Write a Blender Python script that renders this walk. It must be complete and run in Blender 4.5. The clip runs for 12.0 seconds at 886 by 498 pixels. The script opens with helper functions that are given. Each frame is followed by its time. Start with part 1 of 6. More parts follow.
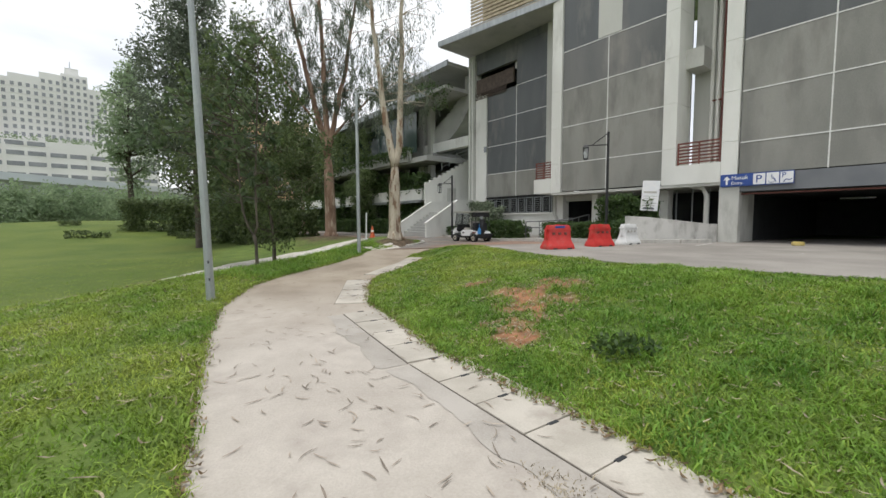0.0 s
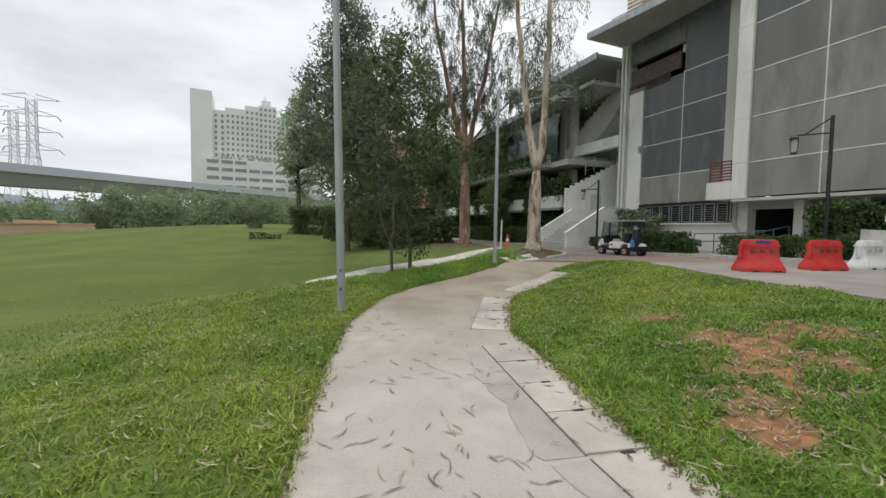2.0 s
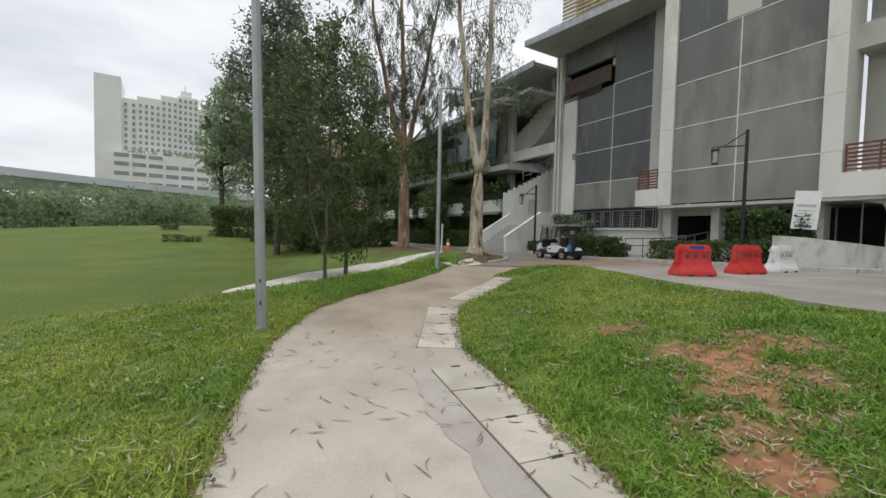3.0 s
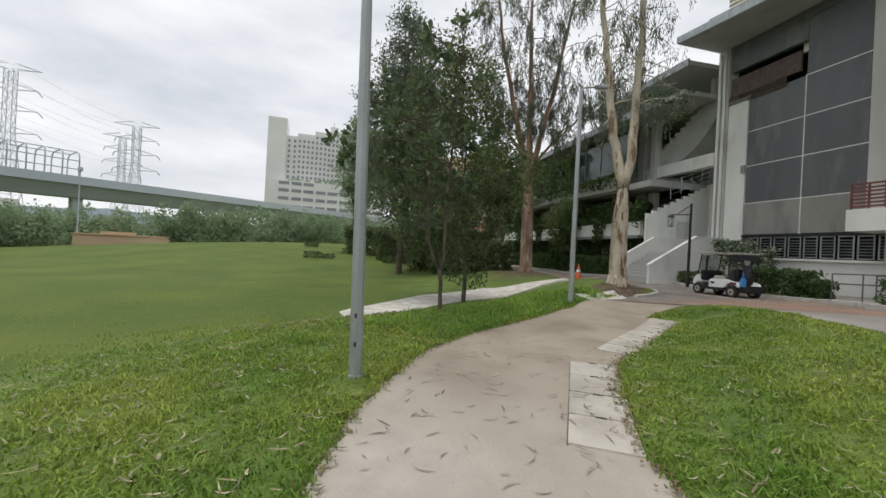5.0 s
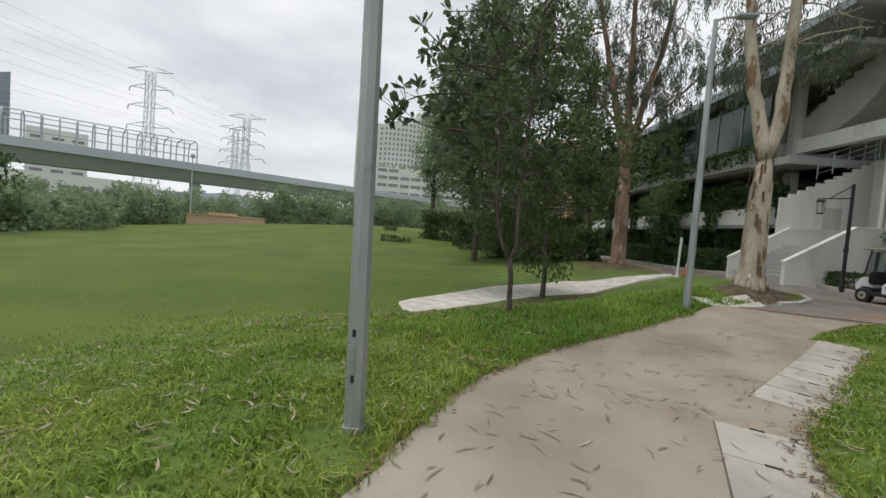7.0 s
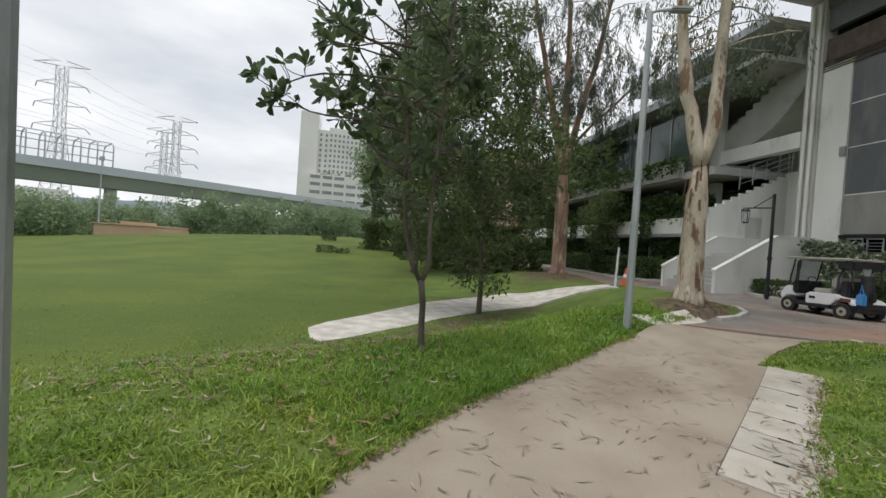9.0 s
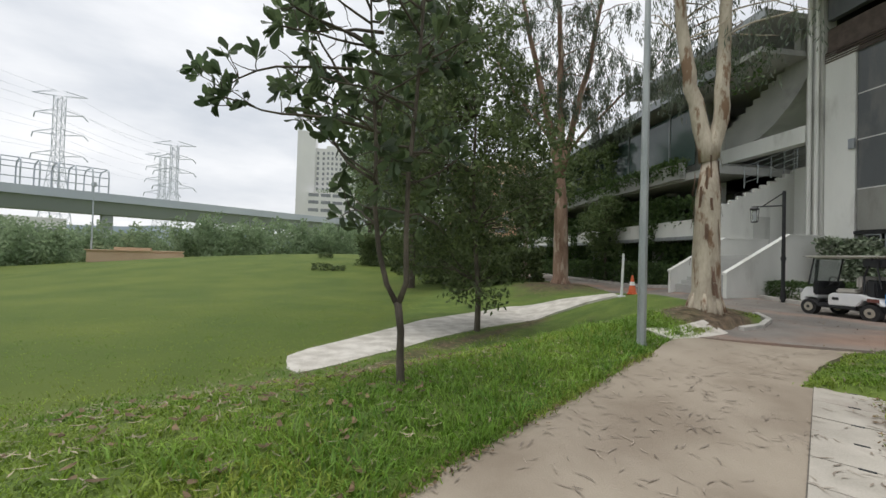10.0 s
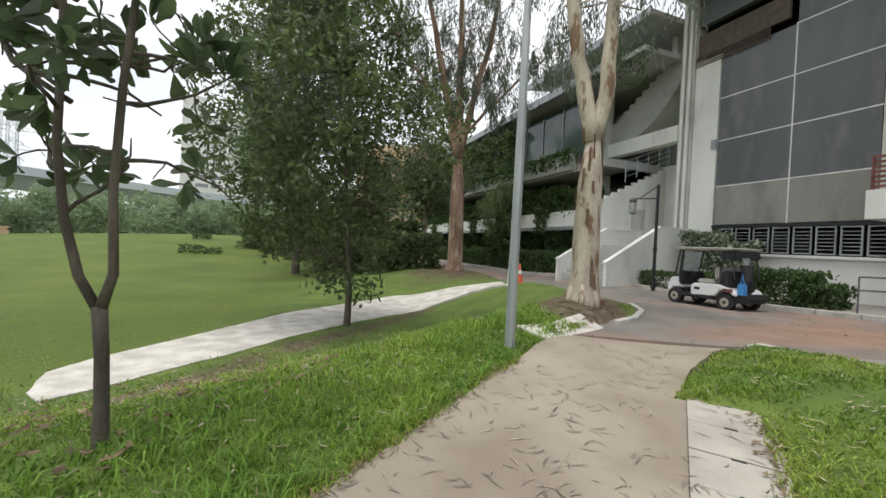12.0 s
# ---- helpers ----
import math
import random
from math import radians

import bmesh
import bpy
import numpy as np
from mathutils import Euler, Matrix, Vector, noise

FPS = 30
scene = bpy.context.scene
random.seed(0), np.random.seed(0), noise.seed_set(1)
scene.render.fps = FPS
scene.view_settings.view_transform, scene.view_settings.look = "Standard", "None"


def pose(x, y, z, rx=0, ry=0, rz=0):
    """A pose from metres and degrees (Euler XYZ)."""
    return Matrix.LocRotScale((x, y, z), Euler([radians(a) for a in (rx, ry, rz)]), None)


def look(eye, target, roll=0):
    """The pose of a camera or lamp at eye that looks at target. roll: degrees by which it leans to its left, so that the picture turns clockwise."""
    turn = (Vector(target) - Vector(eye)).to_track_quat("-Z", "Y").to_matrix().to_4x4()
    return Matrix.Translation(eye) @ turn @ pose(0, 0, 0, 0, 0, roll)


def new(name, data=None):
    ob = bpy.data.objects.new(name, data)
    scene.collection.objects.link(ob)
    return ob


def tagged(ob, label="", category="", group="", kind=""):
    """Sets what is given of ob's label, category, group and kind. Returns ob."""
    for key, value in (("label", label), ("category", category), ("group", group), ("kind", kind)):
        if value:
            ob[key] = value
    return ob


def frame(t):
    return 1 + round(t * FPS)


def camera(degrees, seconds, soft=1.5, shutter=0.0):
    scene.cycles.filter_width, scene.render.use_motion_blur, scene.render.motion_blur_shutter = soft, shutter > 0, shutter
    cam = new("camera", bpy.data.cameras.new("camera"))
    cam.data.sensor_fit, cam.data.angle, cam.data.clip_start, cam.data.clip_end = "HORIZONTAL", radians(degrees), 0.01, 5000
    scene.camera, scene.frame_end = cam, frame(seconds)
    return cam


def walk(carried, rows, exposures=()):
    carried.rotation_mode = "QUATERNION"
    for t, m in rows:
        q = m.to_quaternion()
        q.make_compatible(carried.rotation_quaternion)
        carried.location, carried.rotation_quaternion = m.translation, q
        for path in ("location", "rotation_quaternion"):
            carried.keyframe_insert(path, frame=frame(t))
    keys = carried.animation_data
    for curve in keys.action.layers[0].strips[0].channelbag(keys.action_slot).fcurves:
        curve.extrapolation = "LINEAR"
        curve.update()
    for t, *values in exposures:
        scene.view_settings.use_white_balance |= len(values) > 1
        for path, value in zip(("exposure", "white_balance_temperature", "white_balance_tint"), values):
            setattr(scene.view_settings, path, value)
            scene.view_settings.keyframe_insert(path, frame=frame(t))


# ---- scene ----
cam = camera(95.2, 12.0)
PATH = [
    (0, (0.704, -3.411, 1.592), (0.98, -1.435, 1.451), -0.2),
    (0.5, (0.69, -3.051, 1.586), (0.686, -1.053, 1.479), 0.5),
    (1, (0.629, -2.705, 1.572), (0.436, -0.717, 1.472), 2.6),
    (1.5, (0.462, -2.327, 1.59), (0.216, -0.344, 1.505), 1.4),
    (2, (0.411, -1.953, 1.597), (0.052, 0.011, 1.492), 0.9),
    (2.5, (0.369, -1.608, 1.6), (0.092, 0.371, 1.516), 2.5),
    (2.7, (0.303, -1.439, 1.594), (0.16, 0.554, 1.502), 2.1),
    (4.3, (-0.036, -0.106, 1.621), (0.012, 1.893, 1.627), 0.4),
    (4.5, (-0.088, 0.066, 1.632), (-0.131, 2.065, 1.641), 0.5),
    (5, (-0.239, 0.492, 1.625), (-0.867, 2.391, 1.63), 3.0),
    (5.5, (-0.418, 0.905, 1.6), (-1.305, 2.697, 1.621), 3.4),
    (6, (-0.502, 1.331, 1.593), (-1.567, 3.024, 1.573), 2.6),
    (6.5, (-0.553, 1.813, 1.589), (-1.656, 3.478, 1.482), 4.2),
    (7, (-0.683, 2.347, 1.591), (-1.669, 4.085, 1.503), 4.4),
    (7.2, (-0.713, 2.547, 1.584), (-1.693, 4.289, 1.537), 4.3),
    (8.8, (-0.741, 3.8, 1.725), (-1.562, 5.624, 1.742), 3.7),
    (9, (-0.721, 3.888, 1.725), (-1.486, 5.736, 1.699), 4.0),
    (9.5, (-0.823, 4.358, 1.738), (-1.455, 6.256, 1.759), 3.2),
    (10, (-0.818, 4.77, 1.748), (-1.59, 6.615, 1.786), 1.7),
    (10.5, (-0.722, 5.194, 1.757), (-1.491, 7.04, 1.734), 1.6),
    (11, (-0.662, 5.685, 1.762), (-1.165, 7.62, 1.709), 3.9),
    (11.5, (-0.489, 6.135, 1.764), (-1.03, 8.061, 1.76), 2.2),
    (12, (-0.351, 6.58, 1.738), (-0.696, 8.55, 1.724), 3.0),
]
walk(cam, [(t, look(eye, target, roll)) for t, eye, target, roll in PATH],
     exposures=[(0.0, 0.48), (1.0, 0.3), (2.5, 0.22), (4.5, 0.22), (5.5, 0.07), (7.0, 0.06), (9.5, 0.19), (10.5, 0.22), (11.0, 0.33), (11.5, 0.5), (12.0, 0.58)])

# world: overcast tropical sky, with one wide soft sun
world = bpy.data.worlds.new("sky")
scene.world = world
world.use_nodes = True
wn, wl = world.node_tree.nodes, world.node_tree.links
wbg = wn["Background"]
sky = wn.new("ShaderNodeTexSky")
sky.sky_type = "NISHITA"
sky.sun_disc = False
sky.sun_elevation = radians(77)
sky.sun_rotation = radians(300)
sky.dust_density = 4.0
# layered cloud cover over the sky
wtc = wn.new("ShaderNodeTexCoord")
wmap = wn.new("ShaderNodeMapping")
wmap.inputs["Scale"].default_value = (1.0, 1.0, 3.2)
wl.new(wtc.outputs["Generated"], wmap.inputs["Vector"])
cl = wn.new("ShaderNodeTexNoise")
cl.inputs["Scale"].default_value = 2.1
cl.inputs["Detail"].default_value = 7.0
cl.inputs["Roughness"].default_value = 0.52
wl.new(wmap.outputs["Vector"], cl.inputs["Vector"])
cr = wn.new("ShaderNodeValToRGB")
cr.color_ramp.elements[0].position, cr.color_ramp.elements[0].color = 0.33, (6.6, 7.0, 7.6, 1)
cr.color_ramp.elements[1].position, cr.color_ramp.elements[1].color = 0.62, (10.0, 10.1, 10.3, 1)
wl.new(cl.outputs["Fac"], cr.inputs["Fac"])
wmix = wn.new("ShaderNodeMixRGB")
wmix.inputs["Fac"].default_value = 0.93
wl.new(sky.outputs["Color"], wmix.inputs["Color1"])
wl.new(cr.outputs["Color"], wmix.inputs["Color2"])
wl.new(wmix.outputs["Color"], wbg.inputs["Color"])
wbg.inputs["Strength"].default_value = 0.092

sun = new("sun", bpy.data.lights.new("sun", "SUN"))
sun.data.energy = 1.25
sun.data.angle = radians(25)
sun.data.color = (1.0, 0.97, 0.92)
sun.matrix_world = look((0, 0, 50), (9, 7, 0))

# ---- materials ----
def material(name, c1, c2, scale=4.0, rough=0.8, metal=0.0, bump=0.15, fine=60.0, spread=(0.35, 0.65), vary=0.0, stain=None, stain_scale=0.6, stain_at=(0.55, 0.7), stretch=(1, 1, 1), trans=0.0):
    """Two-scale procedural surface: broad patches, fine grain with bump, and optional stains."""
    m = bpy.data.materials.new(name)
    m.use_nodes = True
    n, l = m.node_tree.nodes, m.node_tree.links
    b = n["Principled BSDF"]
    tc = n.new("ShaderNodeTexCoord")
    mp = n.new("ShaderNodeMapping")
    mp.inputs["Scale"].default_value = stretch
    geo = n.new("ShaderNodeNewGeometry")
    l.new(geo.outputs["Position"], mp.inputs["Vector"])
    big = n.new("ShaderNodeTexNoise")
    big.inputs["Scale"].default_value = scale
    big.inputs["Detail"].default_value = 5
    l.new(mp.outputs["Vector"], big.inputs["Vector"])
    small = n.new("ShaderNodeTexNoise")
    small.inputs["Scale"].default_value = fine
    small.inputs["Detail"].default_value = 3
    l.new(mp.outputs["Vector"], small.inputs["Vector"])
    ramp = n.new("ShaderNodeValToRGB")
    ramp.color_ramp.elements[0].position, ramp.color_ramp.elements[0].color = spread[0], (*c1, 1)
    ramp.color_ramp.elements[1].position, ramp.color_ramp.elements[1].color = spread[1], (*c2, 1)
    avg = n.new("ShaderNodeMath")
    avg.operation = "MULTIPLY_ADD"
    avg.inputs[1].default_value, avg.inputs[2].default_value = 0.35, -0.175
    l.new(small.outputs["Fac"], avg.inputs[0])
    add = n.new("ShaderNodeMath")
    l.new(big.outputs["Fac"], add.inputs[0])
    l.new(avg.outputs[0], add.inputs[1])
    l.new(add.outputs[0], ramp.inputs["Fac"])
    out = ramp.outputs["Color"]
    if stain:
        st = n.new("ShaderNodeTexNoise")
        st.inputs["Scale"].default_value = stain_scale
        st.inputs["Detail"].default_value = 8
        st.inputs["Roughness"].default_value = 0.62
        l.new(mp.outputs["Vector"], st.inputs["Vector"])
        sr = n.new("ShaderNodeMapRange")
        sr.inputs["From Min"].default_value, sr.inputs["From Max"].default_value = stain_at
        l.new(st.outputs["Fac"], sr.inputs["Value"])
        mx = n.new("ShaderNodeMixRGB")
        mx.inputs["Color2"].default_value = (*stain, 1)
        l.new(sr.outputs["Result"], mx.inputs["Fac"])
        l.new(out, mx.inputs["Color1"])
        out = mx.outputs["Color"]
    if vary:
        oi = n.new("ShaderNodeObjectInfo")
        hs = n.new("ShaderNodeHueSaturation")
        mr = n.new("ShaderNodeMapRange")
        mr.inputs["To Min"].default_value, mr.inputs["To Max"].default_value = 1 - vary, 1 + vary
        rnd = n.new("ShaderNodeMath")
        rnd.operation = "FRACT"
        su = n.new("ShaderNodeMath")
        l.new(oi.outputs["Random"], su.inputs[0])
        l.new(geo.outputs["Random Per Island"], su.inputs[1])
        l.new(su.outputs[0], rnd.inputs[0])
        l.new(rnd.outputs[0], mr.inputs["Value"])
        l.new(mr.outputs["Result"], hs.inputs["Value"])
        l.new(out, hs.inputs["Color"])
        out = hs.outputs["Color"]
    l.new(out, b.inputs["Base Color"])
    b.inputs["Roughness"].default_value = rough
    b.inputs["Metallic"].default_value = metal
    if bump:
        bp = n.new("ShaderNodeBump")
        bp.inputs["Strength"].default_value = bump
        bp.inputs["Distance"].default_value = 0.02
        l.new(small.outputs["Fac"], bp.inputs["Height"])
        l.new(bp.outputs["Normal"], b.inputs["Normal"])
    if trans:
        # light that passes through thin leaves
        tr = n.new("ShaderNodeBsdfTranslucent")
        l.new(out, tr.inputs["Color"])
        ms = n.new("ShaderNodeMixShader")
        ms.inputs["Fac"].default_value = trans
        l.new(b.outputs["BSDF"], ms.inputs[1])
        l.new(tr.outputs["BSDF"], ms.inputs[2])
        l.new(ms.outputs["Shader"], n["Material Output"].inputs["Surface"])
    return m


M = {}
M["grass_ground"] = material("grass_ground", (0.075, 0.125, 0.020), (0.13, 0.185, 0.032), 1.3, 0.95, bump=0.6, fine=45, stain=(0.12, 0.10, 0.05), stain_scale=0.5, stain_at=(0.63, 0.82))
def mix_by(m, key, colors, scale):
    """Turns a material to another ground cover where the mesh carries the named attribute."""
    n, l = m.node_tree.nodes, m.node_tree.links
    b = n["Principled BSDF"]
    old = b.inputs["Base Color"].links[0].from_socket
    at = n.new("ShaderNodeAttribute")
    at.attribute_name = key
    tex = n.new("ShaderNodeTexNoise")
    tex.inputs["Scale"].default_value = scale
    tex.inputs["Detail"].default_value = 6
    geo = n.new("ShaderNodeNewGeometry")
    l.new(geo.outputs["Position"], tex.inputs["Vector"])
    ramp = n.new("ShaderNodeValToRGB")
    ramp.color_ramp.elements[0].position, ramp.color_ramp.elements[0].color = 0.35, (*colors[0], 1)
    ramp.color_ramp.elements[1].position, ramp.color_ramp.elements[1].color = 0.65, (*colors[1], 1)
    l.new(tex.outputs["Fac"], ramp.inputs["Fac"])
    mx = n.new("ShaderNodeMixRGB")
    l.new(at.outputs["Fac"], mx.inputs["Fac"])
    l.new(old, mx.inputs["Color1"])
    l.new(ramp.outputs["Color"], mx.inputs["Color2"])
    l.new(mx.outputs["Color"], b.inputs["Base Color"])


mix_by(M["grass_ground"], "mown", ((0.068, 0.110, 0.011), (0.112, 0.150, 0.020)), 0.3)
mix_by(M["grass_ground"], "mulch", ((0.06, 0.045, 0.028), (0.16, 0.115, 0.075)), 7.0)
mix_by(M["grass_ground"], "bare", ((0.21, 0.105, 0.052), (0.37, 0.17, 0.085)), 5.0)
M["path"] = material("path", (0.36, 0.325, 0.282), (0.51, 0.47, 0.415), 0.8, 0.85, bump=0.3, fine=55, spread=(0.3, 0.7), stain=(0.27, 0.235, 0.205), stain_scale=0.9, stain_at=(0.5, 0.8))
mix_by(M["path"], "worn", ((0.205, 0.158, 0.108), (0.355, 0.30, 0.228)), 0.9)
M["white_path"] = material("white_path", (0.46, 0.43, 0.38), (0.66, 0.63, 0.575), 2.4, 0.85, bump=0.5, fine=30, stain=(0.36, 0.32, 0.26), stain_scale=3.5, stain_at=(0.6, 0.82))
M["slab"] = material("slab", (0.37, 0.34, 0.29), (0.50, 0.465, 0.405), 1.6, 0.85, bump=0.25, fine=70, vary=0.08, stain=(0.33, 0.29, 0.25), stain_scale=1.4)
M["kerb"] = material("kerb", (0.36, 0.35, 0.32), (0.52, 0.50, 0.46), 3, 0.85, bump=0.3)
M["road"] = material("road", (0.155, 0.142, 0.128), (0.225, 0.207, 0.186), 0.9, 0.9, bump=0.4, fine=70, stain=(0.34, 0.20, 0.14), stain_scale=0.22, stain_at=(0.5, 0.68))
mix_by(M["road"], "washed", ((0.24, 0.145, 0.10), (0.33, 0.21, 0.15)), 1.5)
M["apron"] = material("apron", (0.235, 0.217, 0.194), (0.32, 0.297, 0.268), 0.7, 0.85, bump=0.3, fine=60, stain=(0.26, 0.24, 0.21), stain_scale=0.4)
M["wall_white"] = material("wall_white", (0.66, 0.66, 0.62), (0.76, 0.76, 0.72), 0.8, 0.8, bump=0.08, stain=(0.46, 0.45, 0.41), stain_scale=0.9, stain_at=(0.58, 0.8), stretch=(1, 1, 0.35))
M["wall_grey"] = material("wall_grey", (0.46, 0.46, 0.43), (0.55, 0.55, 0.51), 0.8, 0.8, bump=0.08, stain=(0.33, 0.33, 0.30), stain_scale=0.9, stretch=(1, 1, 0.35))
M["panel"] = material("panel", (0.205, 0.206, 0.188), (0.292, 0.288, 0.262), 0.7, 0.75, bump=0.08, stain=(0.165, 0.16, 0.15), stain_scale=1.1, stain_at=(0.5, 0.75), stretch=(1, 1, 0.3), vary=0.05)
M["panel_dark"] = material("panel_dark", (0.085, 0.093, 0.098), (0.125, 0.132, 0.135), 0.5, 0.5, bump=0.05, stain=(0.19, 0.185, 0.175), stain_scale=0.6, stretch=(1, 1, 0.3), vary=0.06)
M["joint"] = material("joint", (0.62, 0.62, 0.60), (0.72, 0.72, 0.70), 3, 0.7, bump=0.0)
M["crack"] = material("crack", (0.10, 0.09, 0.075), (0.16, 0.14, 0.12), 6, 0.95)
M["brown_board"] = material("brown_board", (0.075, 0.055, 0.045), (0.115, 0.085, 0.07), 4, 0.75)
# near-black: puts the shade of interiors, recesses and slots into the colour
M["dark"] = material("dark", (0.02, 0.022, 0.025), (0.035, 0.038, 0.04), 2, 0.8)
M["band"] = material("band", (0.14, 0.15, 0.165), (0.18, 0.19, 0.20), 1, 0.7, bump=0.05)
M["black_metal"] = material("black_metal", (0.018, 0.018, 0.02), (0.03, 0.03, 0.032), 6, 0.5, metal=0.3, bump=0.05)
M["grey_metal"] = material("grey_metal", (0.30, 0.32, 0.33), (0.42, 0.44, 0.45), 5, 0.5, metal=0.6, bump=0.05, stretch=(1, 1, 0.2))
M["rail_grey"] = material("rail_grey", (0.11, 0.115, 0.12), (0.17, 0.175, 0.18), 5, 0.45, metal=0.5, bump=0.05)
M["pole"] = material("pole", (0.33, 0.36, 0.365), (0.43, 0.455, 0.455), 4, 0.55, metal=0.5, bump=0.05, stain=(0.2, 0.2, 0.19), stain_scale=3, stain_at=(0.6, 0.75), stretch=(1, 1, 0.3))
M["rust_rail"] = material("rust_rail", (0.13, 0.045, 0.035), (0.19, 0.07, 0.055), 4, 0.7)
M["concrete"] = material("concrete", (0.33, 0.33, 0.32), (0.44, 0.44, 0.42), 0.3, 0.85, bump=0.2, stain=(0.25, 0.25, 0.25), stain_scale=0.25)
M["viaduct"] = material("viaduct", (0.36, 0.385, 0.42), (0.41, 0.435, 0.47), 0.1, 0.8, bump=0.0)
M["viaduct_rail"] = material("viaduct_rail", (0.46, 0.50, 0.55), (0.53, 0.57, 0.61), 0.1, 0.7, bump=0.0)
M["leaf_dark"] = material("leaf_dark", (0.08, 0.115, 0.046), (0.155, 0.20, 0.08), 2.2, 0.5, bump=0, vary=0.35, trans=0.5)
M["leaf_big"] = material("leaf_big", (0.07, 0.11, 0.055), (0.135, 0.18, 0.085), 2.2, 0.38, bump=0, vary=0.35, trans=0.58)
M["leaf_euc"] = material("leaf_euc", (0.11, 0.14, 0.098), (0.17, 0.20, 0.14), 1.5, 0.55, bump=0, vary=0.3, trans=0.5)
M["leaf_hedge"] = material("leaf_hedge", (0.045, 0.085, 0.025), (0.09, 0.15, 0.04), 2.5, 0.55, bump=0, vary=0.35, trans=0.35)
M["leaf_light"] = material("leaf_light", (0.10, 0.155, 0.055), (0.19, 0.25, 0.10), 1.8, 0.55, bump=0, vary=0.3, trans=0.4)
# distant foliage: haze is mixed into the leaf colour as a pale shift
M["leaf_far_haze"] = material("leaf_far_haze", (0.215, 0.295, 0.17), (0.32, 0.405, 0.24), 0.35, 0.8, bump=0, vary=0.2, trans=0.5)
M["grass_blade"] = material("grass_blade", (0.14, 0.26, 0.030), (0.32, 0.39, 0.068), 0.55, 0.6, bump=0, vary=0.4, trans=0.4)
M["dry_leaf"] = material("dry_leaf", (0.21, 0.17, 0.11), (0.40, 0.345, 0.245), 9, 0.85, bump=0, vary=0.4)
M["bark_pale"] = material("bark_pale", (0.34, 0.29, 0.225), (0.54, 0.48, 0.38), 3.2, 0.9, bump=0.6, fine=25, stain=(0.20, 0.125, 0.075), stain_scale=3.6, stain_at=(0.535, 0.59), stretch=(1, 1, 0.3))
M["bark_brown"] = material("bark_brown", (0.15, 0.09, 0.06), (0.30, 0.20, 0.145), 2.5, 0.95, bump=0.8, fine=25, stain=(0.42, 0.34, 0.26), stain_scale=2.6, stain_at=(0.55, 0.62), stretch=(1, 1, 0.22))
M["bark_dark"] = material("bark_dark", (0.065, 0.055, 0.042), (0.13, 0.11, 0.085), 5, 0.95, bump=0.7, fine=40, stretch=(1, 1, 0.35))
M["tower"] = material("tower", (0.70, 0.69, 0.68), (0.78, 0.77, 0.76), 0.05, 0.8, bump=0)
M["tower_glass"] = material("tower_glass", (0.20, 0.21, 0.23), (0.28, 0.29, 0.31), 0.3, 0.3, bump=0)
# dark glass lightened to blue, haze being part of this colour
M["tower_far_haze"] = material("tower_far_haze", (0.24, 0.29, 0.36), (0.28, 0.33, 0.40), 0.05, 0.5, bump=0)
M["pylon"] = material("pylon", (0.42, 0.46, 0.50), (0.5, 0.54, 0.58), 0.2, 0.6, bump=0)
# woodland turned blue-grey: the haze of distance is in the colour
M["hill_haze"] = material("hill_haze", (0.24, 0.30, 0.34), (0.29, 0.35, 0.38), 0.02, 0.95, bump=0)
M["orange_wall"] = material("orange_wall", (0.50, 0.29, 0.18), (0.60, 0.45, 0.32), 0.12, 0.85, bump=0.1)
M["red_plastic"] = material("red_plastic", (0.48, 0.025, 0.022), (0.58, 0.045, 0.038), 4, 0.45, bump=0.05, stain=(0.42, 0.09, 0.07), stain_scale=3)
M["white_plastic"] = material("white_plastic", (0.62, 0.63, 0.62), (0.72, 0.72, 0.71), 4, 0.45, bump=0.05, stain=(0.45, 0.44, 0.41), stain_scale=3)
M["cart_white"] = material("cart_white", (0.74, 0.75, 0.76), (0.80, 0.80, 0.80), 3, 0.25, bump=0.0)
M["cart_black"] = material("cart_black", (0.016, 0.017, 0.02), (0.03, 0.031, 0.034), 5, 0.55, bump=0.05)
M["cart_seat"] = material("cart_seat", (0.40, 0.38, 0.34), (0.47, 0.45, 0.41), 5, 0.6, bump=0.05)
M["blue"] = material("blue", (0.05, 0.22, 0.5), (0.07, 0.28, 0.58), 5, 0.5, bump=0.05)
M["sign_blue"] = material("sign_blue", (0.02, 0.06, 0.26), (0.03, 0.075, 0.30), 5, 0.4, bump=0)
M["sign_white"] = material("sign_white", (0.75, 0.76, 0.78), (0.8, 0.8, 0.8), 5, 0.4, bump=0)
M["yellow_paint"] = material("yellow_paint", (0.45, 0.36, 0.12), (0.58, 0.47, 0.17), 5, 0.7, stain=(0.32, 0.28, 0.2), stain_scale=4)
M["tyre"] = material("tyre", (0.015, 0.015, 0.016), (0.028, 0.028, 0.028), 8, 0.8, bump=0.1)
M["bamboo"] = material("bamboo", (0.30, 0.25, 0.17), (0.44, 0.37, 0.26), 4, 0.7, bump=0.1, vary=0.15)
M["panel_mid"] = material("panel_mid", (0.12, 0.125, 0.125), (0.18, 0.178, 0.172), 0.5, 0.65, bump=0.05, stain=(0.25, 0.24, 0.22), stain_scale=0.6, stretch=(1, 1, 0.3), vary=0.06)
M["soffit"] = material("soffit", (0.36, 0.36, 0.345), (0.43, 0.43, 0.41), 0.6, 0.85, bump=0.1, stain=(0.28, 0.28, 0.27), stain_scale=0.5)
M["glass_green"] = material("glass_green", (0.06, 0.095, 0.09), (0.09, 0.13, 0.12), 0.6, 0.08, bump=0)
M["cone_orange"] = material("cone_orange", (0.62, 0.11, 0.04), (0.7, 0.16, 0.06), 6, 0.5, bump=0.05)
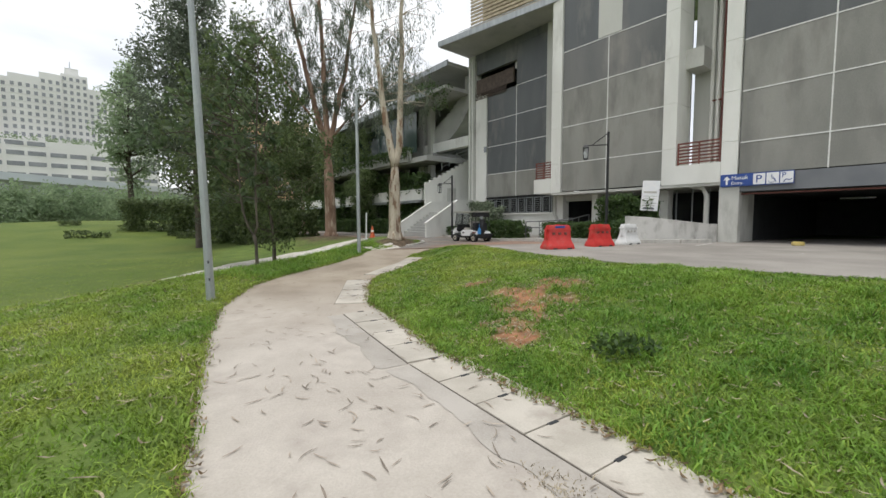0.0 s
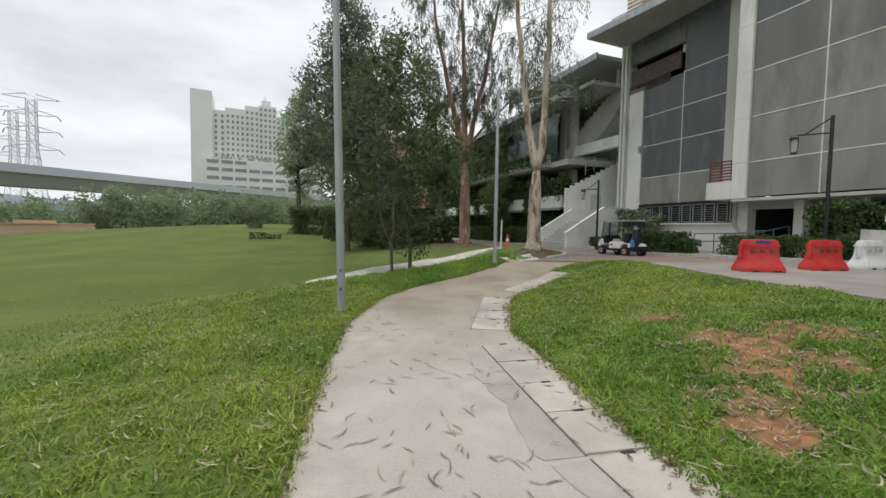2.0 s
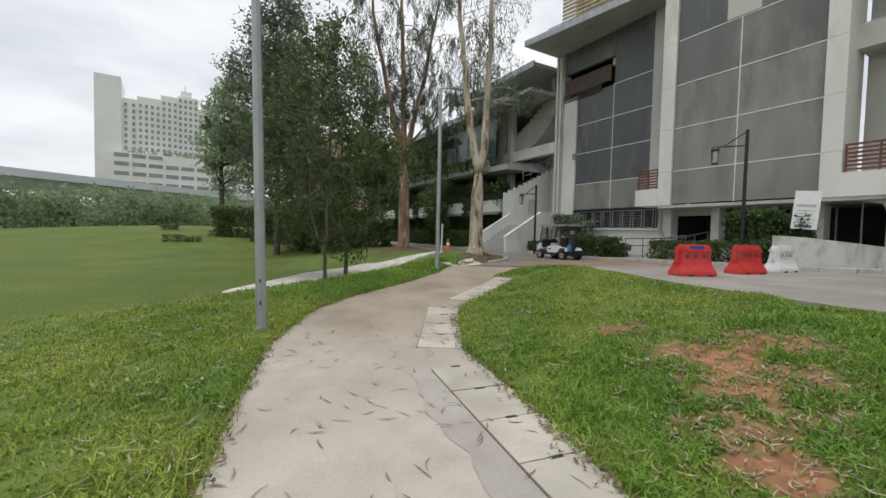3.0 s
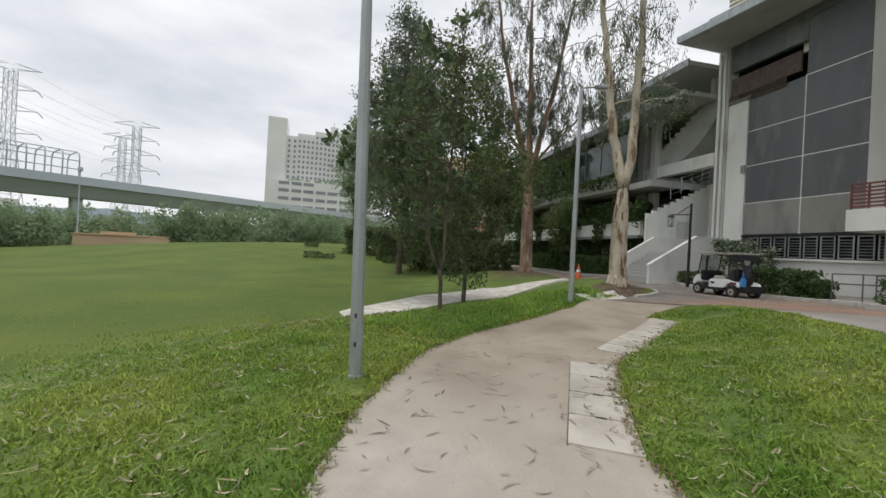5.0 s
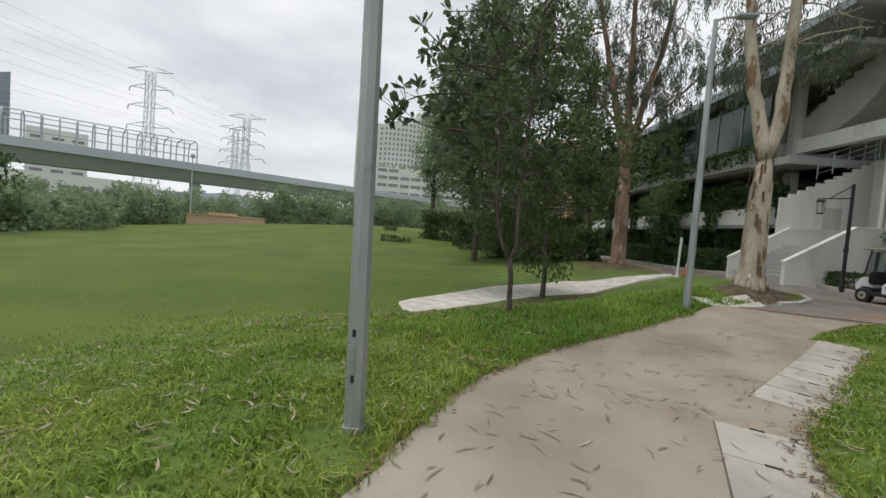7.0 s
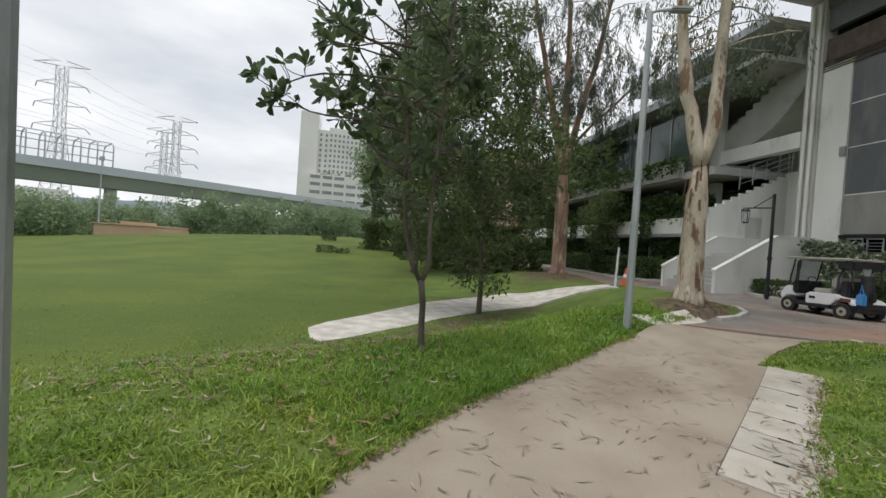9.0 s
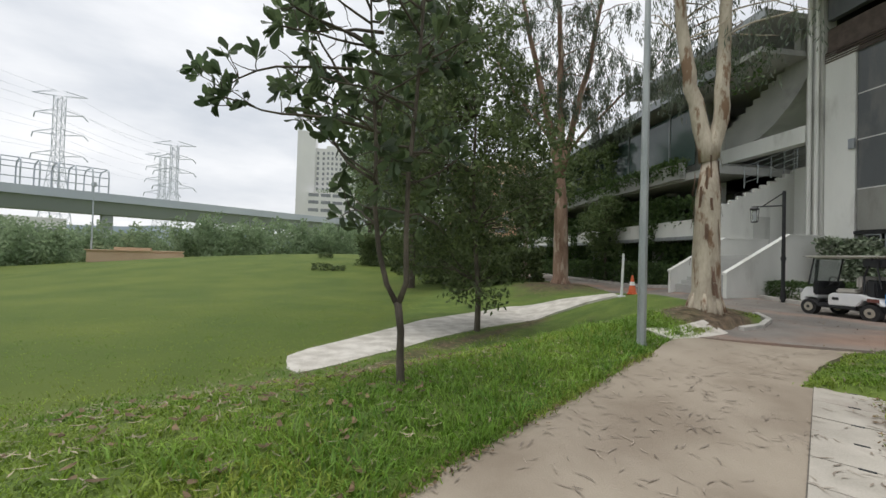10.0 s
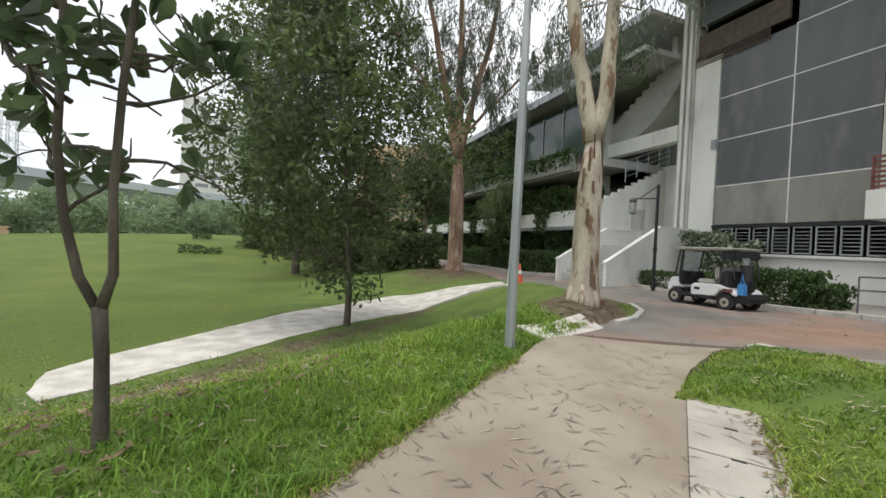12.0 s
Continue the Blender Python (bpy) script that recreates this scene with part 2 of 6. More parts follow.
M["cart_roof"] = material("cart_roof", (0.50, 0.49, 0.44), (0.58, 0.57, 0.52), 4, 0.5, bump=0.03)
M["cart_rim"] = material("cart_rim", (0.42, 0.38, 0.31), (0.5, 0.46, 0.39), 4, 0.4, metal=0.3, bump=0)


def glass(name, color, rough, mix):
    m = bpy.data.materials.new(name)
    m.use_nodes = True
    n, l = m.node_tree.nodes, m.node_tree.links
    b = n["Principled BSDF"]
    b.inputs["Base Color"].default_value = (*color, 1)
    b.inputs["Roughness"].default_value = rough
    b.inputs["Transmission Weight"].default_value = mix
    b.inputs["IOR"].default_value = 1.45
    return m


M["lamp_glass"] = glass("lamp_glass", (0.75, 0.78, 0.78), 0.25, 0.7)
M["screen_glass"] = glass("screen_glass", (0.55, 0.6, 0.6), 0.03, 0.95)
M["leaf_pale"] = material("leaf_pale", (0.05, 0.09, 0.035), (0.30, 0.34, 0.24), 7.0, 0.55, bump=0, vary=0.3)
M["grass_lush"] = material("grass_lush", (0.125, 0.26, 0.034), (0.25, 0.39, 0.058), 1.2, 0.6, bump=0, vary=0.35, trans=0.4)
M["litter_dark"] = material("litter_dark", (0.19, 0.155, 0.125), (0.34, 0.29, 0.235), 6, 0.9, bump=0, vary=0.4)
M["litter_brown"] = material("litter_brown", (0.10, 0.065, 0.035), (0.22, 0.155, 0.085), 6, 0.9, bump=0, vary=0.4)
M["cement"] = material("cement", (0.31, 0.285, 0.25), (0.42, 0.39, 0.35), 1.2, 0.9, bump=0.2, fine=60, stain=(0.42, 0.385, 0.34), stain_scale=1.6)
M["wall_stained"] = material("wall_stained", (0.42, 0.415, 0.39), (0.56, 0.55, 0.52), 0.9, 0.85, bump=0.15, stain=(0.24, 0.235, 0.215), stain_scale=1.6, stain_at=(0.48, 0.68), stretch=(1, 1, 0.5))

# ---- helpers for building ----
def part(name, bm, mat, parent=None, label="", smooth=False):
    """Links a bmesh as one mesh object, under a thing or part when given."""
    me = bpy.data.meshes.new(name)
    bm.to_mesh(me)
    bm.free()
    return part_mesh(name, me, mat, parent, label, smooth)


def part_mesh(name, me, mat, parent=None, label="", smooth=False):
    if mat is not None and not me.materials:
        me.materials.append(mat)
    if smooth:
        me.polygons.foreach_set("use_smooth", [True] * len(me.polygons))
    ob = new(name, me)
    if parent is not None:
        ob.parent = parent
    if label:
        tagged(ob, label)
    return ob


def thing(name, label, category, m=None, group="", kind=""):
    ob = new(name)
    ob.empty_display_size = 0.2
    if m is not None:
        ob.matrix_world = m
    return tagged(ob, label, category, group, kind)


def box(bm, x0, x1, y0, y1, z0, z1, bevel=0.0, m=None):
    r = bmesh.ops.create_cube(bm, size=1)
    vs = r["verts"]
    for v in vs:
        v.co = Vector((x0 + (v.co.x + 0.5) * (x1 - x0), y0 + (v.co.y + 0.5) * (y1 - y0), z0 + (v.co.z + 0.5) * (z1 - z0)))
    if bevel:
        es = list({e for v in vs for e in v.link_edges})
        vs = list({v for f in bmesh.ops.bevel(bm, geom=es, offset=bevel, segments=2, affect="EDGES")["faces"] for v in f.verts} | {v for v in vs if v.is_valid})
    if m is not None:
        bmesh.ops.transform(bm, matrix=m, verts=vs)
    return vs


def boxed(x0, x1, y0, y1, z0, z1, bevel=0.0):
    bm = bmesh.new()
    box(bm, x0, x1, y0, y1, z0, z1, bevel)
    return bm


def tube(bm, pts, radii, sides=8, caps=True):
    """A bent, tapered tube through pts."""
    rings = []
    pts = [Vector(p) for p in pts]
    if isinstance(radii, (int, float)):
        radii = [radii] * len(pts)
    for i, p in enumerate(pts):
        d = (pts[min(i + 1, len(pts) - 1)] - pts[max(i - 1, 0)]).normalized()
        a = d.cross(Vector((0.3, 0.9, 0.2) if abs(d.z) > 0.9 else (0, 0, 1))).normalized()
        b = d.cross(a)
        rings.append([bm.verts.new(p + (a * math.cos(2 * math.pi * k / sides) + b * math.sin(2 * math.pi * k / sides)) * radii[i]) for k in range(sides)])
    for r0, r1 in zip(rings, rings[1:]):
        for k in range(sides):
            bm.faces.new((r0[k], r0[(k + 1) % sides], r1[(k + 1) % sides], r1[k]))
    if caps:
        bm.faces.new(rings[0][::-1])
        bm.faces.new(rings[-1])


def tubed(pts, radii, sides=8):
    bm = bmesh.new()
    tube(bm, pts, radii, sides)
    bmesh.ops.recalc_face_normals(bm, faces=bm.faces)
    return bm


def prism(bm, poly, z0, z1):
    """Upright prism over a plan polygon; z0 and z1 are numbers or functions of x, y."""
    f0 = z0 if callable(z0) else (lambda x, y: z0)
    f1 = z1 if callable(z1) else (lambda x, y: z1)
    lo = [bm.verts.new((x, y, f0(x, y))) for x, y in poly]
    hi = [bm.verts.new((x, y, f1(x, y))) for x, y in poly]
    n = len(poly)
    for i in range(n):
        bm.faces.new((lo[i], lo[(i + 1) % n], hi[(i + 1) % n], hi[i]))
    bm.faces.new(hi)
    bm.faces.new(lo[::-1])
    bmesh.ops.recalc_face_normals(bm, faces=bm.faces)


def side_prism(bm, poly, x0, x1):
    """Prism of a profile in y, z, from x0 to x1."""
    a = [bm.verts.new((x0, y, z)) for y, z in poly]
    b = [bm.verts.new((x1, y, z)) for y, z in poly]
    n = len(poly)
    for i in range(n):
        bm.faces.new((a[i], a[(i + 1) % n], b[(i + 1) % n], b[i]))
    bm.faces.new(a[::-1])
    bm.faces.new(b)
    bmesh.ops.recalc_face_normals(bm, faces=bm.faces)


# ---- the lie of the land ----
LEFT_Y = [-12, -6, -3.5, -1.2, 0.3, 2.25, 4.0, 6.1, 7.6, 9.2, 11.2, 13.0, 14.4, 16.0]
LEFT_X = [2.6, 0.9, 0.15, -0.41, -0.98, -1.68, -2.18, -2.28, -1.95, -1.35, -0.6, 0.3, 1.2, 2.4]
RIGHT_Y = [-12, -5, -3, -1.7, -0.9, 0.06, 1.29, 2.85, 4.1, 5.4, 6.7, 7.7, 9.5, 10.6, 11.1, 11.22, 12.1, 13.0, 13.5, 16.0]
RIGHT_X = [8.2, 4.4, 3.35, 2.75, 2.41, 1.86, 1.24, 0.76, 0.35, 0.28, 0.42, 0.78, 1.5, 1.92, 2.08, 1.4, 1.9, 2.6, 3.2, 5.5]


def path_left(y):
    return float(np.interp(y, LEFT_Y, LEFT_X))


def path_right(y):
    return float(np.interp(y, RIGHT_Y, RIGHT_X))


def path_z(y):
    return float(np.interp(y, [-12, -4, 2, 6, 10, 12, 13.5, 15, 17], [-0.15, -0.03, 0.05, 0.14, 0.19, 0.3, 0.43, 0.52, 0.57]))


# edge of the road along the grass mound, from the kerb tip back past the start of the walk
ROADEDGE_Y = [-14, -6, -2, 1.9, 3.5, 4.8, 7.5, 10, 12.5, 13.8]
ROADEDGE_X = [20, 15.5, 12, 8.6, 7.0, 5.9, 4.9, 4.6, 4.1, 3.35]


def mound_edge(y):
    return float(np.interp(y, ROADEDGE_Y, ROADEDGE_X))


ROAD_Z = 0.64


def smooth(a, b, v):
    t = min(1.0, max(0.0, (v - a) / (b - a)))
    return t * t * (3 - 2 * t)


def road_z(x, y):
    """The road, which dips beside the building's planted bed."""
    return ROAD_Z - 0.31 * math.exp(-((x - 5.5) ** 2 + (y - 20.7) ** 2) / 32) - 0.2 * math.exp(-(x - 1.2) ** 2 / 9 - (y - 13.3) ** 2 / 4) - 0.36 * smooth(4, 0, x) * smooth(16, 21, y)


# left edge of the road where it bends away behind the trees
BEND_Y = [13.0, 14.4, 16.0, 17.2, 18.8, 21.0, 24.0, 28.4, 31, 36, 48]
BEND_X = [0.3, 1.2, 2.4, 2.45, 1.95, 1.2, 0.05, -1.7, -3.0, -6.6, -16.0]


def road_left(y):
    return mound_edge(y) if y < 13.15 else float(np.interp(y, BEND_Y, BEND_X))


def road_right(y):
    near = 5.15 + 0.59 * (24.12 - y)
    return near + 22.0 * smooth(14.6, 12.6, y)


def ground_z(x, y):
    """Height of the bare ground."""
    yc = min(16.0, y)
    xl, xr = path_left(yc), path_right(yc)
    pz = path_z(yc)
    if y > 16:
        xl = min(road_left(y), 2.4)
    if x < xl:
        d = xl - x
        # rough verge that stands a hand above the path, then the fall to the field
        verge = pz + 0.03 + 0.13 * smooth(0.0, 1.0, d) * smooth(3, 8, y)
        fall = -0.5 - 0.4 * smooth(5, 40, d) * smooth(30, -5, y)
        z = verge + (fall - verge) * smooth(0.7, 7.5 - 2.3 * smooth(6, 12, y), d)
        r = math.hypot(x + 0.5, y)
        brg = math.degrees(math.atan2(-x, max(y, 0.1)))
        z += smooth(26, 60, r) * (0.1 + 2.1 * smooth(78, 30, brg) - 1.0 * smooth(50, 80, brg)) * smooth(-2, 6, y)
        z += 0.16 * noise.noise((x * 0.07, y * 0.07, 3.1)) * smooth(6, 20, d)
        back = smooth(19.5, 27, y) * smooth(-13, -4.5, x + 0.55 * max(0, y - 28))
        bank = road_z(xl, y) - 0.02 + 0.2 * math.exp(-((x + 3.6) ** 2 / 5 + (y - 28.2) ** 2 / 8))
        z = z + (bank - z) * back
        # raised mulch bed round the pale trunk
        m = math.exp(-((x - 1.05) ** 2 + (y - 15.2) ** 2) / 0.9)
        return z + 0.16 * m
    if x > xr and y < 13.8:
        xe = max(mound_edge(y), xr + 0.3)
        t = (x - xr) / (xe - xr)
        if t < 1:
            rise = smooth(0.0, 0.75, t)
            rz = road_z(xe, y)
            return pz + 0.03 + (rz - 0.05 * smooth(12, 8, y) - pz) * rise + 0.04 * math.sin(math.pi * min(1, t)) * smooth(14, 5, y) + 0.05 * noise.noise((x * 0.8, y * 0.8, 0)) + 0.035 * noise.noise((x * 2.3, y * 2.3, 9))
        return road_z(x, y) - 0.07
    if x > xr or y > 16:
        return road_z(x, y) - 0.07
    return pz - 0.07


# stretches of mown field, and bare red earth on the mound: (x, y, radius)
BARE = ((3.0, 3.05, 0.55), (3.4, 3.2, 0.4), (2.75, 2.5, 0.42), (2.45, 1.85, 0.36), (2.25, 1.42, 0.28), (2.85, 2.0, 0.25), (3.4, 2.35, 0.26), (2.38, 4.2, 0.2), (3.9, 3.1, 0.24))


def bare_at(x, y):
    v = -1.0
    for bx, by, r in BARE:
        v = max(v, 1.3 - math.hypot(x - bx, y - by) / r)
    return v + 1.0 * noise.noise((x * 3.4, y * 3.4, 1.7)) + 0.75 * noise.noise((x * 8, y * 8, 4)) if v > -0.6 else -1.0


def mown_at(x, y):
    edge = np.interp(y, [-10, 2.9, 5, 7.5, 11, 14, 24, 60], [-7.6, -7.4, -6.8, -6.5, -6.8, -7.2, -9.5, -16])
    return smooth(0.0, 1.0, edge - x + 0.5 * noise.noise((x * 0.7, y * 0.7, 5)) + 0.4)


def mulch_at(x, y):
    v = max(1.5 - math.hypot((x - 1.25) / 1.0, (y - 15.3) / 2.0), 1.35 - math.hypot((x + 3.6) / 2.3, (y - 27.8) / 3.2), 0.85 - abs(x - (-4.95 + max(0, y - 13.5) * 0.28)) / 0.6 if 10.5 < y < 20 else -1)
    return v + 0.6 * noise.noise((x * 1.5, y * 1.5, 8.0))


def sheet(name, xs, ys, zf, mat, keep=None, smooth_shade=True):
    """A height-field sheet over a grid."""
    nx, ny = len(xs), len(ys)
    co = [(x, y, zf(x, y)) for y in ys for x in xs]
    faces = []
    for j in range(ny - 1):
        for i in range(nx - 1):
            if keep is None or keep((xs[i] + xs[i + 1]) / 2, (ys[j] + ys[j + 1]) / 2):
                a = j * nx + i
                faces.append((a, a + 1, a + nx + 1, a + nx))
    me = bpy.data.meshes.new(name)
    me.from_pydata(co, [], faces)
    return part_mesh(name, me, mat, smooth=smooth_shade)


def steps_axis(marks):
    out = []
    for a, b, st in marks:
        k = max(1, round((b - a) / st))
        out += [a + (b - a) * i / k for i in range(k)]
    return out + [marks[-1][1]]


gx = steps_axis([(-1500, -200, 100), (-200, -60, 10), (-60, -20, 2), (-20, -8, 0.7), (-8, 1, 0.2), (1, 5, 0.1), (5, 10, 0.22), (10, 24, 1), (24, 60, 6), (60, 1500, 120)])
gy = steps_axis([(-1500, -60, 120), (-60, -12, 4), (-12, -6, 0.6), (-6, -1, 0.22), (-1, 5, 0.11), (5, 18, 0.22), (18, 32, 0.6), (32, 80, 3), (80, 300, 20), (300, 1500, 120)])
ground = tagged(sheet("ground", gx, gy, ground_z, M["grass_ground"]), "rough green grass ground sloping to a mown field", "ground", kind="structure")
for key, fn in (("mown", mown_at), ("bare", bare_at), ("mulch", mulch_at)):
    at = ground.data.attributes.new(key, "FLOAT", "POINT")
    at.data.foreach_set("value", [min(1.0, max(0.0, float(fn(v.co.x, v.co.y)))) for v in ground.data.vertices])


def strip(name, ys, left, right, zf, mat, thick=0.12, across=8, parent=None):
    """A paved band between two edges, with sides."""
    co, faces = [], []
    n = across + 1
    for y in ys:
        a, b = left(y), right(y)
        co += [(a + (b - a) * k / across, y, zf(a + (b - a) * k / across, y)) for k in range(n)]
    rows = len(ys)
    for j in range(rows - 1):
        for k in range(across):
            i = j * n + k
            faces.append((i, i + 1, i + n + 1, i + n))
    base = len(co)
    for j, y in enumerate(ys):
        co += [(left(y), y, zf(left(y), y) - thick), (right(y), y, zf(right(y), y) - thick)]
    for j in range(rows - 1):
        faces.append((j * n, (j + 1) * n, base + 2 * j + 2, base + 2 * j))
        faces.append((j * n + across, base + 2 * j + 1, base + 2 * j + 3, (j + 1) * n + across))
    me = bpy.data.meshes.new(name)
    me.from_pydata(co, [], faces)
    return part_mesh(name, me, mat, parent)


def worn(x, s=1.0):
    return 0.035 * noise.noise((x * 1.7, s, 0)) + 0.02 * noise.noise((x * 6.0, s, 4))


pys = [-12 + 0.06 * i for i in range(434)]
def path_top(x, y):
    """The path, which ramps into the road at its end."""
    return path_z(y) + (road_z(x, y) - 0.004 - path_z(y)) * smooth(11.6, 13.2, y) + 0.001 * noise.noise((x * 0.6, y * 0.6, 2))


path = tagged(strip("footpath", [y for y in pys if y <= 13.5], lambda y: path_left(y) + worn(y), lambda y: path_right(y) + worn(y, 9), path_top, M["path"], across=14), "pale worn concrete footpath littered with dry leaves", "footpath", kind="structure")
road = tagged(strip("road", [12.8 + 0.3 * i for i in range(118)], road_left, road_right, lambda x, y: road_z(x, y) + 0.006 * smooth(13.4, 13, y), M["road"], across=30), "worn grey brown access road beside the building", "road", kind="structure")

tagged(strip("forecourt", [-14 + 0.4 * i for i in range(67)] + [12.8], road_left, road_right, lambda x, y: road_z(x, y) + 0.006 * smooth(13.4, 13, y), M["apron"], across=30), "pale grey concrete forecourt before the car park", "forecourt", kind="structure")

ra = road.data.attributes.new("washed", "FLOAT", "POINT")
ra.data.foreach_set("value", [max(0.0, min(0.85, 1.25 * math.exp(-((v.co.x - 5.4) / 2.9) ** 2 - ((v.co.y - 14.7 - 0.3 * (v.co.x - 5)) / 1.5) ** 2) + 0.55 * noise.noise((v.co.x * 0.8, v.co.y * 1.6, 5)) - 0.15)) for v in road.data.vertices])
wa = path.data.attributes.new("worn", "FLOAT", "POINT")
wa.data.foreach_set("value", [0.8 * smooth(1.0, 7.0, v.co.y + 0.8 * noise.noise((v.co.x, v.co.y, 7))) for v in path.data.vertices])

# strip of drain covers along the footpath: four straight runs, each cover a slab of its own
RUNS = (((2.93, -3.2), (0.94, 0.86), 0.60, 8), ((0.92, 0.9), (0.0, 3.2), 0.57, 4), ((-0.23, 3.97), (-0.25, 6.5), 0.58, 4), ((0.12, 7.45), (1.53, 11.24), 0.66, 7))
for k_run, ((ax, ay), (bx, by), wide, count) in enumerate(RUNS):
    d = Vector((bx - ax, by - ay, 0))
    step = d / count
    d.normalize()
    side = Vector((d.y, -d.x, 0))
    for i in range(count):
        a0 = Vector((ax, ay, 0)) + step * i + d * 0.008
        a1 = Vector((ax, ay, 0)) + step * (i + 1) - d * 0.008
        lift = 0.013 + 0.006 * random.random()
        bm = bmesh.new()
        prism(bm, [(p.x, p.y) for p in (a0, a0 + side * wide, a1 + side * (wide + random.uniform(-0.02, 0.02)), a1)], lambda x, y: path_z(y) - 0.05, lambda x, y: path_z(y) + lift)
        part("drain_cover", bm, M["slab"], path, "pale concrete drain cover")
        bm = bmesh.new()
        c = a1 + side * wide * 0.5
        q = Matrix.Translation((c.x, c.y, path_z(c.y) + lift - 0.004)) @ Matrix.Rotation(math.atan2(side.y, side.x), 4, "Z")
        box(bm, -0.055, 0.055, -0.022, 0.022, -0.01, 0.008, 0.006, q)
        part("lifting_slot", bm, M["dark"], path, "dark lifting slot between drain covers")
    if k_run < 2:
        # cement band that was trowelled along the covers
        bm = bmesh.new()
        n = 40
        rows = []
        for i in range(n + 1):
            c = Vector((ax, ay, 0)).lerp(Vector((bx, by, 0)), i / n)
            w = 0.30 + 0.12 * noise.noise((c.x * 1.2, c.y * 1.2, 6)) + 0.05 * noise.noise((c.x * 5, c.y * 5, 1))
            rows.append([bm.verts.new((c.x - side.x * k, c.y - side.y * k, path_z(c.y) + 0.0035)) for k in (0.0, w * 0.5, w)])
        for r0, r1 in zip(rows, rows[1:]):
            for k in range(2):
                bm.faces.new((r0[k], r0[k + 1], r1[k + 1], r1[k]))
        part("cement_band", bm, M["cement"], path, "grey trowelled cement band")
    bm = bmesh.new()
    a0, a1 = Vector((ax, ay, 0)) - side * 0.012, Vector((bx, by, 0)) - side * 0.006
    n = 24
    for i in range(n):
        p0, p1 = a0.lerp(a1, i / n), a0.lerp(a1, (i + 1) / n)
        prism(bm, [(p.x, p.y) for p in (p0, p0 + side * 0.012, p1 + side * 0.012, p1)], lambda x, y: path_z(y) - 0.02, lambda x, y: path_z(y) + 0.0105)
    part("drain_joint", bm, M["crack"], path, "dark joint beside the drain covers")

# the narrow path: pairs of points on its field side and its verge side
WP_L = [(-6.6, 10.9), (-7.25, 11.6), (-7.33, 12.3), (-7.19, 13.8), (-7.1, 15.4), (-7.0, 17.7), (-6.2, 20.0), (-4.9, 22.1), (-2.7, 22.75), (-0.75, 21.9)]
WP_R = [(-6.13, 10.7), (-5.92, 11.4), (-5.76, 12.3), (-5.45, 13.5), (-5.25, 15.0), (-4.7, 16.95), (-3.9, 18.9), (-2.9, 20.5), (-1.7, 20.9), (-0.6, 20.7)]


def on_narrow_path(x, y):
    inside = False
    ring = WP_L + WP_R[::-1]
    for (ax, ay), (bx, by) in zip(ring, ring[1:] + ring[:1]):
        if (ay > y) != (by > y) and x < ax + (y - ay) / (by - ay) * (bx - ax):
            inside = not inside
    return inside


def white_z(x, y):
    return max(ground_z(x, y), ground_z(x + 0.2, y), ground_z(x - 0.2, y)) + 0.015


def narrow_path():
    """A thin slab laid along the pairs of edge points."""
    rows = []
    f = np.linspace(0, len(WP_L) - 1, 120)
    idx = np.arange(len(WP_L))
    L = np.stack([np.interp(f, idx, [p[k] for p in WP_L]) for k in (0, 1)], axis=1)
    R = np.stack([np.interp(f, idx, [p[k] for p in WP_R]) for k in (0, 1)], axis=1)
    for e in (L, R):
        for _ in range(6):
            e[1:-1] = (e[:-2] + 2 * e[1:-1] + e[2:]) / 4
    bm = bmesh.new()
    for i in range(120):
        row = []
        for k in range(9):
            p = L[i] + (R[i] - L[i]) * k / 8
            if k in (0, 8):
                p = p + np.array([worn(i * 0.12, 3 + k), worn(i * 0.12, 5 + k)])
            row.append((float(p[0]), float(p[1])))
        skirt = [(*row[0], white_z(*row[0]) - 0.15)] + [(x, y, white_z(x, y)) for x, y in row] + [(*row[-1], white_z(*row[-1]) - 0.15)]
        rows.append([bm.verts.new(p) for p in skirt])
    for r0, r1 in zip(rows, rows[1:]):
        for k in range(10):
            bm.faces.new((r0[k], r0[k + 1], r1[k + 1], r1[k]))
    bm.faces.new(rows[0])
    bm.faces.new(rows[-1][::-1])
    bmesh.ops.recalc_face_normals(bm, faces=bm.faces)
    return part("narrow_path", bm, M["white_path"])


tagged(narrow_path(), "whitish concrete path running past the trees", "footpath", kind="structure")


def kerb_run(name, pts, zf, wide, high, mat, label):
    """A kerb stone line along plan points."""
    k = thing(name, label, "kerb", kind="structure")
    for p, q in zip(pts, pts[1:]):
        p, q = Vector((*p, 0)), Vector((*q, 0))
        n = max(1, round((q - p).length / 0.9))
        s = (q - p).normalized()
        s = Vector((s.y, -s.x, 0)) * wide
        for i in range(n):
            a, b = p.lerp(q, i / n), p.lerp(q, (i + 1) / n)
            g = (b - a).normalized() * 0.006
            bm = bmesh.new()
            prism(bm, [(v.x, v.y) for v in (a + g, a + s + g, b + s - g, b - g)], lambda x, y: zf(x, y) - 0.1, lambda x, y: zf(x, y) + high)
            bmesh.ops.bevel(bm, geom=bm.edges[:], offset=0.012, segments=1, affect="EDGES")
            part("kerb_stone", bm, mat, k)
    return k


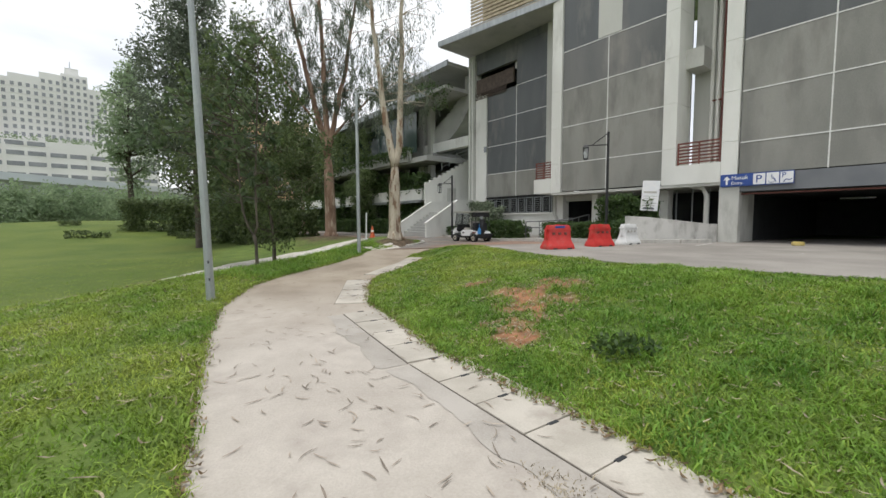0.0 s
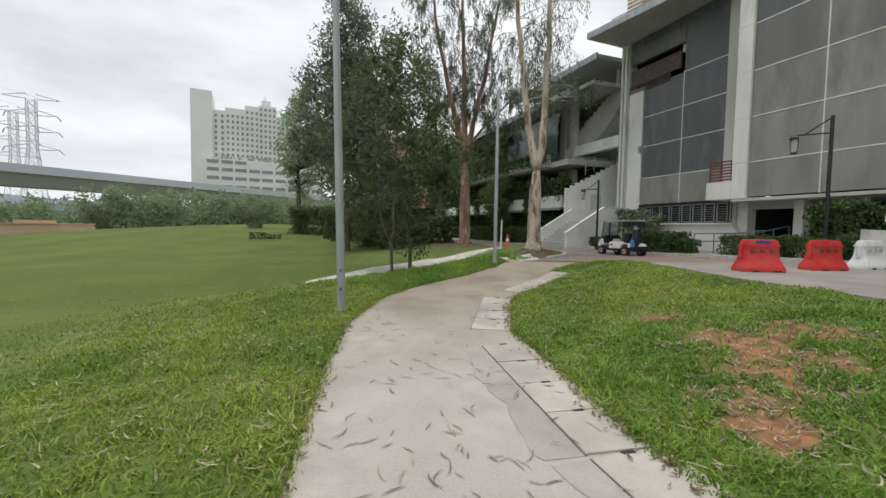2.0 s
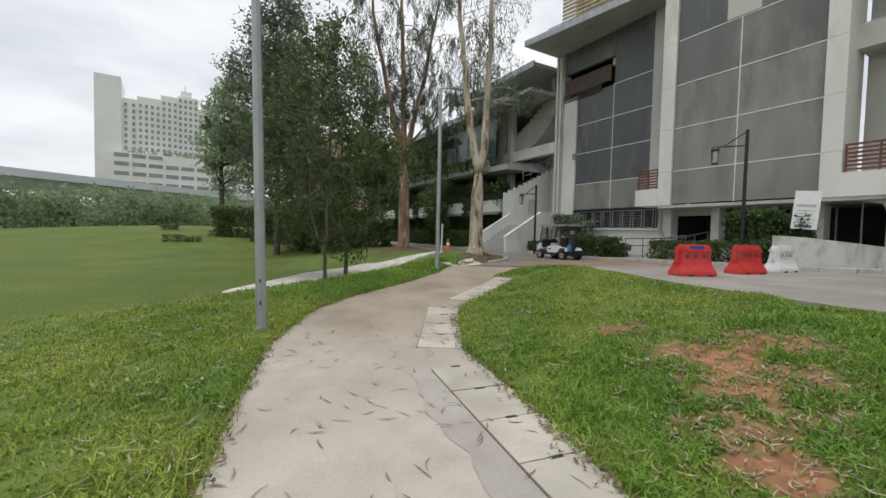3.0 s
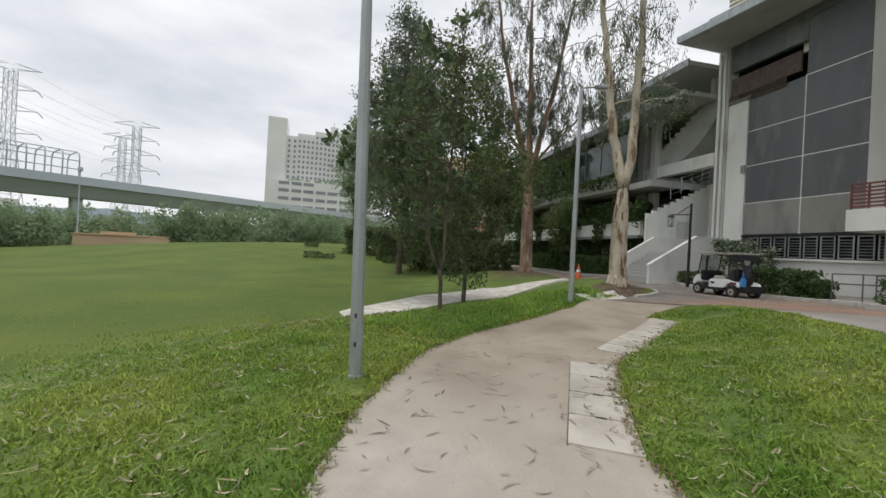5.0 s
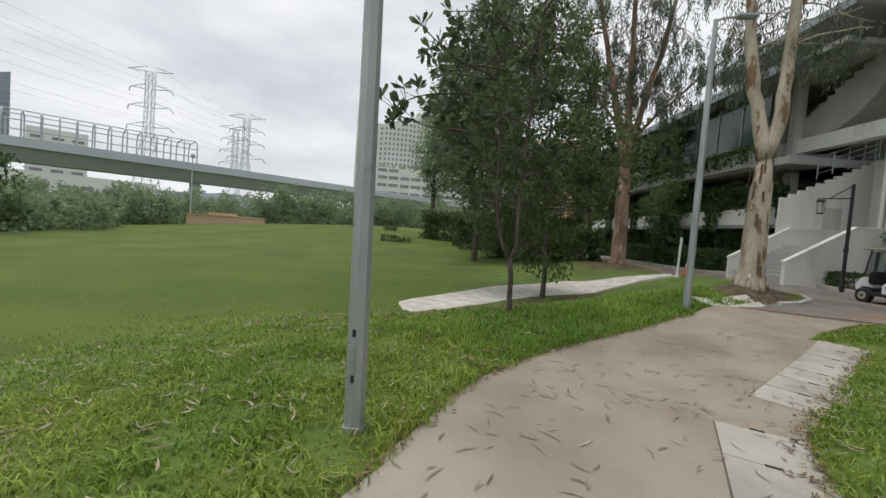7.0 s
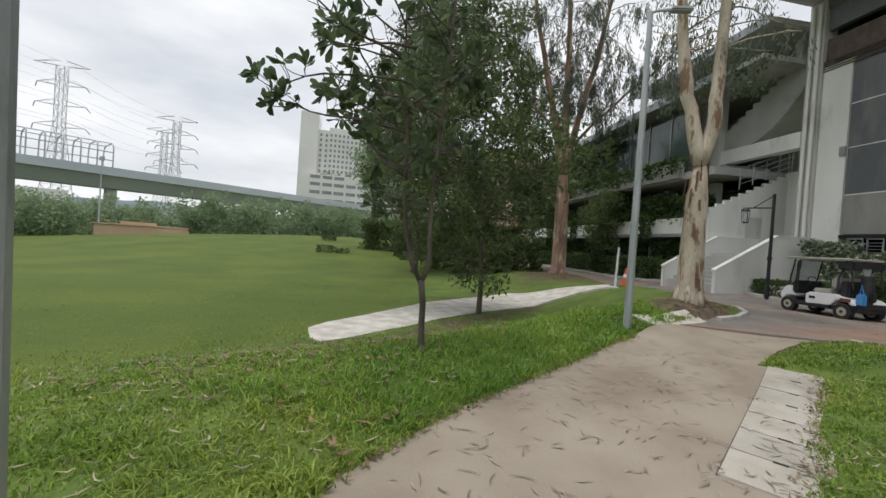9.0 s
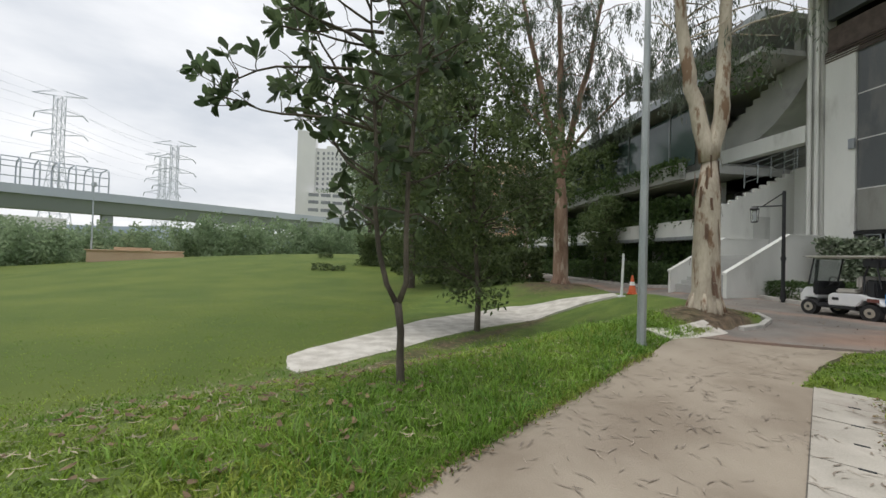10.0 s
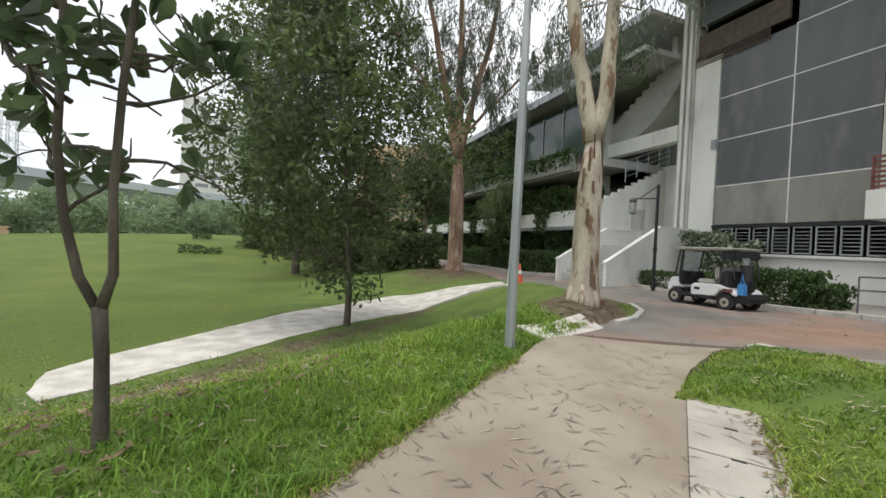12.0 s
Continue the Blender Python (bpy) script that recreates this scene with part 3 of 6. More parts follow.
kerb_run("kerb_bed", [(2.45, 17.1), (2.42, 16.1), (2.0, 15.1), (1.55, 14.62)], lambda x, y: path_z(min(y, 17)), -0.12, 0.035, M["kerb"], "weathered concrete kerb round a mulch bed")
kerb_run("kerb_mound", [(1.9, 12.15), (2.5, 12.9), (2.95, 13.35), (3.35, 13.5), (3.75, 13.0), (4.1, 12.2), (4.55, 10.2)], lambda x, y: min(road_z(x, y), ground_z(x, y) + 0.02), -0.13, 0.035, M["kerb"], "weathered concrete kerb at the tip of the mound")
kerb_run("kerb_road", [(road_right(y), y) for y in (46, 40, 35, 30, 27, 24, 21, 18.5, 16.5, 15)], road_z, 0.15, 0.14, M["kerb"], "long concrete kerb at the foot of the building")
kys = [15 + 0.5 * i for i in range(64)]
tagged(strip("pavement", kys, lambda y: road_right(y) - 0.1, lambda y: road_right(y) + 8, lambda x, y: road_z(x, y) + 0.09, M["apron"], across=16), "grey concrete pavement below the building", "pavement", kind="structure")
bm = bmesh.new()
prism(bm, [(-0.25, 13.1), (0.2, 12.85), (0.62, 13.2), (1.3, 14.2), (0.9, 14.35), (0.3, 13.6)], lambda x, y: 0.1, lambda x, y: max(ground_z(x, y), 0.3) + 0.03)
tagged(part("paving_slab", bm, M["white_path"]), "broken whitish concrete slab beside the mulch bed", "paving slab")

# ---- the building, in its own frame: u along the facade, n outward ----
O = Vector((8.08, 25.85, 0))
U = Vector((0.5082, -0.8613, 0))
NRM = Vector((-0.8613, -0.5082, 0))
# local axes of building things: x = u, y = -n (inward), z = up
BM = Matrix(((U.x, -NRM.x, 0, O.x), (U.y, -NRM.y, 0, O.y), (0, 0, 1, 0), (0, 0, 0, 1)))


def bp(u, n, z=0.0):
    return O + U * u + NRM * n + Vector((0, 0, z))


block = thing("car_park_building", "grey panelled multi-storey car park building with white pilasters", "building", BM, kind="")


def bpart(name, x0, x1, y0, y1, z0, z1, mat, label="", parent=None, bevel=0.0):
    return part(name, boxed(x0, x1, y0, y1, z0, z1, bevel), M[mat], parent or block, label)


def panel_wall(us, zs, y, mats, skip=()):
    """Cladding panels with proud pale joints, on the plane y."""
    for i, (a, b) in enumerate(zip(us, us[1:])):
        for j, (c, d) in enumerate(zip(zs, zs[1:])):
            if (i, j) not in skip:
                bpart("cladding_panel", a + 0.022, b - 0.022, y, y + 0.12, c + 0.022, d - 0.022, mats[j])
    top, low = zs[-1], zs[0]
    for j, z in enumerate(zs[1:-1], 1):
        a = us[1] if (0, j) in skip else us[0]
        bpart("joint_strip", a, us[-1], y - 0.012, y + 0.10, z - 0.022, z + 0.022, "joint")
    for u in us[1:-1]:
        t = min([zs[j] for (i, j) in skip if i == 0] + [top])
        bpart("joint_strip", u - 0.022, u + 0.022, y - 0.016, y + 0.10, low, t + 0.03, "joint")


# left bay: dark screens over an open louvred level
ZL = [3.25, 4.91, 6.88, 8.72, 10.62, 13.6]
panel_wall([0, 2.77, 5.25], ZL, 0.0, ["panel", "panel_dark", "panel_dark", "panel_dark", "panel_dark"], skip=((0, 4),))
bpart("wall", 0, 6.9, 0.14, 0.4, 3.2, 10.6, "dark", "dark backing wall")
bpart("column", -1.15, -0.02, -0.06, 0.6, 0.2, 10.7, "wall_white", "off-white end column")
bpart("column", -1.85, -1.17, -0.16, 0.6, 0.2, 15.0, "wall_grey", "grey corner pier")
for x in (-1.32, -1.62):
    part("downpipe", tubed([(x, -0.26, 0.4), (x, -0.26, 13.5)], 0.075, 10), M["wall_white"], block, "white downpipe")
bpart("wall", -0.02, 0.0, 3.2, 5.0, 3.2, 14.0, "dark")
# pier takes the grey mix instead of white, so its shade is coloured in
bpart("column", 5.27, 6.05, -0.05, 0.6, 3.2, 13.9, "wall_grey", "pier coloured grey for shade")
bpart("vent_box", -0.2, 0.02, -0.16, -0.07, 6.55, 6.95, "grey_metal", "small grey vent box")
# open loggia at the top of the left bay
bpart("floor_slab", -1.0, 2.77, 0.1, 5, 10.45, 10.62, "wall_grey")
bpart("fascia", -1.1, 2.5, -0.02, 0.1, 10.95, 11.9, "brown_board", "brown boarded balcony front")
for i in range(5):
    bpart("slat", -1.6, 1.9, -0.09, -0.05, 10.45 + i * 0.1, 10.5 + i * 0.1, "brown_board", "brown timber slat")
bpart("column", 2.35, 2.62, 0.3, 0.6, 11.9, 12.4, "wall_white", "pale post")
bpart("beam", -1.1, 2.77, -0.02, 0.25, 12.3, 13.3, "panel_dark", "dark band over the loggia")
# loggia walls and ceiling are near-black, so the recess shade is in their colour
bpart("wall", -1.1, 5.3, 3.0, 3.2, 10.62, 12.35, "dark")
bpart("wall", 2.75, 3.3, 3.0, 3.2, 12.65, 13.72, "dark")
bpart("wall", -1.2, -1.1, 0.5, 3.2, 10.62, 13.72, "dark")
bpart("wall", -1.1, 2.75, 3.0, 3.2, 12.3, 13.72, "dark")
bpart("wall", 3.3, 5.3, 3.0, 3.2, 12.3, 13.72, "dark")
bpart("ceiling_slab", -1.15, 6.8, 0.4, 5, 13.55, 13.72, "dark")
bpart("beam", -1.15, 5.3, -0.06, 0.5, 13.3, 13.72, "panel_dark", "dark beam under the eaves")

# room behind the louvres, its shade painted in with near-black walls and ceiling
bpart("wall", -0.02, 6.9, 2.6, 2.8, 0.3, 3.3, "dark", "back wall coloured dark for shade")
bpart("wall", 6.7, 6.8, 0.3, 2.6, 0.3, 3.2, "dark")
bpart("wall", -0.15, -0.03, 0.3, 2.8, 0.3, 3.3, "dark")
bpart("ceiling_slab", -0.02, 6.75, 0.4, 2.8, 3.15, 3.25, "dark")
# louvred car park level and the white wall below it
bpart("wall", -0.02, 6.75, -0.02, 0.3, 0.2, 1.98, "wall_white", "white plinth wall")
bpart("sill", -0.02, 6.75, -0.14, 0.32, 1.98, 2.08, "wall_white", "projecting white sill")
bpart("lintel", -0.02, 6.75, -0.10, 0.2, 3.12, 3.24, "black_metal", "dark steel lintel")
n = 9
for i in range(n):
    a = 0.3 + i * 0.68
    g = part("grille", boxed(a, a + 0.05, -0.06, -0.02, 2.12, 3.1), M["grey_metal"], block, "grey metal window grille")
    for c, d, e, f in ((a + 0.53, a + 0.58, 2.12, 3.1), (a + 0.05, a + 0.53, 3.05, 3.1), (a + 0.05, a + 0.53, 2.12, 2.17)):
        part("frame", boxed(c, d, -0.06, -0.02, e, f), M["grey_metal"], g)
    for k in range(6):
        part("bar", boxed(a + 0.05, a + 0.53, -0.05, -0.03, 2.28 + k * 0.125, 2.305 + k * 0.125), M["grey_metal"], g)
part("downpipe", tubed([(6.3, -0.5, 3.1), (6.3, -0.5, 2.0), (6.75, -0.45, 1.2)], 0.10, 10), M["wall_grey"], block, "grey bent drainpipe")

# right blocks: cladding between white pilasters, on a plane set forward
ZR = [3.2, 4.76, 6.77, 8.79, 10.85, 14.2]
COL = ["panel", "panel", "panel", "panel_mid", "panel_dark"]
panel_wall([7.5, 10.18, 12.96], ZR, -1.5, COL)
bpart("infill_panel", 9.6, 10.85, -1.53, -1.4, 10.9, 14.2, "wall_grey", "pale infill panel")
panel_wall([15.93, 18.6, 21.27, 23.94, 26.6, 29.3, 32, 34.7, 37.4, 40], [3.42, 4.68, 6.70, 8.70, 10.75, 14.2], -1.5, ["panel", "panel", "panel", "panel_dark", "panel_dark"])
for a, b in ((6.84, 7.48), (12.98, 13.57), (15.34, 15.91)):
    zs = [3.15, 4.76, 6.77, 8.79, 10.85, 14.2]
    for c, d in zip(zs, zs[1:]):
        bpart("pilaster", a, b, -1.62, -0.2, c + 0.006, d - 0.006, "wall_white", "white rendered pilaster")
for a, b in ((7.5, 12.96), (15.93, 40)):
    bpart("wall", a, b, -1.36, 1.5, 3.3, 14.2, "dark", "dark core wall")
bpart("roof_slab", 6.84, 40, -1.5, 8, 14.2, 14.6, "wall_grey")
# slot between the pilasters
bpart("wall", 13.57, 15.34, 0.2, 0.5, 3.2, 14.2, "wall_grey", "grey recessed wall")
bpart("pipe_bracket", 14.4, 15.34, -0.02, 0.06, 6.92, 6.98, "rust_rail")
bpart("hood", 13.57, 14.3, -0.9, 0.2, 8.35, 9.2, "wall_grey", "grey projecting hood")
for x, mt in ((14.35, "wall_white"), (14.6, "wall_white"), (14.78, "rust_rail")):
    part("downpipe", tubed([(x, 0.05, 3.3), (x, 0.05, 14)], 0.08 if mt != "rust_rail" else 0.05, 10), M[mt], block, "vertical drainpipe in the recess")
for a, b in ((5.65, 6.84), (13.57, 15.34)):
    bpart("ledge", a, b, -1.66, 0.1, 3.15, 3.98, "wall_white", "white ledge under a railing")
    r = bpart("railing", a + 0.04, b - 0.04, -1.55, -1.5, 4.9, 4.97, "rust_rail", "brown slatted railing")
    for k in range(6):
        bpart("rail", a + 0.04, b - 0.04, -1.54, -1.51, 4.05 + k * 0.14, 4.12 + k * 0.14, "rust_rail", parent=r)
    for x in (a + 0.05, (a + b) / 2, b - 0.1):
        bpart("post", x, x + 0.05, -1.56, -1.49, 3.98, 4.97, "rust_rail", parent=r)

# undercroft of the right block
bpart("soffit", 6.84, 15.93, -1.6, 4, 3.02, 3.15, "wall_grey", "grey soffit")
# undercroft shade is put into this wall's near-black colour
bpart("wall", 6.75, 15.4, 2.6, 2.8, 0.3, 3.05, "dark", "back wall coloured dark for shade")
bpart("wall", 9.1, 15.0, -0.05, 0.15, 0.3, 1.35, "wall_white", "low white wall")
for a, b in ((6.2, 6.84), (8.75, 9.1), (12.4, 12.8)):
    bpart("column", a, b, -0.4, 0.2, 0.3, 3.05, "wall_white", "white ground floor column")
bpart("beam", 6.84, 8.75, -0.1, 0.1, 2.7, 3.05, "wall_grey")
for i in range(8):
    bpart("grille_bar", 9.5 + i * 0.7, 9.55 + i * 0.7, 0.0, 0.05, 1.35, 3.05, "grey_metal")
bpart("column", 15.3, 16.0, -1.55, 0.5, 0.4, 3.2, "wall_grey", "grey entrance pier")
part("downpipe", tubed([(14.0, -1.2, 3.1), (14.6, -1.25, 2.95), (14.75, -1.25, 2.6), (14.75, -1.25, 1.0)], 0.10, 10), M["wall_grey"], block, "grey bent drainpipe")

# car park entrance
bpart("fascia", 15.93, 40, -1.52, -1.2, 2.72, 3.40, "band", "dark grey band over the entrance")
bpart("edge_strip", 15.93, 40, -1.3, -1.2, 2.60, 2.66, "rust_rail", "thin brown edge strip")
# near-black ceiling and walls carry the shade of the car park interior
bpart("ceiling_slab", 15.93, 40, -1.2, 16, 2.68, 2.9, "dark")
bpart("wall", 15.9, 40, 14, 14.3, 0.3, 2.9, "dark", "rear wall of the car park coloured dark for shade")
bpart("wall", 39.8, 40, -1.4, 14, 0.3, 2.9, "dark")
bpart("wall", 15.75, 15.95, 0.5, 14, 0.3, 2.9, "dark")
for a in (21.2, 26.5, 31.8, 37):
    for c in (4, 9):
        bpart("column", a, a + 0.4, c, c + 0.4, 0.5, 2.7, "panel_dark")
for i in range(3):
    bpart("strip_light", 18 + 5 * i, 19.2 + 5 * i, 6, 6.12, 2.55, 2.62, "sign_white", "unlit strip light")

# overhanging eaves over the left bay, with a slatted screen above
bm = bmesh.new()
prism(bm, [(-1.7, -3.1), (7.4, -1.55), (12, -0.9), (12, 2), (-1.9, 2)], 13.72, 14.0)
part("eave", bm, M["soffit"], block, "wide grey overhanging eaves")
bm = bmesh.new()
prism(bm, [(-1.75, -3.16), (7.4, -1.62), (7.4, -1.55), (-1.7, -3.08)], 13.74, 14.12)
part("gutter", bm, M["grey_metal"], block, "grey gutter edge")
scr = part("screen", boxed(0.4, 6.7, -0.9, -0.8, 14.0, 18.5), M["bamboo"], block, "weathered slatted timber screen")
for i in range(18):
    q = Matrix.Translation((0.4, -2.0, 14.3 + i * 0.23)) @ Matrix.Rotation(0.17, 4, "Z")
    bm = bmesh.new()
    box(bm, 0, 6.6, -0.04, 0.04, 0, 0.15, 0.01, q)
    part("slat", bm, M["bamboo"], scr)
part("handrail", tubed([(-0.2, -2.6, 14.35), (7.0, -1.45, 14.35)], 0.03), M["grey_metal"], block, "thin handrail")

# signs at the entrance
sg = thing("car_park_sign", "blue and white parking entry sign on the building", "sign", BM)
part("board", boxed(15.36, 17.72, -1.66, -1.6, 2.92, 3.42, 0.01), M["sign_blue"], sg)
for a in (16.48, 16.90, 17.32):
    part("plate", boxed(a, a + 0.38, -1.675, -1.66, 2.96, 3.38), M["sign_white"], sg, "white symbol plate")
part("panel", boxed(15.4, 16.42, -1.672, -1.66, 2.96, 3.38), M["sign_blue"], sg)


def lettering(text, size, x, y, z, mat, parent):
    cu = bpy.data.curves.new("lettering", "FONT")
    cu.body, cu.size, cu.extrude = text, size, 0.004
    ob = new("lettering_curve", cu)
    me = bpy.data.meshes.new_from_object(ob)
    bpy.data.objects.remove(ob)
    me.transform(Matrix.Translation((x, y, z)) @ Matrix.Rotation(radians(90), 4, "X"))
    me.materials.clear()
    return part_mesh("lettering", me, mat, parent)


lettering("Masuk", 0.22, 15.75, -1.68, 3.19, M["sign_white"], sg)
lettering("Entry", 0.18, 15.75, -1.68, 3.0, M["sign_white"], sg)
lettering("P", 0.42, 16.55, -1.683, 3.03, M["sign_blue"], sg)
lettering("P", 0.26, 17.36, -1.683, 3.17, M["sign_blue"], sg)
bm = bmesh.new()
for pts in ([(15.56, 3.0), (15.63, 3.0), (15.63, 3.2), (15.56, 3.2)], [(15.47, 3.2), (15.72, 3.2), (15.595, 3.35)]):
    f = [bm.verts.new((x, -1.676, z)) for x, z in pts]
    g = [bm.verts.new((x, -1.668, z)) for x, z in pts]
    bm.faces.new(f)
    bm.faces.new(g[::-1])
    for i in range(len(pts)):
        bm.faces.new((f[i], f[(i + 1) % len(pts)], g[(i + 1) % len(pts)], g[i]))
part("arrow", bm, M["sign_white"], sg)
bm = bmesh.new()
tube(bm, [(17.06 + 0.10 * math.cos(k * 0.5), -1.68, 3.10 + 0.10 * math.sin(k * 0.5)) for k in range(7, 16)], 0.012, 6)
tube(bm, [(17.06, -1.68, 3.30), (17.07, -1.68, 3.14), (17.16, -1.68, 3.14), (17.2, -1.68, 3.02)], 0.014, 6)
part("symbol", bm, M["sign_blue"], sg, "dark wheelchair symbol")
bm = bmesh.new()
tube(bm, [(17.42, -1.68, 3.0), (17.5, -1.68, 3.1), (17.6, -1.68, 3.06), (17.66, -1.68, 3.12)], 0.016, 6)
part("symbol", bm, M["sign_blue"], sg, "dark curved symbol")

# ---- open stair at the end of the left bay ----
stair = thing("outdoor_stair", "white walled concrete outdoor stair rising to a landing", "stair", BM)
for x in (-4.08, -0.89):
    bm = bmesh.new()
    side_prism(bm, [(-4.95, 0.2), (-4.95, 1.40), (-2.1, 3.02), (0.3, 3.02), (0.3, 0.2)], x - 0.09, x + 0.09)
    part("parapet", bm, M["wall_white"], stair, "white stair parapet")
    bm = bmesh.new()
    side_prism(bm, [(-4.99, 1.36), (-4.99, 1.44), (-2.1, 3.09), (0.3, 3.09), (0.3, 3.02), (-2.1, 3.02)], x - 0.12, x + 0.12)
    part("coping", bm, M["wall_white"], stair)
for k in range(9):
    part("step", boxed(-3.98, -0.99, -4.7 + k * 0.29, -4.7 + (k + 1) * 0.29 + 0.02, 0.2, 0.62 + (k + 1) * 0.175), M["concrete"], stair, "grey concrete step")
part("landing", boxed(-3.98, -0.99, -2.1, 2.5, 1.9, 2.2), M["concrete"], stair)
bm = bmesh.new()
prof = [(-2.6, 0.4), (-2.6, 4.5)]
k = 11
for i in range(k):
    y0, z0 = -2.6 + i * 0.44, 4.55 + i * 0.21
    prof += [(y0, z0), (y0 + 0.44, z0)]
prof += [(2.24, 0.4)]
side_prism(bm, prof, -4.3, -4.15)
part("stepped_wall", bm, M["wall_white"], stair, "tall white stepped side wall")
part("wall", boxed(-4.3, -1.9, 1.9, 2.1, 2.2, 6.7), M["wall_white"], stair, "white rear wall")
door = part("louvre_door", boxed(-2.75, -1.95, 1.84, 1.9, 2.2, 5.6), M["grey_metal"], stair, "tall grey louvred door")
for i in range(22):
    part("blade", boxed(-2.7, -2.0, 1.80, 1.84, 2.3 + i * 0.145, 2.38 + i * 0.145), M["grey_metal"], door)
part("wall_panel", boxed(-4.14, -4.12, -0.4, 0.5, 2.2, 4.2), M["wall_grey"], stair, "pale door in the stepped wall")
part("skirting", boxed(-4.14, -4.11, -0.4, 0.5, 2.2, 2.7), M["rust_rail"], stair)
for i in range(5):
    part("post", tubed([(-4.2, -0.9 + i * 0.75, 5.6 + i * 0.3), (-4.2, -0.9 + i * 0.75, 6.7 + i * 0.3)], 0.025), M["grey_metal"], stair, "grey railing post")
for k in range(4):
    part("handrail", tubed([(-4.2, -0.9, 5.85 + k * 0.27), (-4.2, 2.1, 7.05 + k * 0.27)], 0.018), M["grey_metal"], stair, "grey handrail")
for i in range(4):
    part("post", tubed([(-4.2 + i * 0.7, 1.9, 6.6), (-4.2 + i * 0.7, 1.9, 7.7)], 0.025), M["grey_metal"], stair)
for k in range(4):
    part("handrail", tubed([(-4.2, 1.9, 6.8 + k * 0.28), (-1.9, 1.9, 6.8 + k * 0.28)], 0.018), M["grey_metal"], stair)

# ---- open-decked wing that runs back behind the trees ----
wing = thing("terrace_wing", "long grey terraced building wing with planted decks", "building", BM)


def wpart(name, x0, x1, y0, y1, z0, z1, mat, label="", parent=None):
    return part(name, boxed(x0, x1, y0, y1, z0, z1), M[mat], parent or wing, label)


wpart("planter_wall", -40, -5.2, -2.2, -1.95, 3.25, 4.15, "wall_white", "long white planter wall")
wpart("gutter", -40, -5.2, -2.3, -2.2, 3.05, 3.25, "grey_metal", "dark gutter line")
wpart("deck", -40, -4.3, -1.95, 6, 3.1, 3.6, "concrete")
wpart("balcony_front", -36, -6.5, -2.6, -2.3, 6.4, 7.3, "concrete", "stained concrete balcony front")
wpart("deck", -40, -4.3, -2.3, 6, 6.3, 6.7, "concrete")
wpart("wall", -40, -4.3, 3.2, 3.4, 0.3, 11.2, "concrete", "grey rear wall of the decks")
for i in range(9):
    a = -38 + i * 3.9
    wpart("column", a, a + 0.45, -0.4, 0.1, 3.6, 11.2, "wall_grey", "grey deck column")
    wpart("column", a, a + 0.45, -1.2, -0.7, 0.3, 3.2, "wall_grey", "grey ground column")
for i in range(14):
    a = -36 + i * 2.1
    w = wpart("window", a + 0.06, a + 2.04, -1.62, -1.6, 7.3, 10.6, "glass_green", "greenish balcony glazing")
    wpart("mullion", a, a + 0.07, -1.68, -1.58, 7.2, 10.8, "grey_metal", parent=w)
wpart("roof_edge", -40, -4.0, -2.7, -2.4, 11.0, 11.45, "grey_metal", "grey lower roof edge")
wpart("roof", -40, -1.9, -2.4, 6, 11.15, 11.4, "soffit", "grey lower roof")
bm = bmesh.new()
prism(bm, [(-12.2, -2.1), (-1.9, -2.1), (-1.9, 6), (-9.5, 6)], 12.85, 13.1)
part("roof", bm, M["soffit"], wing, "grey upper canopy roof")
wpart("roof_edge", -12.2, -1.9, -2.2, -2.1, 12.8, 13.2, "grey_metal")
for a in (-10.5, -6.5, -3.0):
    wpart("column", a, a + 0.3, 0.5, 0.8, 11.4, 12.9, "wall_grey")
# raking stair flight and its beam above the outdoor stair
bm = bmesh.new()
# smooth sloping underside; the treads lie on top
prof = [(-7.0, 8.05), (-7.2, 8.5)]
for i in range(11):
    prof += [(-7.2 + i * 0.42, 8.75 + i * 0.25), (-6.78 + i * 0.42, 8.75 + i * 0.25)]
prof += [(-1.85, 11.3), (-1.85, 10.5), (-2.2, 9.9), (-2.8, 9.25), (-3.5, 8.65), (-4.3, 8.2), (-5.2, 8.05)]
a = [bm.verts.new((x, 0.0, z)) for x, z in prof]
b = [bm.verts.new((x, 1.9, z)) for x, z in prof]
for i in range(len(prof)):
    j = (i + 1) % len(prof)
    bm.faces.new((a[i], a[j], b[j], b[i]))
bm.faces.new(a[::-1])
bm.faces.new(b)
bmesh.ops.recalc_face_normals(bm, faces=bm.faces)
part("raking_flight", bm, M["soffit"], wing, "grey raking concrete stair flight")
wpart("beam", -9.5, -1.85, -0.2, 0.3, 7.3, 8.05, "wall_white", "heavy pale concrete beam")
wpart("column", -8.2, -7.5, -0.3, 0.4, 3.6, 11.2, "wall_grey", "grey column beside the stair")
bm = bmesh.new()
prof = [(-8.0, 6.3), (-8.0, 7.3), (-6.0, 7.3), (-4.6, 6.3)]
a = [bm.verts.new((x, -0.2, z)) for x, z in prof]
b = [bm.verts.new((x, 2.5, z)) for x, z in prof]
for i in range(4):
    j = (i + 1) % 4
    bm.faces.new((a[i], a[j], b[j], b[i]))
bm.faces.new(a[::-1])
bm.faces.new(b)
bmesh.ops.recalc_face_normals(bm, faces=bm.faces)
part("bracket", bm, M["concrete"], wing, "sloping concrete bracket")

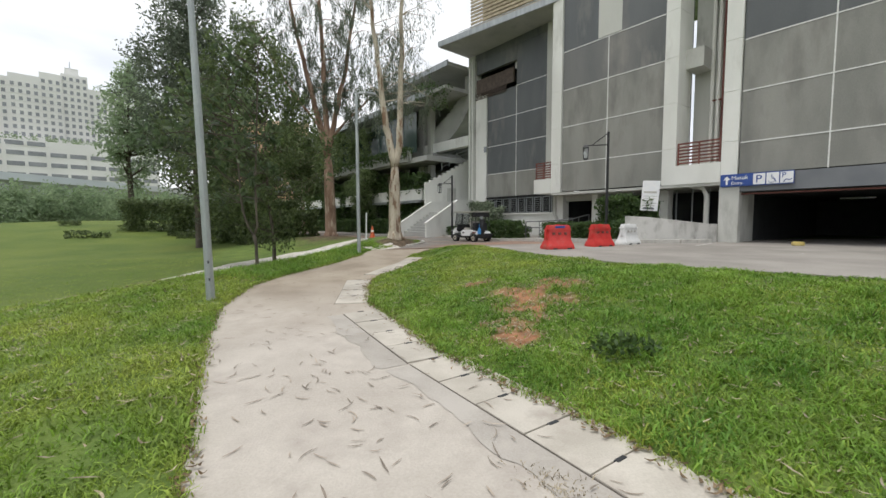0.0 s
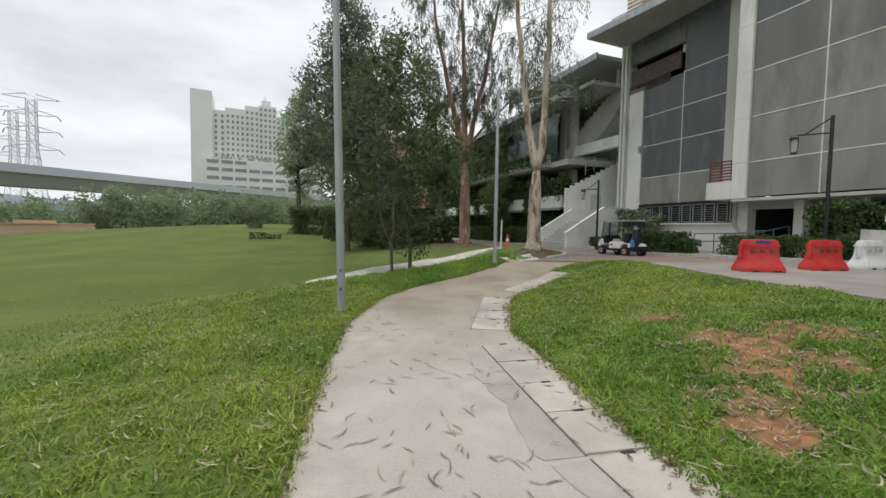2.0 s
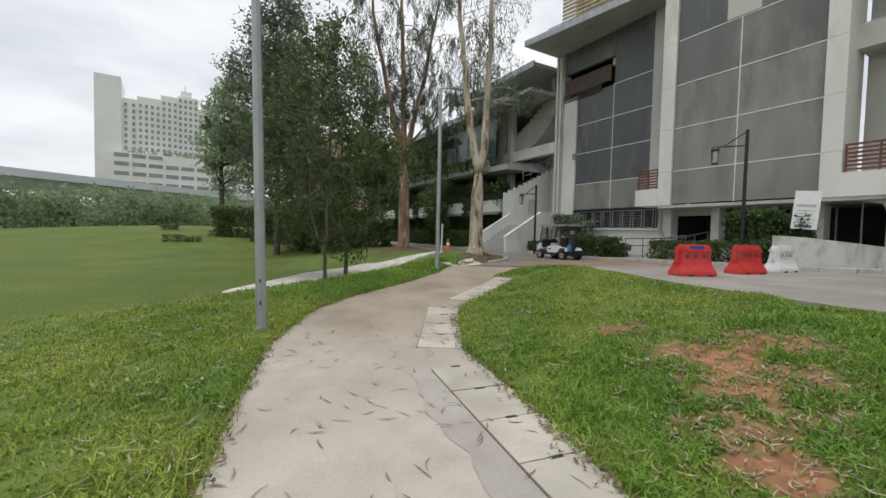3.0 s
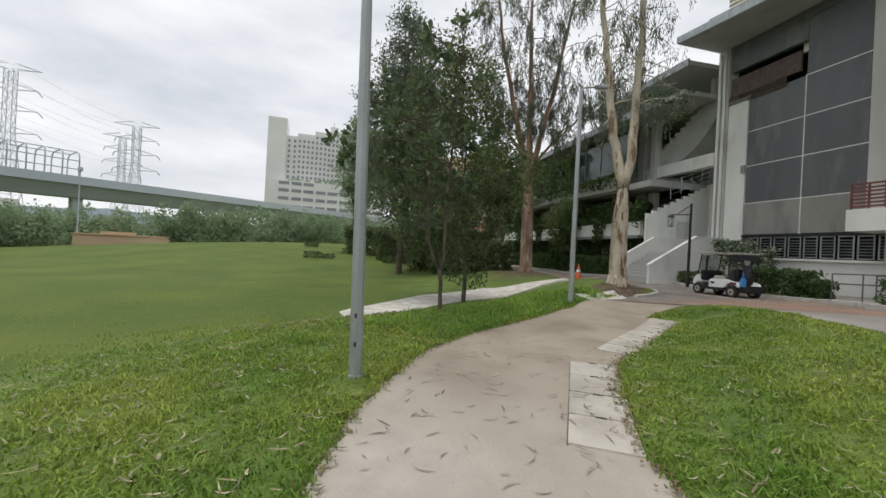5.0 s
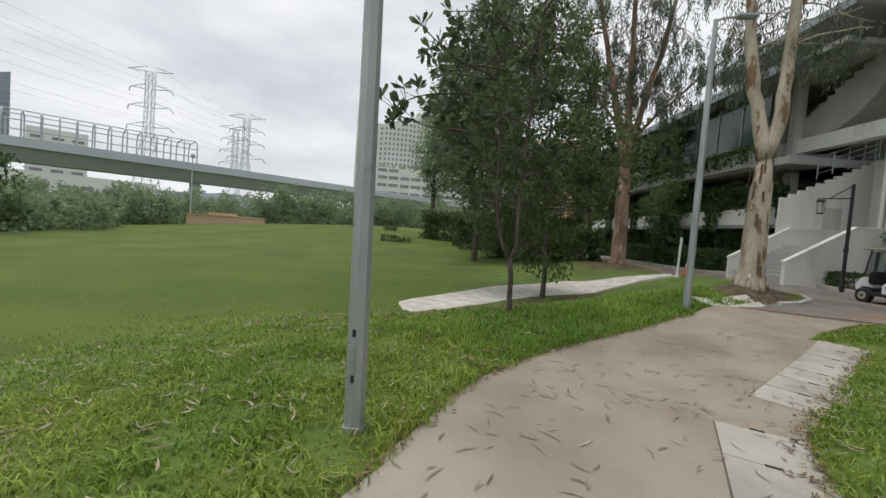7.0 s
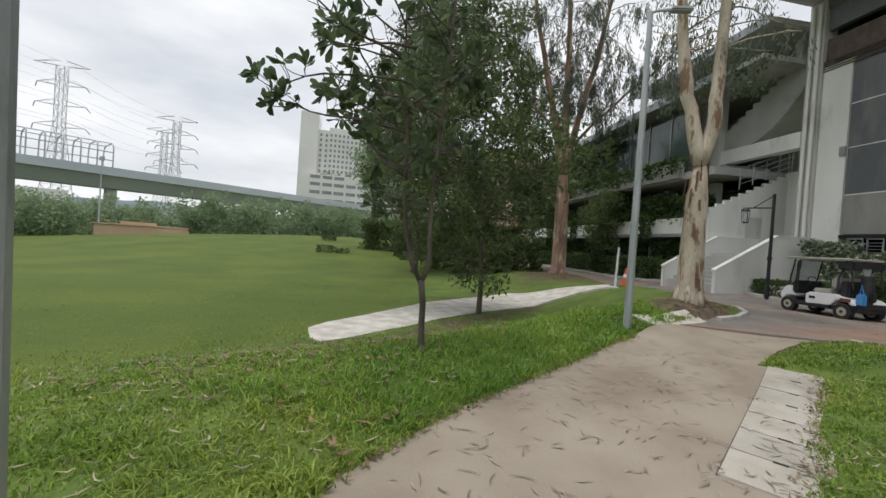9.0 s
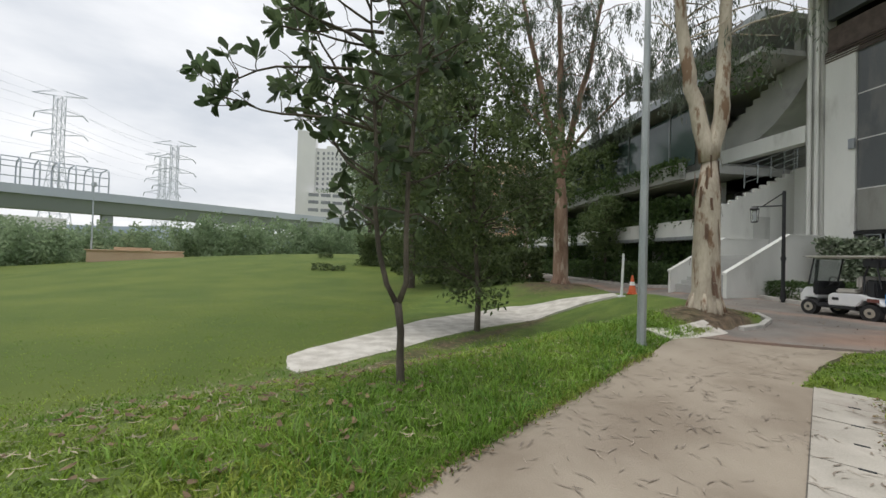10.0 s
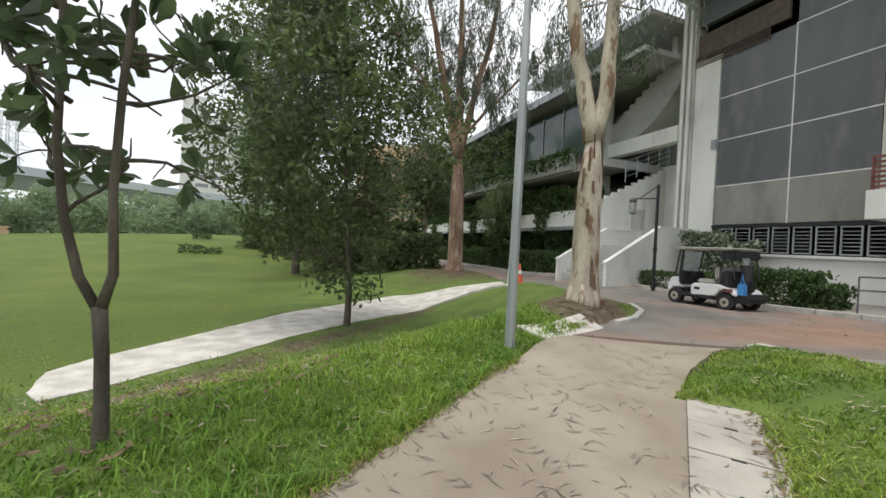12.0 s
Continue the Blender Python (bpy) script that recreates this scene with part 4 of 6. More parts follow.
# ---- leaves ----
def leaf_mesh(name, P, D, L, W, mat, parent=None, label="", fold=0.0, rng=None, wide_at=0.55):
    """Many small leaves as one mesh: P bases, D directions, L lengths, W widths (numpy arrays)."""
    rng = rng or np.random.default_rng(5)
    n = len(P)
    D = D / np.linalg.norm(D, axis=1, keepdims=True)
    R = rng.normal(size=(n, 3))
    S = np.cross(D, R)
    S /= np.linalg.norm(S, axis=1, keepdims=True) + 1e-9
    Nn = np.cross(S, D)
    L, W = np.asarray(L)[:, None], np.asarray(W)[:, None]
    mid = P + D * L * wide_at + Nn * W * fold
    tip = P + D * L - Nn * W * fold * 0.6
    if wide_at > 0.6:
        # spoon-shaped leaf with a blunt tip
        near = P + D * L * 0.3
        far = P + D * L * 0.93
        ring = [P, near + S * W * 0.22, mid + S * W * 0.5, far + S * W * 0.28, tip, far - S * W * 0.28, mid - S * W * 0.5, near - S * W * 0.22]
    else:
        ring = [P, mid + S * W * 0.5, tip, mid - S * W * 0.5]
    q = len(ring)
    V = np.stack(ring, axis=1).reshape(-1, 3)
    me = bpy.data.meshes.new(name)
    me.vertices.add(q * n)
    me.vertices.foreach_set("co", V.astype(np.float32).ravel())
    me.loops.add(q * n)
    me.loops.foreach_set("vertex_index", np.arange(q * n, dtype=np.int32))
    me.polygons.add(n)
    me.polygons.foreach_set("loop_start", np.arange(0, q * n, q, dtype=np.int32))
    me.update(calc_edges=True)
    return part_mesh(name, me, mat, parent, label)


def clumped(rng, centres, radii, per, flat=1.0):
    """Points scattered in soft balls round the centres."""
    n = len(centres)
    v = rng.normal(size=(n, per, 3))
    v /= np.linalg.norm(v, axis=2, keepdims=True)
    r = rng.random((n, per, 1)) ** 0.45
    v[:, :, 2] *= flat
    return (centres[:, None, :] + v * r * np.asarray(radii)[:, None, None]).reshape(-1, 3)


# ---- far things: woods, viaduct, towers, pylons ----
rng = np.random.default_rng(11)


def woods(name, label, count, pos, height, leaf, per, seed, mat="leaf_far_haze"):
    g = np.random.default_rng(seed)
    C, R = [], []
    for _ in range(count):
        x, y, z0 = pos(g)
        h = height(g, x, y)
        for k in range(max(2, int(h / 1.1))):
            f = (k + 0.5) / max(2, int(h / 1.1))
            C.append((x + g.normal() * 0.9, y + g.normal() * 0.9, z0 + f * h))
            R.append((0.9 + 0.8 * g.random()) * (1.25 - 0.6 * f))
    P = clumped(g, np.array(C), R, per)
    D = g.normal(size=P.shape) + np.array([0, 0, -0.3])
    n = len(P)
    return tagged(leaf_mesh(name, P, D, leaf * (0.6 + 0.8 * g.random(n)), leaf * (0.35 + 0.4 * g.random(n)), M[mat], rng=g), label, "shrubs", kind="stuff")


def polar(brg, r):
    return -r * math.sin(radians(brg)), r * math.cos(radians(brg))


def far_band(g):
    b = g.uniform(12, 92)
    x, y = polar(b, g.uniform(66, 82))
    return x, y, ground_z(x, y) - 0.3


# both bands of bushes use the leaf colour with haze painted in
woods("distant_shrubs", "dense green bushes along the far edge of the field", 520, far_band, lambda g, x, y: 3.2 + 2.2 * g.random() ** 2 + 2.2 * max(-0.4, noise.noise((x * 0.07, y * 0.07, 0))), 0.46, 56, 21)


def left_band(g):
    b = g.uniform(68, 100)
    x, y = polar(b, g.uniform(50, 64))
    return x, y, ground_z(x, y) - 0.3


woods("near_shrubs", "taller haze-pale bushes and bananas by the field", 130, left_band, lambda g, x, y: 3.5 + 4.5 * smooth(72, 90, math.degrees(math.atan2(-x, y))) * g.random(), 0.55, 60, 22, "leaf_far_haze")

# low hills beyond
bm = bmesh.new()
prev = None
for i in range(61):
    b = -20 + 2.6 * i
    x, y = polar(b, 900)
    h = 34 + 14 * noise.noise((b * 0.06, 0, 0)) + 6 * noise.noise((b * 0.3, 2, 0))
    cur = [bm.verts.new((x, y, -10)), bm.verts.new((x, y, h)), bm.verts.new((x * 1.1, y * 1.1, h * 0.8))]
    if prev:
        bm.faces.new((prev[0], cur[0], cur[1], prev[1]))
        bm.faces.new((prev[1], cur[1], cur[2], prev[2]))
    prev = cur
tagged(part("backdrop", bm, M["hill_haze"], smooth=True), "wooded hills on the horizon tinted blue for haze", "hills", kind="structure")

# viaduct on piers
VA, VB = Vector((-150, -126, 0)), Vector((-18, 309, 0))
vd = (VB - VA).normalized()
vs = Vector((vd.y, -vd.x, 0))
via = thing("viaduct", "grey concrete elevated rail viaduct beyond the field", "viaduct", Matrix(((vs.x, vd.x, 0, VA.x), (vs.y, vd.y, 0, VA.y), (0, 0, 1, 0), (0, 0, 0, 1))))
VL = (VB - VA).length


def vprism(name, prof, mat, label=""):
    bm = bmesh.new()
    a = [bm.verts.new((x, 0, z)) for x, z in prof]
    b = [bm.verts.new((x, VL, z)) for x, z in prof]
    for i in range(len(prof)):
        j = (i + 1) % len(prof)
        bm.faces.new((a[i], a[j], b[j], b[i]))
    bm.faces.new(a[::-1])
    bm.faces.new(b)
    bmesh.ops.recalc_face_normals(bm, faces=bm.faces)
    return part(name, bm, M[mat], via, label)


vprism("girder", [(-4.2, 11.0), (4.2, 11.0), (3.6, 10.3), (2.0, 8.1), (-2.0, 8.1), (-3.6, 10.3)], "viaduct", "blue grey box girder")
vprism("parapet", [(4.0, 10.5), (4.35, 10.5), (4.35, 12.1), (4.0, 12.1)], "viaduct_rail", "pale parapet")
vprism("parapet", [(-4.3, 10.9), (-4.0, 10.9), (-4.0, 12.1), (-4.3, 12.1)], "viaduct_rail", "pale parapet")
for i in range(13):
    y = 18 + i * 34
    if y < VL:
        part("pier", boxed(-1.1, 1.1, y - 0.9, y + 0.9, -3, 9.2, 0.2), M["viaduct"], via, "concrete pier")
# curved steel hoops over the deck, ending part-way along
hoop_end = (Vector((-101, 54.9, 0)) - VA).dot(vd)
for i in range(60):
    y = hoop_end - i * 2.4
    bm = bmesh.new()
    tube(bm, [(4.1, y, 11.9), (4.15, y, 15.2), (3.7, y, 16.4), (2.6, y, 16.9), (-2.6, y, 16.9), (-3.7, y, 16.4), (-4.1, y, 15.2), (-4.1, y, 11.9)], 0.13, 5)
    part("hoop", bm, M["pylon"], via, "curved steel hoop")
for x, z in ((4.15, 15.0), (2.6, 16.9), (-2.6, 16.9), (4.12, 13.4)):
    part("rail", tubed([(x, hoop_end, z), (x, hoop_end - 59 * 2.4, z)], 0.1, 5), M["pylon"], via, "long steel rail")

# white apartment tower on a banded podium
TM = Matrix.Translation((-178.0, 195.0, 0)) @ Matrix.Rotation(math.atan2(30, 41), 4, "Z")
apt = thing("apartment_tower", "white high-rise apartment tower on a banded parking podium", "tower", TM)
part("wall", boxed(0, 10.5, 0, 22, -4, 76), M["tower"], apt, "blank white end wall")
BL = [(10.5, 17.0, 2.5, 66.5), (17.0, 27, 0.5, 68), (27, 34.5, 0.5, 70.5), (34.5, 44, 2.0, 72), (44, 54, 4.0, 67), (54, 66, 6.0, 64)]
for a, b, y, h in BL:
    w = part("wall", boxed(a, b, y, 22, 20, h), M["tower"], apt, "white apartment wall")
    cols = max(2, round((b - a) / 2.6))
    z = 40.5
    while z < h - 3:
        for k in range(cols):
            c = a + (k + 0.5) * (b - a) / cols
            part("window", boxed(c - 0.62, c + 0.62, y - 0.08, y + 0.1, z, z + 1.7), M["tower_glass"], w)
            part("sill", boxed(c - 0.85, c + 0.85, y - 0.35, y - 0.02, z - 0.25, z - 0.02), M["tower"], w)
        z += 3.15
part("lift_room", boxed(36, 41, 4, 12, 72, 75.5), M["tower"], apt)
part("mast", tubed([(38, 6, 75), (38, 6, 79)], 0.2, 6), M["pylon"], apt)
pod = part("podium", boxed(6.5, 70, -7, 22, -4, 37.8), M["tower"], apt, "white parking podium")
for zb in (21.5, 26.3, 31.0, 35.3):
    for k in range(9):
        a = 8 + k * 6.9
        if zb > 35 and k > 2:
            continue
        part("opening", boxed(a, a + 5.8, -7.15, -6.9, zb, zb + 1.9), M["tower_glass"], pod, "dark parking opening")
for k in range(4):
    part("fin", boxed(14.5 + k * 13.8, 15.2 + k * 13.8, -7.6, -7, 20, 36), M["tower"], pod)
g = np.random.default_rng(3)
C = np.array([(8 + 55 * g.random(), -5 + 2 * g.random(), 38.6 + g.random()) for _ in range(60)])
P = clumped(g, C, np.full(60, 1.6), 14)
leaf_mesh("roof_plants", P, g.normal(size=P.shape), np.full(len(P), 0.9), np.full(len(P), 0.6), M["leaf_far_haze"], apt, "green planting on the podium", rng=g)

# other far buildings to the left
def far_block(label, x, y, wx, wy, h, turn, mat, floors, cat="tower"):
    t = thing("far_building", label, cat, Matrix.Translation((x, y, 0)) @ Matrix.Rotation(radians(turn), 4, "Z"), group="far buildings")
    part("wall", boxed(-wx / 2, wx / 2, -wy / 2, wy / 2, -4, h), M[mat], t)
    for k in range(floors):
        z = 3 + k * (h - 5) / floors
        for i in range(max(2, int(wx / 6))):
            a = -wx / 2 + (i + 0.2) * wx / max(2, int(wx / 6))
            part("window", boxed(a, a + wx / max(2, int(wx / 6)) * 0.6, -wy / 2 - 0.2, -wy / 2 + 0.1, z, z + (h - 5) / floors * 0.45), M["tower_glass"], t)
    return t


dk = thing("far_building", "dark glass office tower tinted blue for haze", "tower", Matrix.Translation((-398, 80, 0)) @ Matrix.Rotation(radians(80), 4, "Z"), group="far buildings")
bm = bmesh.new()
a = [bm.verts.new(p) for p in ((-14, -14, -4), (14, -14, -4), (14, 14, -4), (-14, 14, -4))]
b = [bm.verts.new(p) for p in ((-14, -14, 72), (14, -14, 83), (14, 14, 83), (-14, 14, 72))]
for i in range(4):
    bm.faces.new((a[i], a[(i + 1) % 4], b[(i + 1) % 4], b[i]))
bm.faces.new(b)
part("wall", bm, M["tower_far_haze"], dk)
for k in range(20):
    part("floor_band", boxed(-14.3, 14.3, -14.3, 14.3, 4 + k * 3.4, 4.5 + k * 3.4), M["tower_glass"], dk)
far_block("cream apartment block behind the viaduct", -262, 30, 40, 14, 44, 82, "tower", 12, "apartments")
far_block("pale apartment block behind the viaduct", -270, 82, 22, 14, 36, 76, "tower", 10, "apartments")
far_block("long white warehouse behind the bushes", -210, 60, 70, 14, 12, 76, "tower", 2, "warehouse")
far_block("orange brown apartment block behind the wing", -36, 130, 26, 14, 31, 10, "orange_wall", 8, "apartments")

# low orange wall building at the edge of the field
hut = thing("pump_house", "low orange and cream walled pump house", "hut", Matrix.Translation((-53, 35.2, ground_z(-53, 35.2) - 0.35)) @ Matrix.Rotation(radians(56), 4, "Z") @ Matrix.Diagonal((0.84, 0.84, 0.9, 1)))
part("wall", boxed(-5.4, 5.4, -0.6, 3, 0, 1.5), M["orange_wall"], hut)
part("wall", boxed(-2.6, 1.5, -0.3, 3, 1.5, 2.0), M["orange_wall"], hut)
part("coping", boxed(-5.6, 5.6, -0.8, 3.1, 1.5, 1.62), M["orange_wall"], hut)
part("pier", boxed(1.8, 5.6, -1.0, 3.1, 0, 1.2), M["orange_wall"], hut, "orange end wall")
lp = thing("lamp_post", "thin grey floodlight pole at the field edge", "lamp post", Matrix.Translation((-55.5, 31.8, ground_z(-55.5, 31.8))))
part("pole", tubed([(0, 0, -0.5), (0, 0, 9.0)], [0.10, 0.055], 8), M["pylon"], lp)
part("lamp", boxed(-0.3, 0.3, -0.15, 0.15, 8.6, 9.1, 0.05), M["pylon"], lp)


# lattice pylons with their wires
def pylon(x, y, h, turn):
    p = thing("pylon", "grey steel lattice power pylon", "pylon", Matrix.Translation((x, y, -4)) @ Matrix.Rotation(radians(turn), 4, "Z"), group="power pylons")
    h += 4
    def half(z):
        return 5.4 + (1.5 - 5.4) * min(1, z / (h * 0.62)) if z < h * 0.62 else 1.5
    bm = bmesh.new()
    levels = [h * f for f in (0, 0.14, 0.27, 0.38, 0.48, 0.56, 0.63, 0.70, 0.77, 0.84, 0.91, 0.98)]
    for sx, sy in ((1, 1), (1, -1), (-1, 1), (-1, -1)):
        tube(bm, [(sx * half(z), sy * half(z), z) for z in levels], 0.17, 4)
    part("leg_frame", bm, M["pylon"], p)
    bm = bmesh.new()
    for z0, z1 in zip(levels, levels[1:]):
        a, b = half(z0), half(z1)
        for s in (1, -1):
            tube(bm, [(-a, s * a, z0), (b, s * b, z1)], 0.09, 3)
            tube(bm, [(a, s * a, z0), (-b, s * b, z1)], 0.09, 3)
            tube(bm, [(s * a, -a, z0), (s * b, b, z1)], 0.09, 3)
            tube(bm, [(s * a, a, z0), (s * b, -b, z1)], 0.09, 3)
            tube(bm, [(-b, s * b, z1), (b, s * b, z1)], 0.09, 3)
    part("bracing", bm, M["pylon"], p)
    for f, w in ((0.62, 9.0), (0.75, 8.8), (0.87, 8.4), (0.985, 9.8)):
        bm = bmesh.new()
        z = h * f
        for s in (1, -1):
            for q in (0.8, -0.8):
                tube(bm, [(s * 1.5, q, z), (s * w, 0, z + 0.5)], 0.11, 3)
                tube(bm, [(s * 1.5, q, z + 2.4), (s * w, 0, z + 0.5)], 0.11, 3)
            if f < 0.95:
                tube(bm, [(s * w, 0, z + 0.5), (s * (w + 1.2), 1.5, z - 1.3)], 0.22, 5)
        part("cross_arm", bm, M["pylon"], p)
    return p


PY = ((-220.9, 99.8, 66.8), (-213.8, 145.0, 56.8), (-261, 169, 60))
for x, y, h in PY:
    pylon(x, y, h, 40)
wires = thing("power_lines", "thin sagging overhead power lines", "power lines")
for (x, y, h), (dx, dy), away in ((PY[0], (-5, -4), (-20, -160)), (PY[0], (5, 4), (-20, -160)), (PY[1], (-5, -4), None), (PY[1], (5, 4), None)):
    for f in (0.64, 0.77, 0.89, 0.985):
        a = Vector((x + dx, y + dy, h * f))
        c = Vector((-95 + dx, -120 + dy, 62 * f + 6)) if away else Vector((PY[0][0] + dx, PY[0][1] + dy, PY[0][2] * f))
        if not away:
            a, c = c, a
        pts = [a.lerp(c, k / 14) - Vector((0, 0, 5.0 * (1 - (2 * k / 14 - 1) ** 2) * (1.6 if away else 0.5))) for k in range(15)]
        part("wire", tubed(pts, 0.045, 3), M["pylon"], wires)

# ---- street furniture ----
def street_pole(x, y, h, arm_dir, hatch=True, lean=0.0):
    z0 = ground_z(x, y)
    p = thing("street_lamp", "grey steel lamp post standing in the grass verge", "lamp post", Matrix.Translation((x, y, z0)) @ Matrix.Rotation(radians(lean), 4, Vector((0.6, -0.8, 0))), group="lamp posts by the footpath")
    part("pole", tubed([(0, 0, -0.3), (0, 0, 0.02), (0, 0, h * 0.5), (0, 0, h)], [0.08, 0.075, 0.066, 0.048], 8), M["pole"], p)
    part("base_collar", tubed([(0, 0, -0.1), (0, 0, 0.03)], 0.085, 8), M["pole"], p)
    d = Vector(arm_dir).normalized()
    part("arm", tubed([(0, 0, h - 0.03), d * 0.12 + Vector((0, 0, h + 0.02)), d * 0.42 + Vector((0, 0, h + 0.05))], 0.028), M["pole"], p)
    q = Matrix.Rotation(math.atan2(d.y, d.x), 4, "Z")
    bm = bmesh.new()
    box(bm, 0.36, 0.75, -0.09, 0.09, h + 0.01, h + 0.09, 0.025, q)
    part("lamp_head", bm, M["grey_metal"], p, "flat grey lamp head")
    if hatch:
        bm = bmesh.new()
        box(bm, 0.05, 0.078, -0.03, 0.03, 0.42, 0.62, 0.004, Matrix.Rotation(radians(-80), 4, "Z"))
        part("hatch", bm, M["grey_metal"], p, "small service hatch")
        for zz in (0.36, 0.68):
            bm = bmesh.new()
            box(bm, 0.06, 0.08, -0.012, 0.012, zz, zz + 0.05, 0.0, Matrix.Rotation(radians(-70), 4, "Z"))
            part("sticker", bm, M["cart_black"], p, "small dark sticker")
    return p


street_pole(-2.535, 4.53, 6.15, (1, 0.4, 0), lean=1.2)
street_pole(-0.341, 12.32, 5.95, (0.9, 0.3, 0), False)


def lantern_post(x, y, top, z0):
    p = thing("lantern_post", "black lantern post with a hanging lantern", "lamp post", Matrix.Translation((x, y, z0)) @ Matrix.Rotation(math.atan2(0.52, -0.85), 4, "Z"), group="black lantern posts")
    h = top - z0
    part("pole", tubed([(0, 0, -0.2), (0, 0, h)], [0.065, 0.055], 10), M["black_metal"], p)
    part("base", tubed([(0, 0, 0), (0, 0, 0.35)], [0.1, 0.075], 10), M["black_metal"], p)
    part("collar", tubed([(0, 0, h * 0.36), (0, 0, h * 0.36 + 0.12)], 0.085, 10), M["black_metal"], p)
    part("arm", tubed([(0, 0, h - 0.55), (1.02, 0, h - 0.52)], 0.025), M["black_metal"], p)
    part("brace", tubed([(0, 0, h - 0.05), (0.66, 0, h - 0.52)], 0.02), M["black_metal"], p)
    l = part("lantern", boxed(0.80, 1.04, -0.12, 0.12, h - 0.66, h - 0.60, 0.01), M["black_metal"], p, "black framed glass lantern")
    bm = bmesh.new()
    bmesh.ops.create_cone(bm, segments=4, radius1=0.19, radius2=0.03, depth=0.12, cap_ends=True, matrix=Matrix.Translation((0.92, 0, h - 0.55)) @ Matrix.Rotation(radians(45), 4, "Z"))
    part("cap", bm, M["black_metal"], l)
    for sx in (-1, 1):
        for sy in (-1, 1):
            part("bar", tubed([(0.92 + sx * 0.115, sy * 0.115, h - 0.62), (0.92 + sx * 0.085, sy * 0.085, h - 1.12)], 0.012, 6), M["black_metal"], l)
    part("glass", tubed([(0.92, 0, h - 0.64), (0.92, 0, h - 1.08)], [0.11, 0.08], 4), M["lamp_glass"], l)
    part("base", boxed(0.83, 1.01, -0.09, 0.09, h - 1.15, h - 1.10, 0.01), M["black_metal"], l)
    return p


lantern_post(10.38, 13.42, 5.43, road_z(10.4, 13.4))
lantern_post(5.137, 23.78, 4.61, road_z(5.1, 23.8) + 0.1)


def barrier(mat, label, x, y, turn):
    t = thing("traffic_barrier", label, "barrier", Matrix.Translation((x, y, road_z(x, y) - 0.004)) @ Matrix.Rotation(radians(turn), 4, "Z"), group="water filled barriers")
    bm = bmesh.new()
    prof = ((0.0, 0.50, 0.25), (0.10, 0.50, 0.25), (0.30, 0.43, 0.16), (0.42, 0.42, 0.13), (0.75, 0.40, 0.11), (0.80, 0.38, 0.09))
    rings = []
    for z, hx, hy in prof:
        rings.append([bm.verts.new((sx * hx, sy * hy, z)) for sx, sy in ((-1, -1), (1, -1), (1, 1), (-1, 1))])
    for a, b in zip(rings, rings[1:]):
        for k in range(4):
            bm.faces.new((a[k], a[(k + 1) % 4], b[(k + 1) % 4], b[k]))
    bm.faces.new(rings[0][::-1])
    bm.faces.new(rings[-1])
    bmesh.ops.bevel(bm, geom=bm.edges[:], offset=0.02, segments=2, affect="EDGES")
    part("shell", bm, M[mat], t)
    for k in (-0.22, 0, 0.22):
        for s in (-1, 1):
            part("socket", boxed(k - 0.05, k + 0.05, s * 0.135 - 0.02, s * 0.135 + 0.02, 0.48, 0.56, 0.008), M["rust_rail" if mat == "red_plastic" else "kerb"], t, "dark moulded socket")
    for k in (-0.3, 0.22):
        for s in (-1, 1):
            part("fork_slot", boxed(k, k + 0.16, s * 0.245 - 0.012, s * 0.245 + 0.012, 0.004, 0.055), M["dark"], t, "dark fork slot")
    part("rib", boxed(-0.42, 0.42, -0.15, 0.15, 0.62, 0.68, 0.015), M[mat], t)
    for s in (-1, 1):
        part("coupling", tubed([(s * 0.43, 0, 0.35), (s * 0.43, 0, 0.66)], 0.05, 8), M[mat], t)
    part("filler_cap", tubed([(0, 0, 0.79), (0, 0, 0.82)], 0.06, 10), M[mat], t)
    return t


barrier("red_plastic", "red plastic traffic barrier on the apron", 6.28, 9.25, 8)
barrier("red_plastic", "second red plastic traffic barrier beside it", 8.35, 10.3, 18)
barrier("white_plastic", "dirty white plastic traffic barrier", 10.1, 11.3, 26)
t = thing("notice_plate", "small blue notice plate on the red barrier", "notice", Matrix.Translation((6.28, 9.25, road_z(6.28, 9.25))) @ Matrix.Rotation(radians(8), 4, "Z"))
part("plate", boxed(-0.16, 0.2, -0.125, -0.112, 0.69, 0.77), M["sign_blue"], t)

ps = thing("notice_board", "white printed notice board leaning on a post", "notice board", Matrix.Translation((12.0, 13.0, road_z(12, 13))) @ Matrix.Rotation(radians(-42), 4, "Z") @ Matrix.Rotation(radians(4), 4, "Y"))
part("board", boxed(-0.34, 0.34, -0.02, 0.02, 1.36, 2.66, 0.006), M["sign_white"], ps)
part("post", tubed([(0, 0.05, -0.1), (0, 0.05, 1.5)], 0.03), M["black_metal"], ps)
part("heading_bars", boxed(-0.26, 0.24, -0.026, -0.02, 2.12, 2.2), M["kerb"], ps, "grey unreadable heading")
for i in range(5):
    part("text_bar", boxed(-0.26, 0.26 - 0.05 * (i % 3), -0.025, -0.02, 1.98 - i * 0.1, 2.0 - i * 0.1), M["kerb"], ps)
part("picture_block", boxed(-0.24, 0.2, -0.026, -0.02, 1.42, 1.5), M["band"], ps)


def handrail(pts, label):
    t = thing("handrail", label, "handrail", group="ramp handrails")
    for dz in (0.9, 0.55):
        part("rail", tubed([p + Vector((0, 0, dz)) for p in pts], 0.025), M["rail_grey"], t)
    for a, b in zip(pts, pts[1:]):
        n = max(1, round((b - a).length / 0.9))
        for k in range(n + 1):
            p = a.lerp(b, k / n)
            part("post", tubed([p - Vector((0, 0, 0.1)), p + Vector((0, 0, 0.9))], 0.022), M["rail_grey"], t)


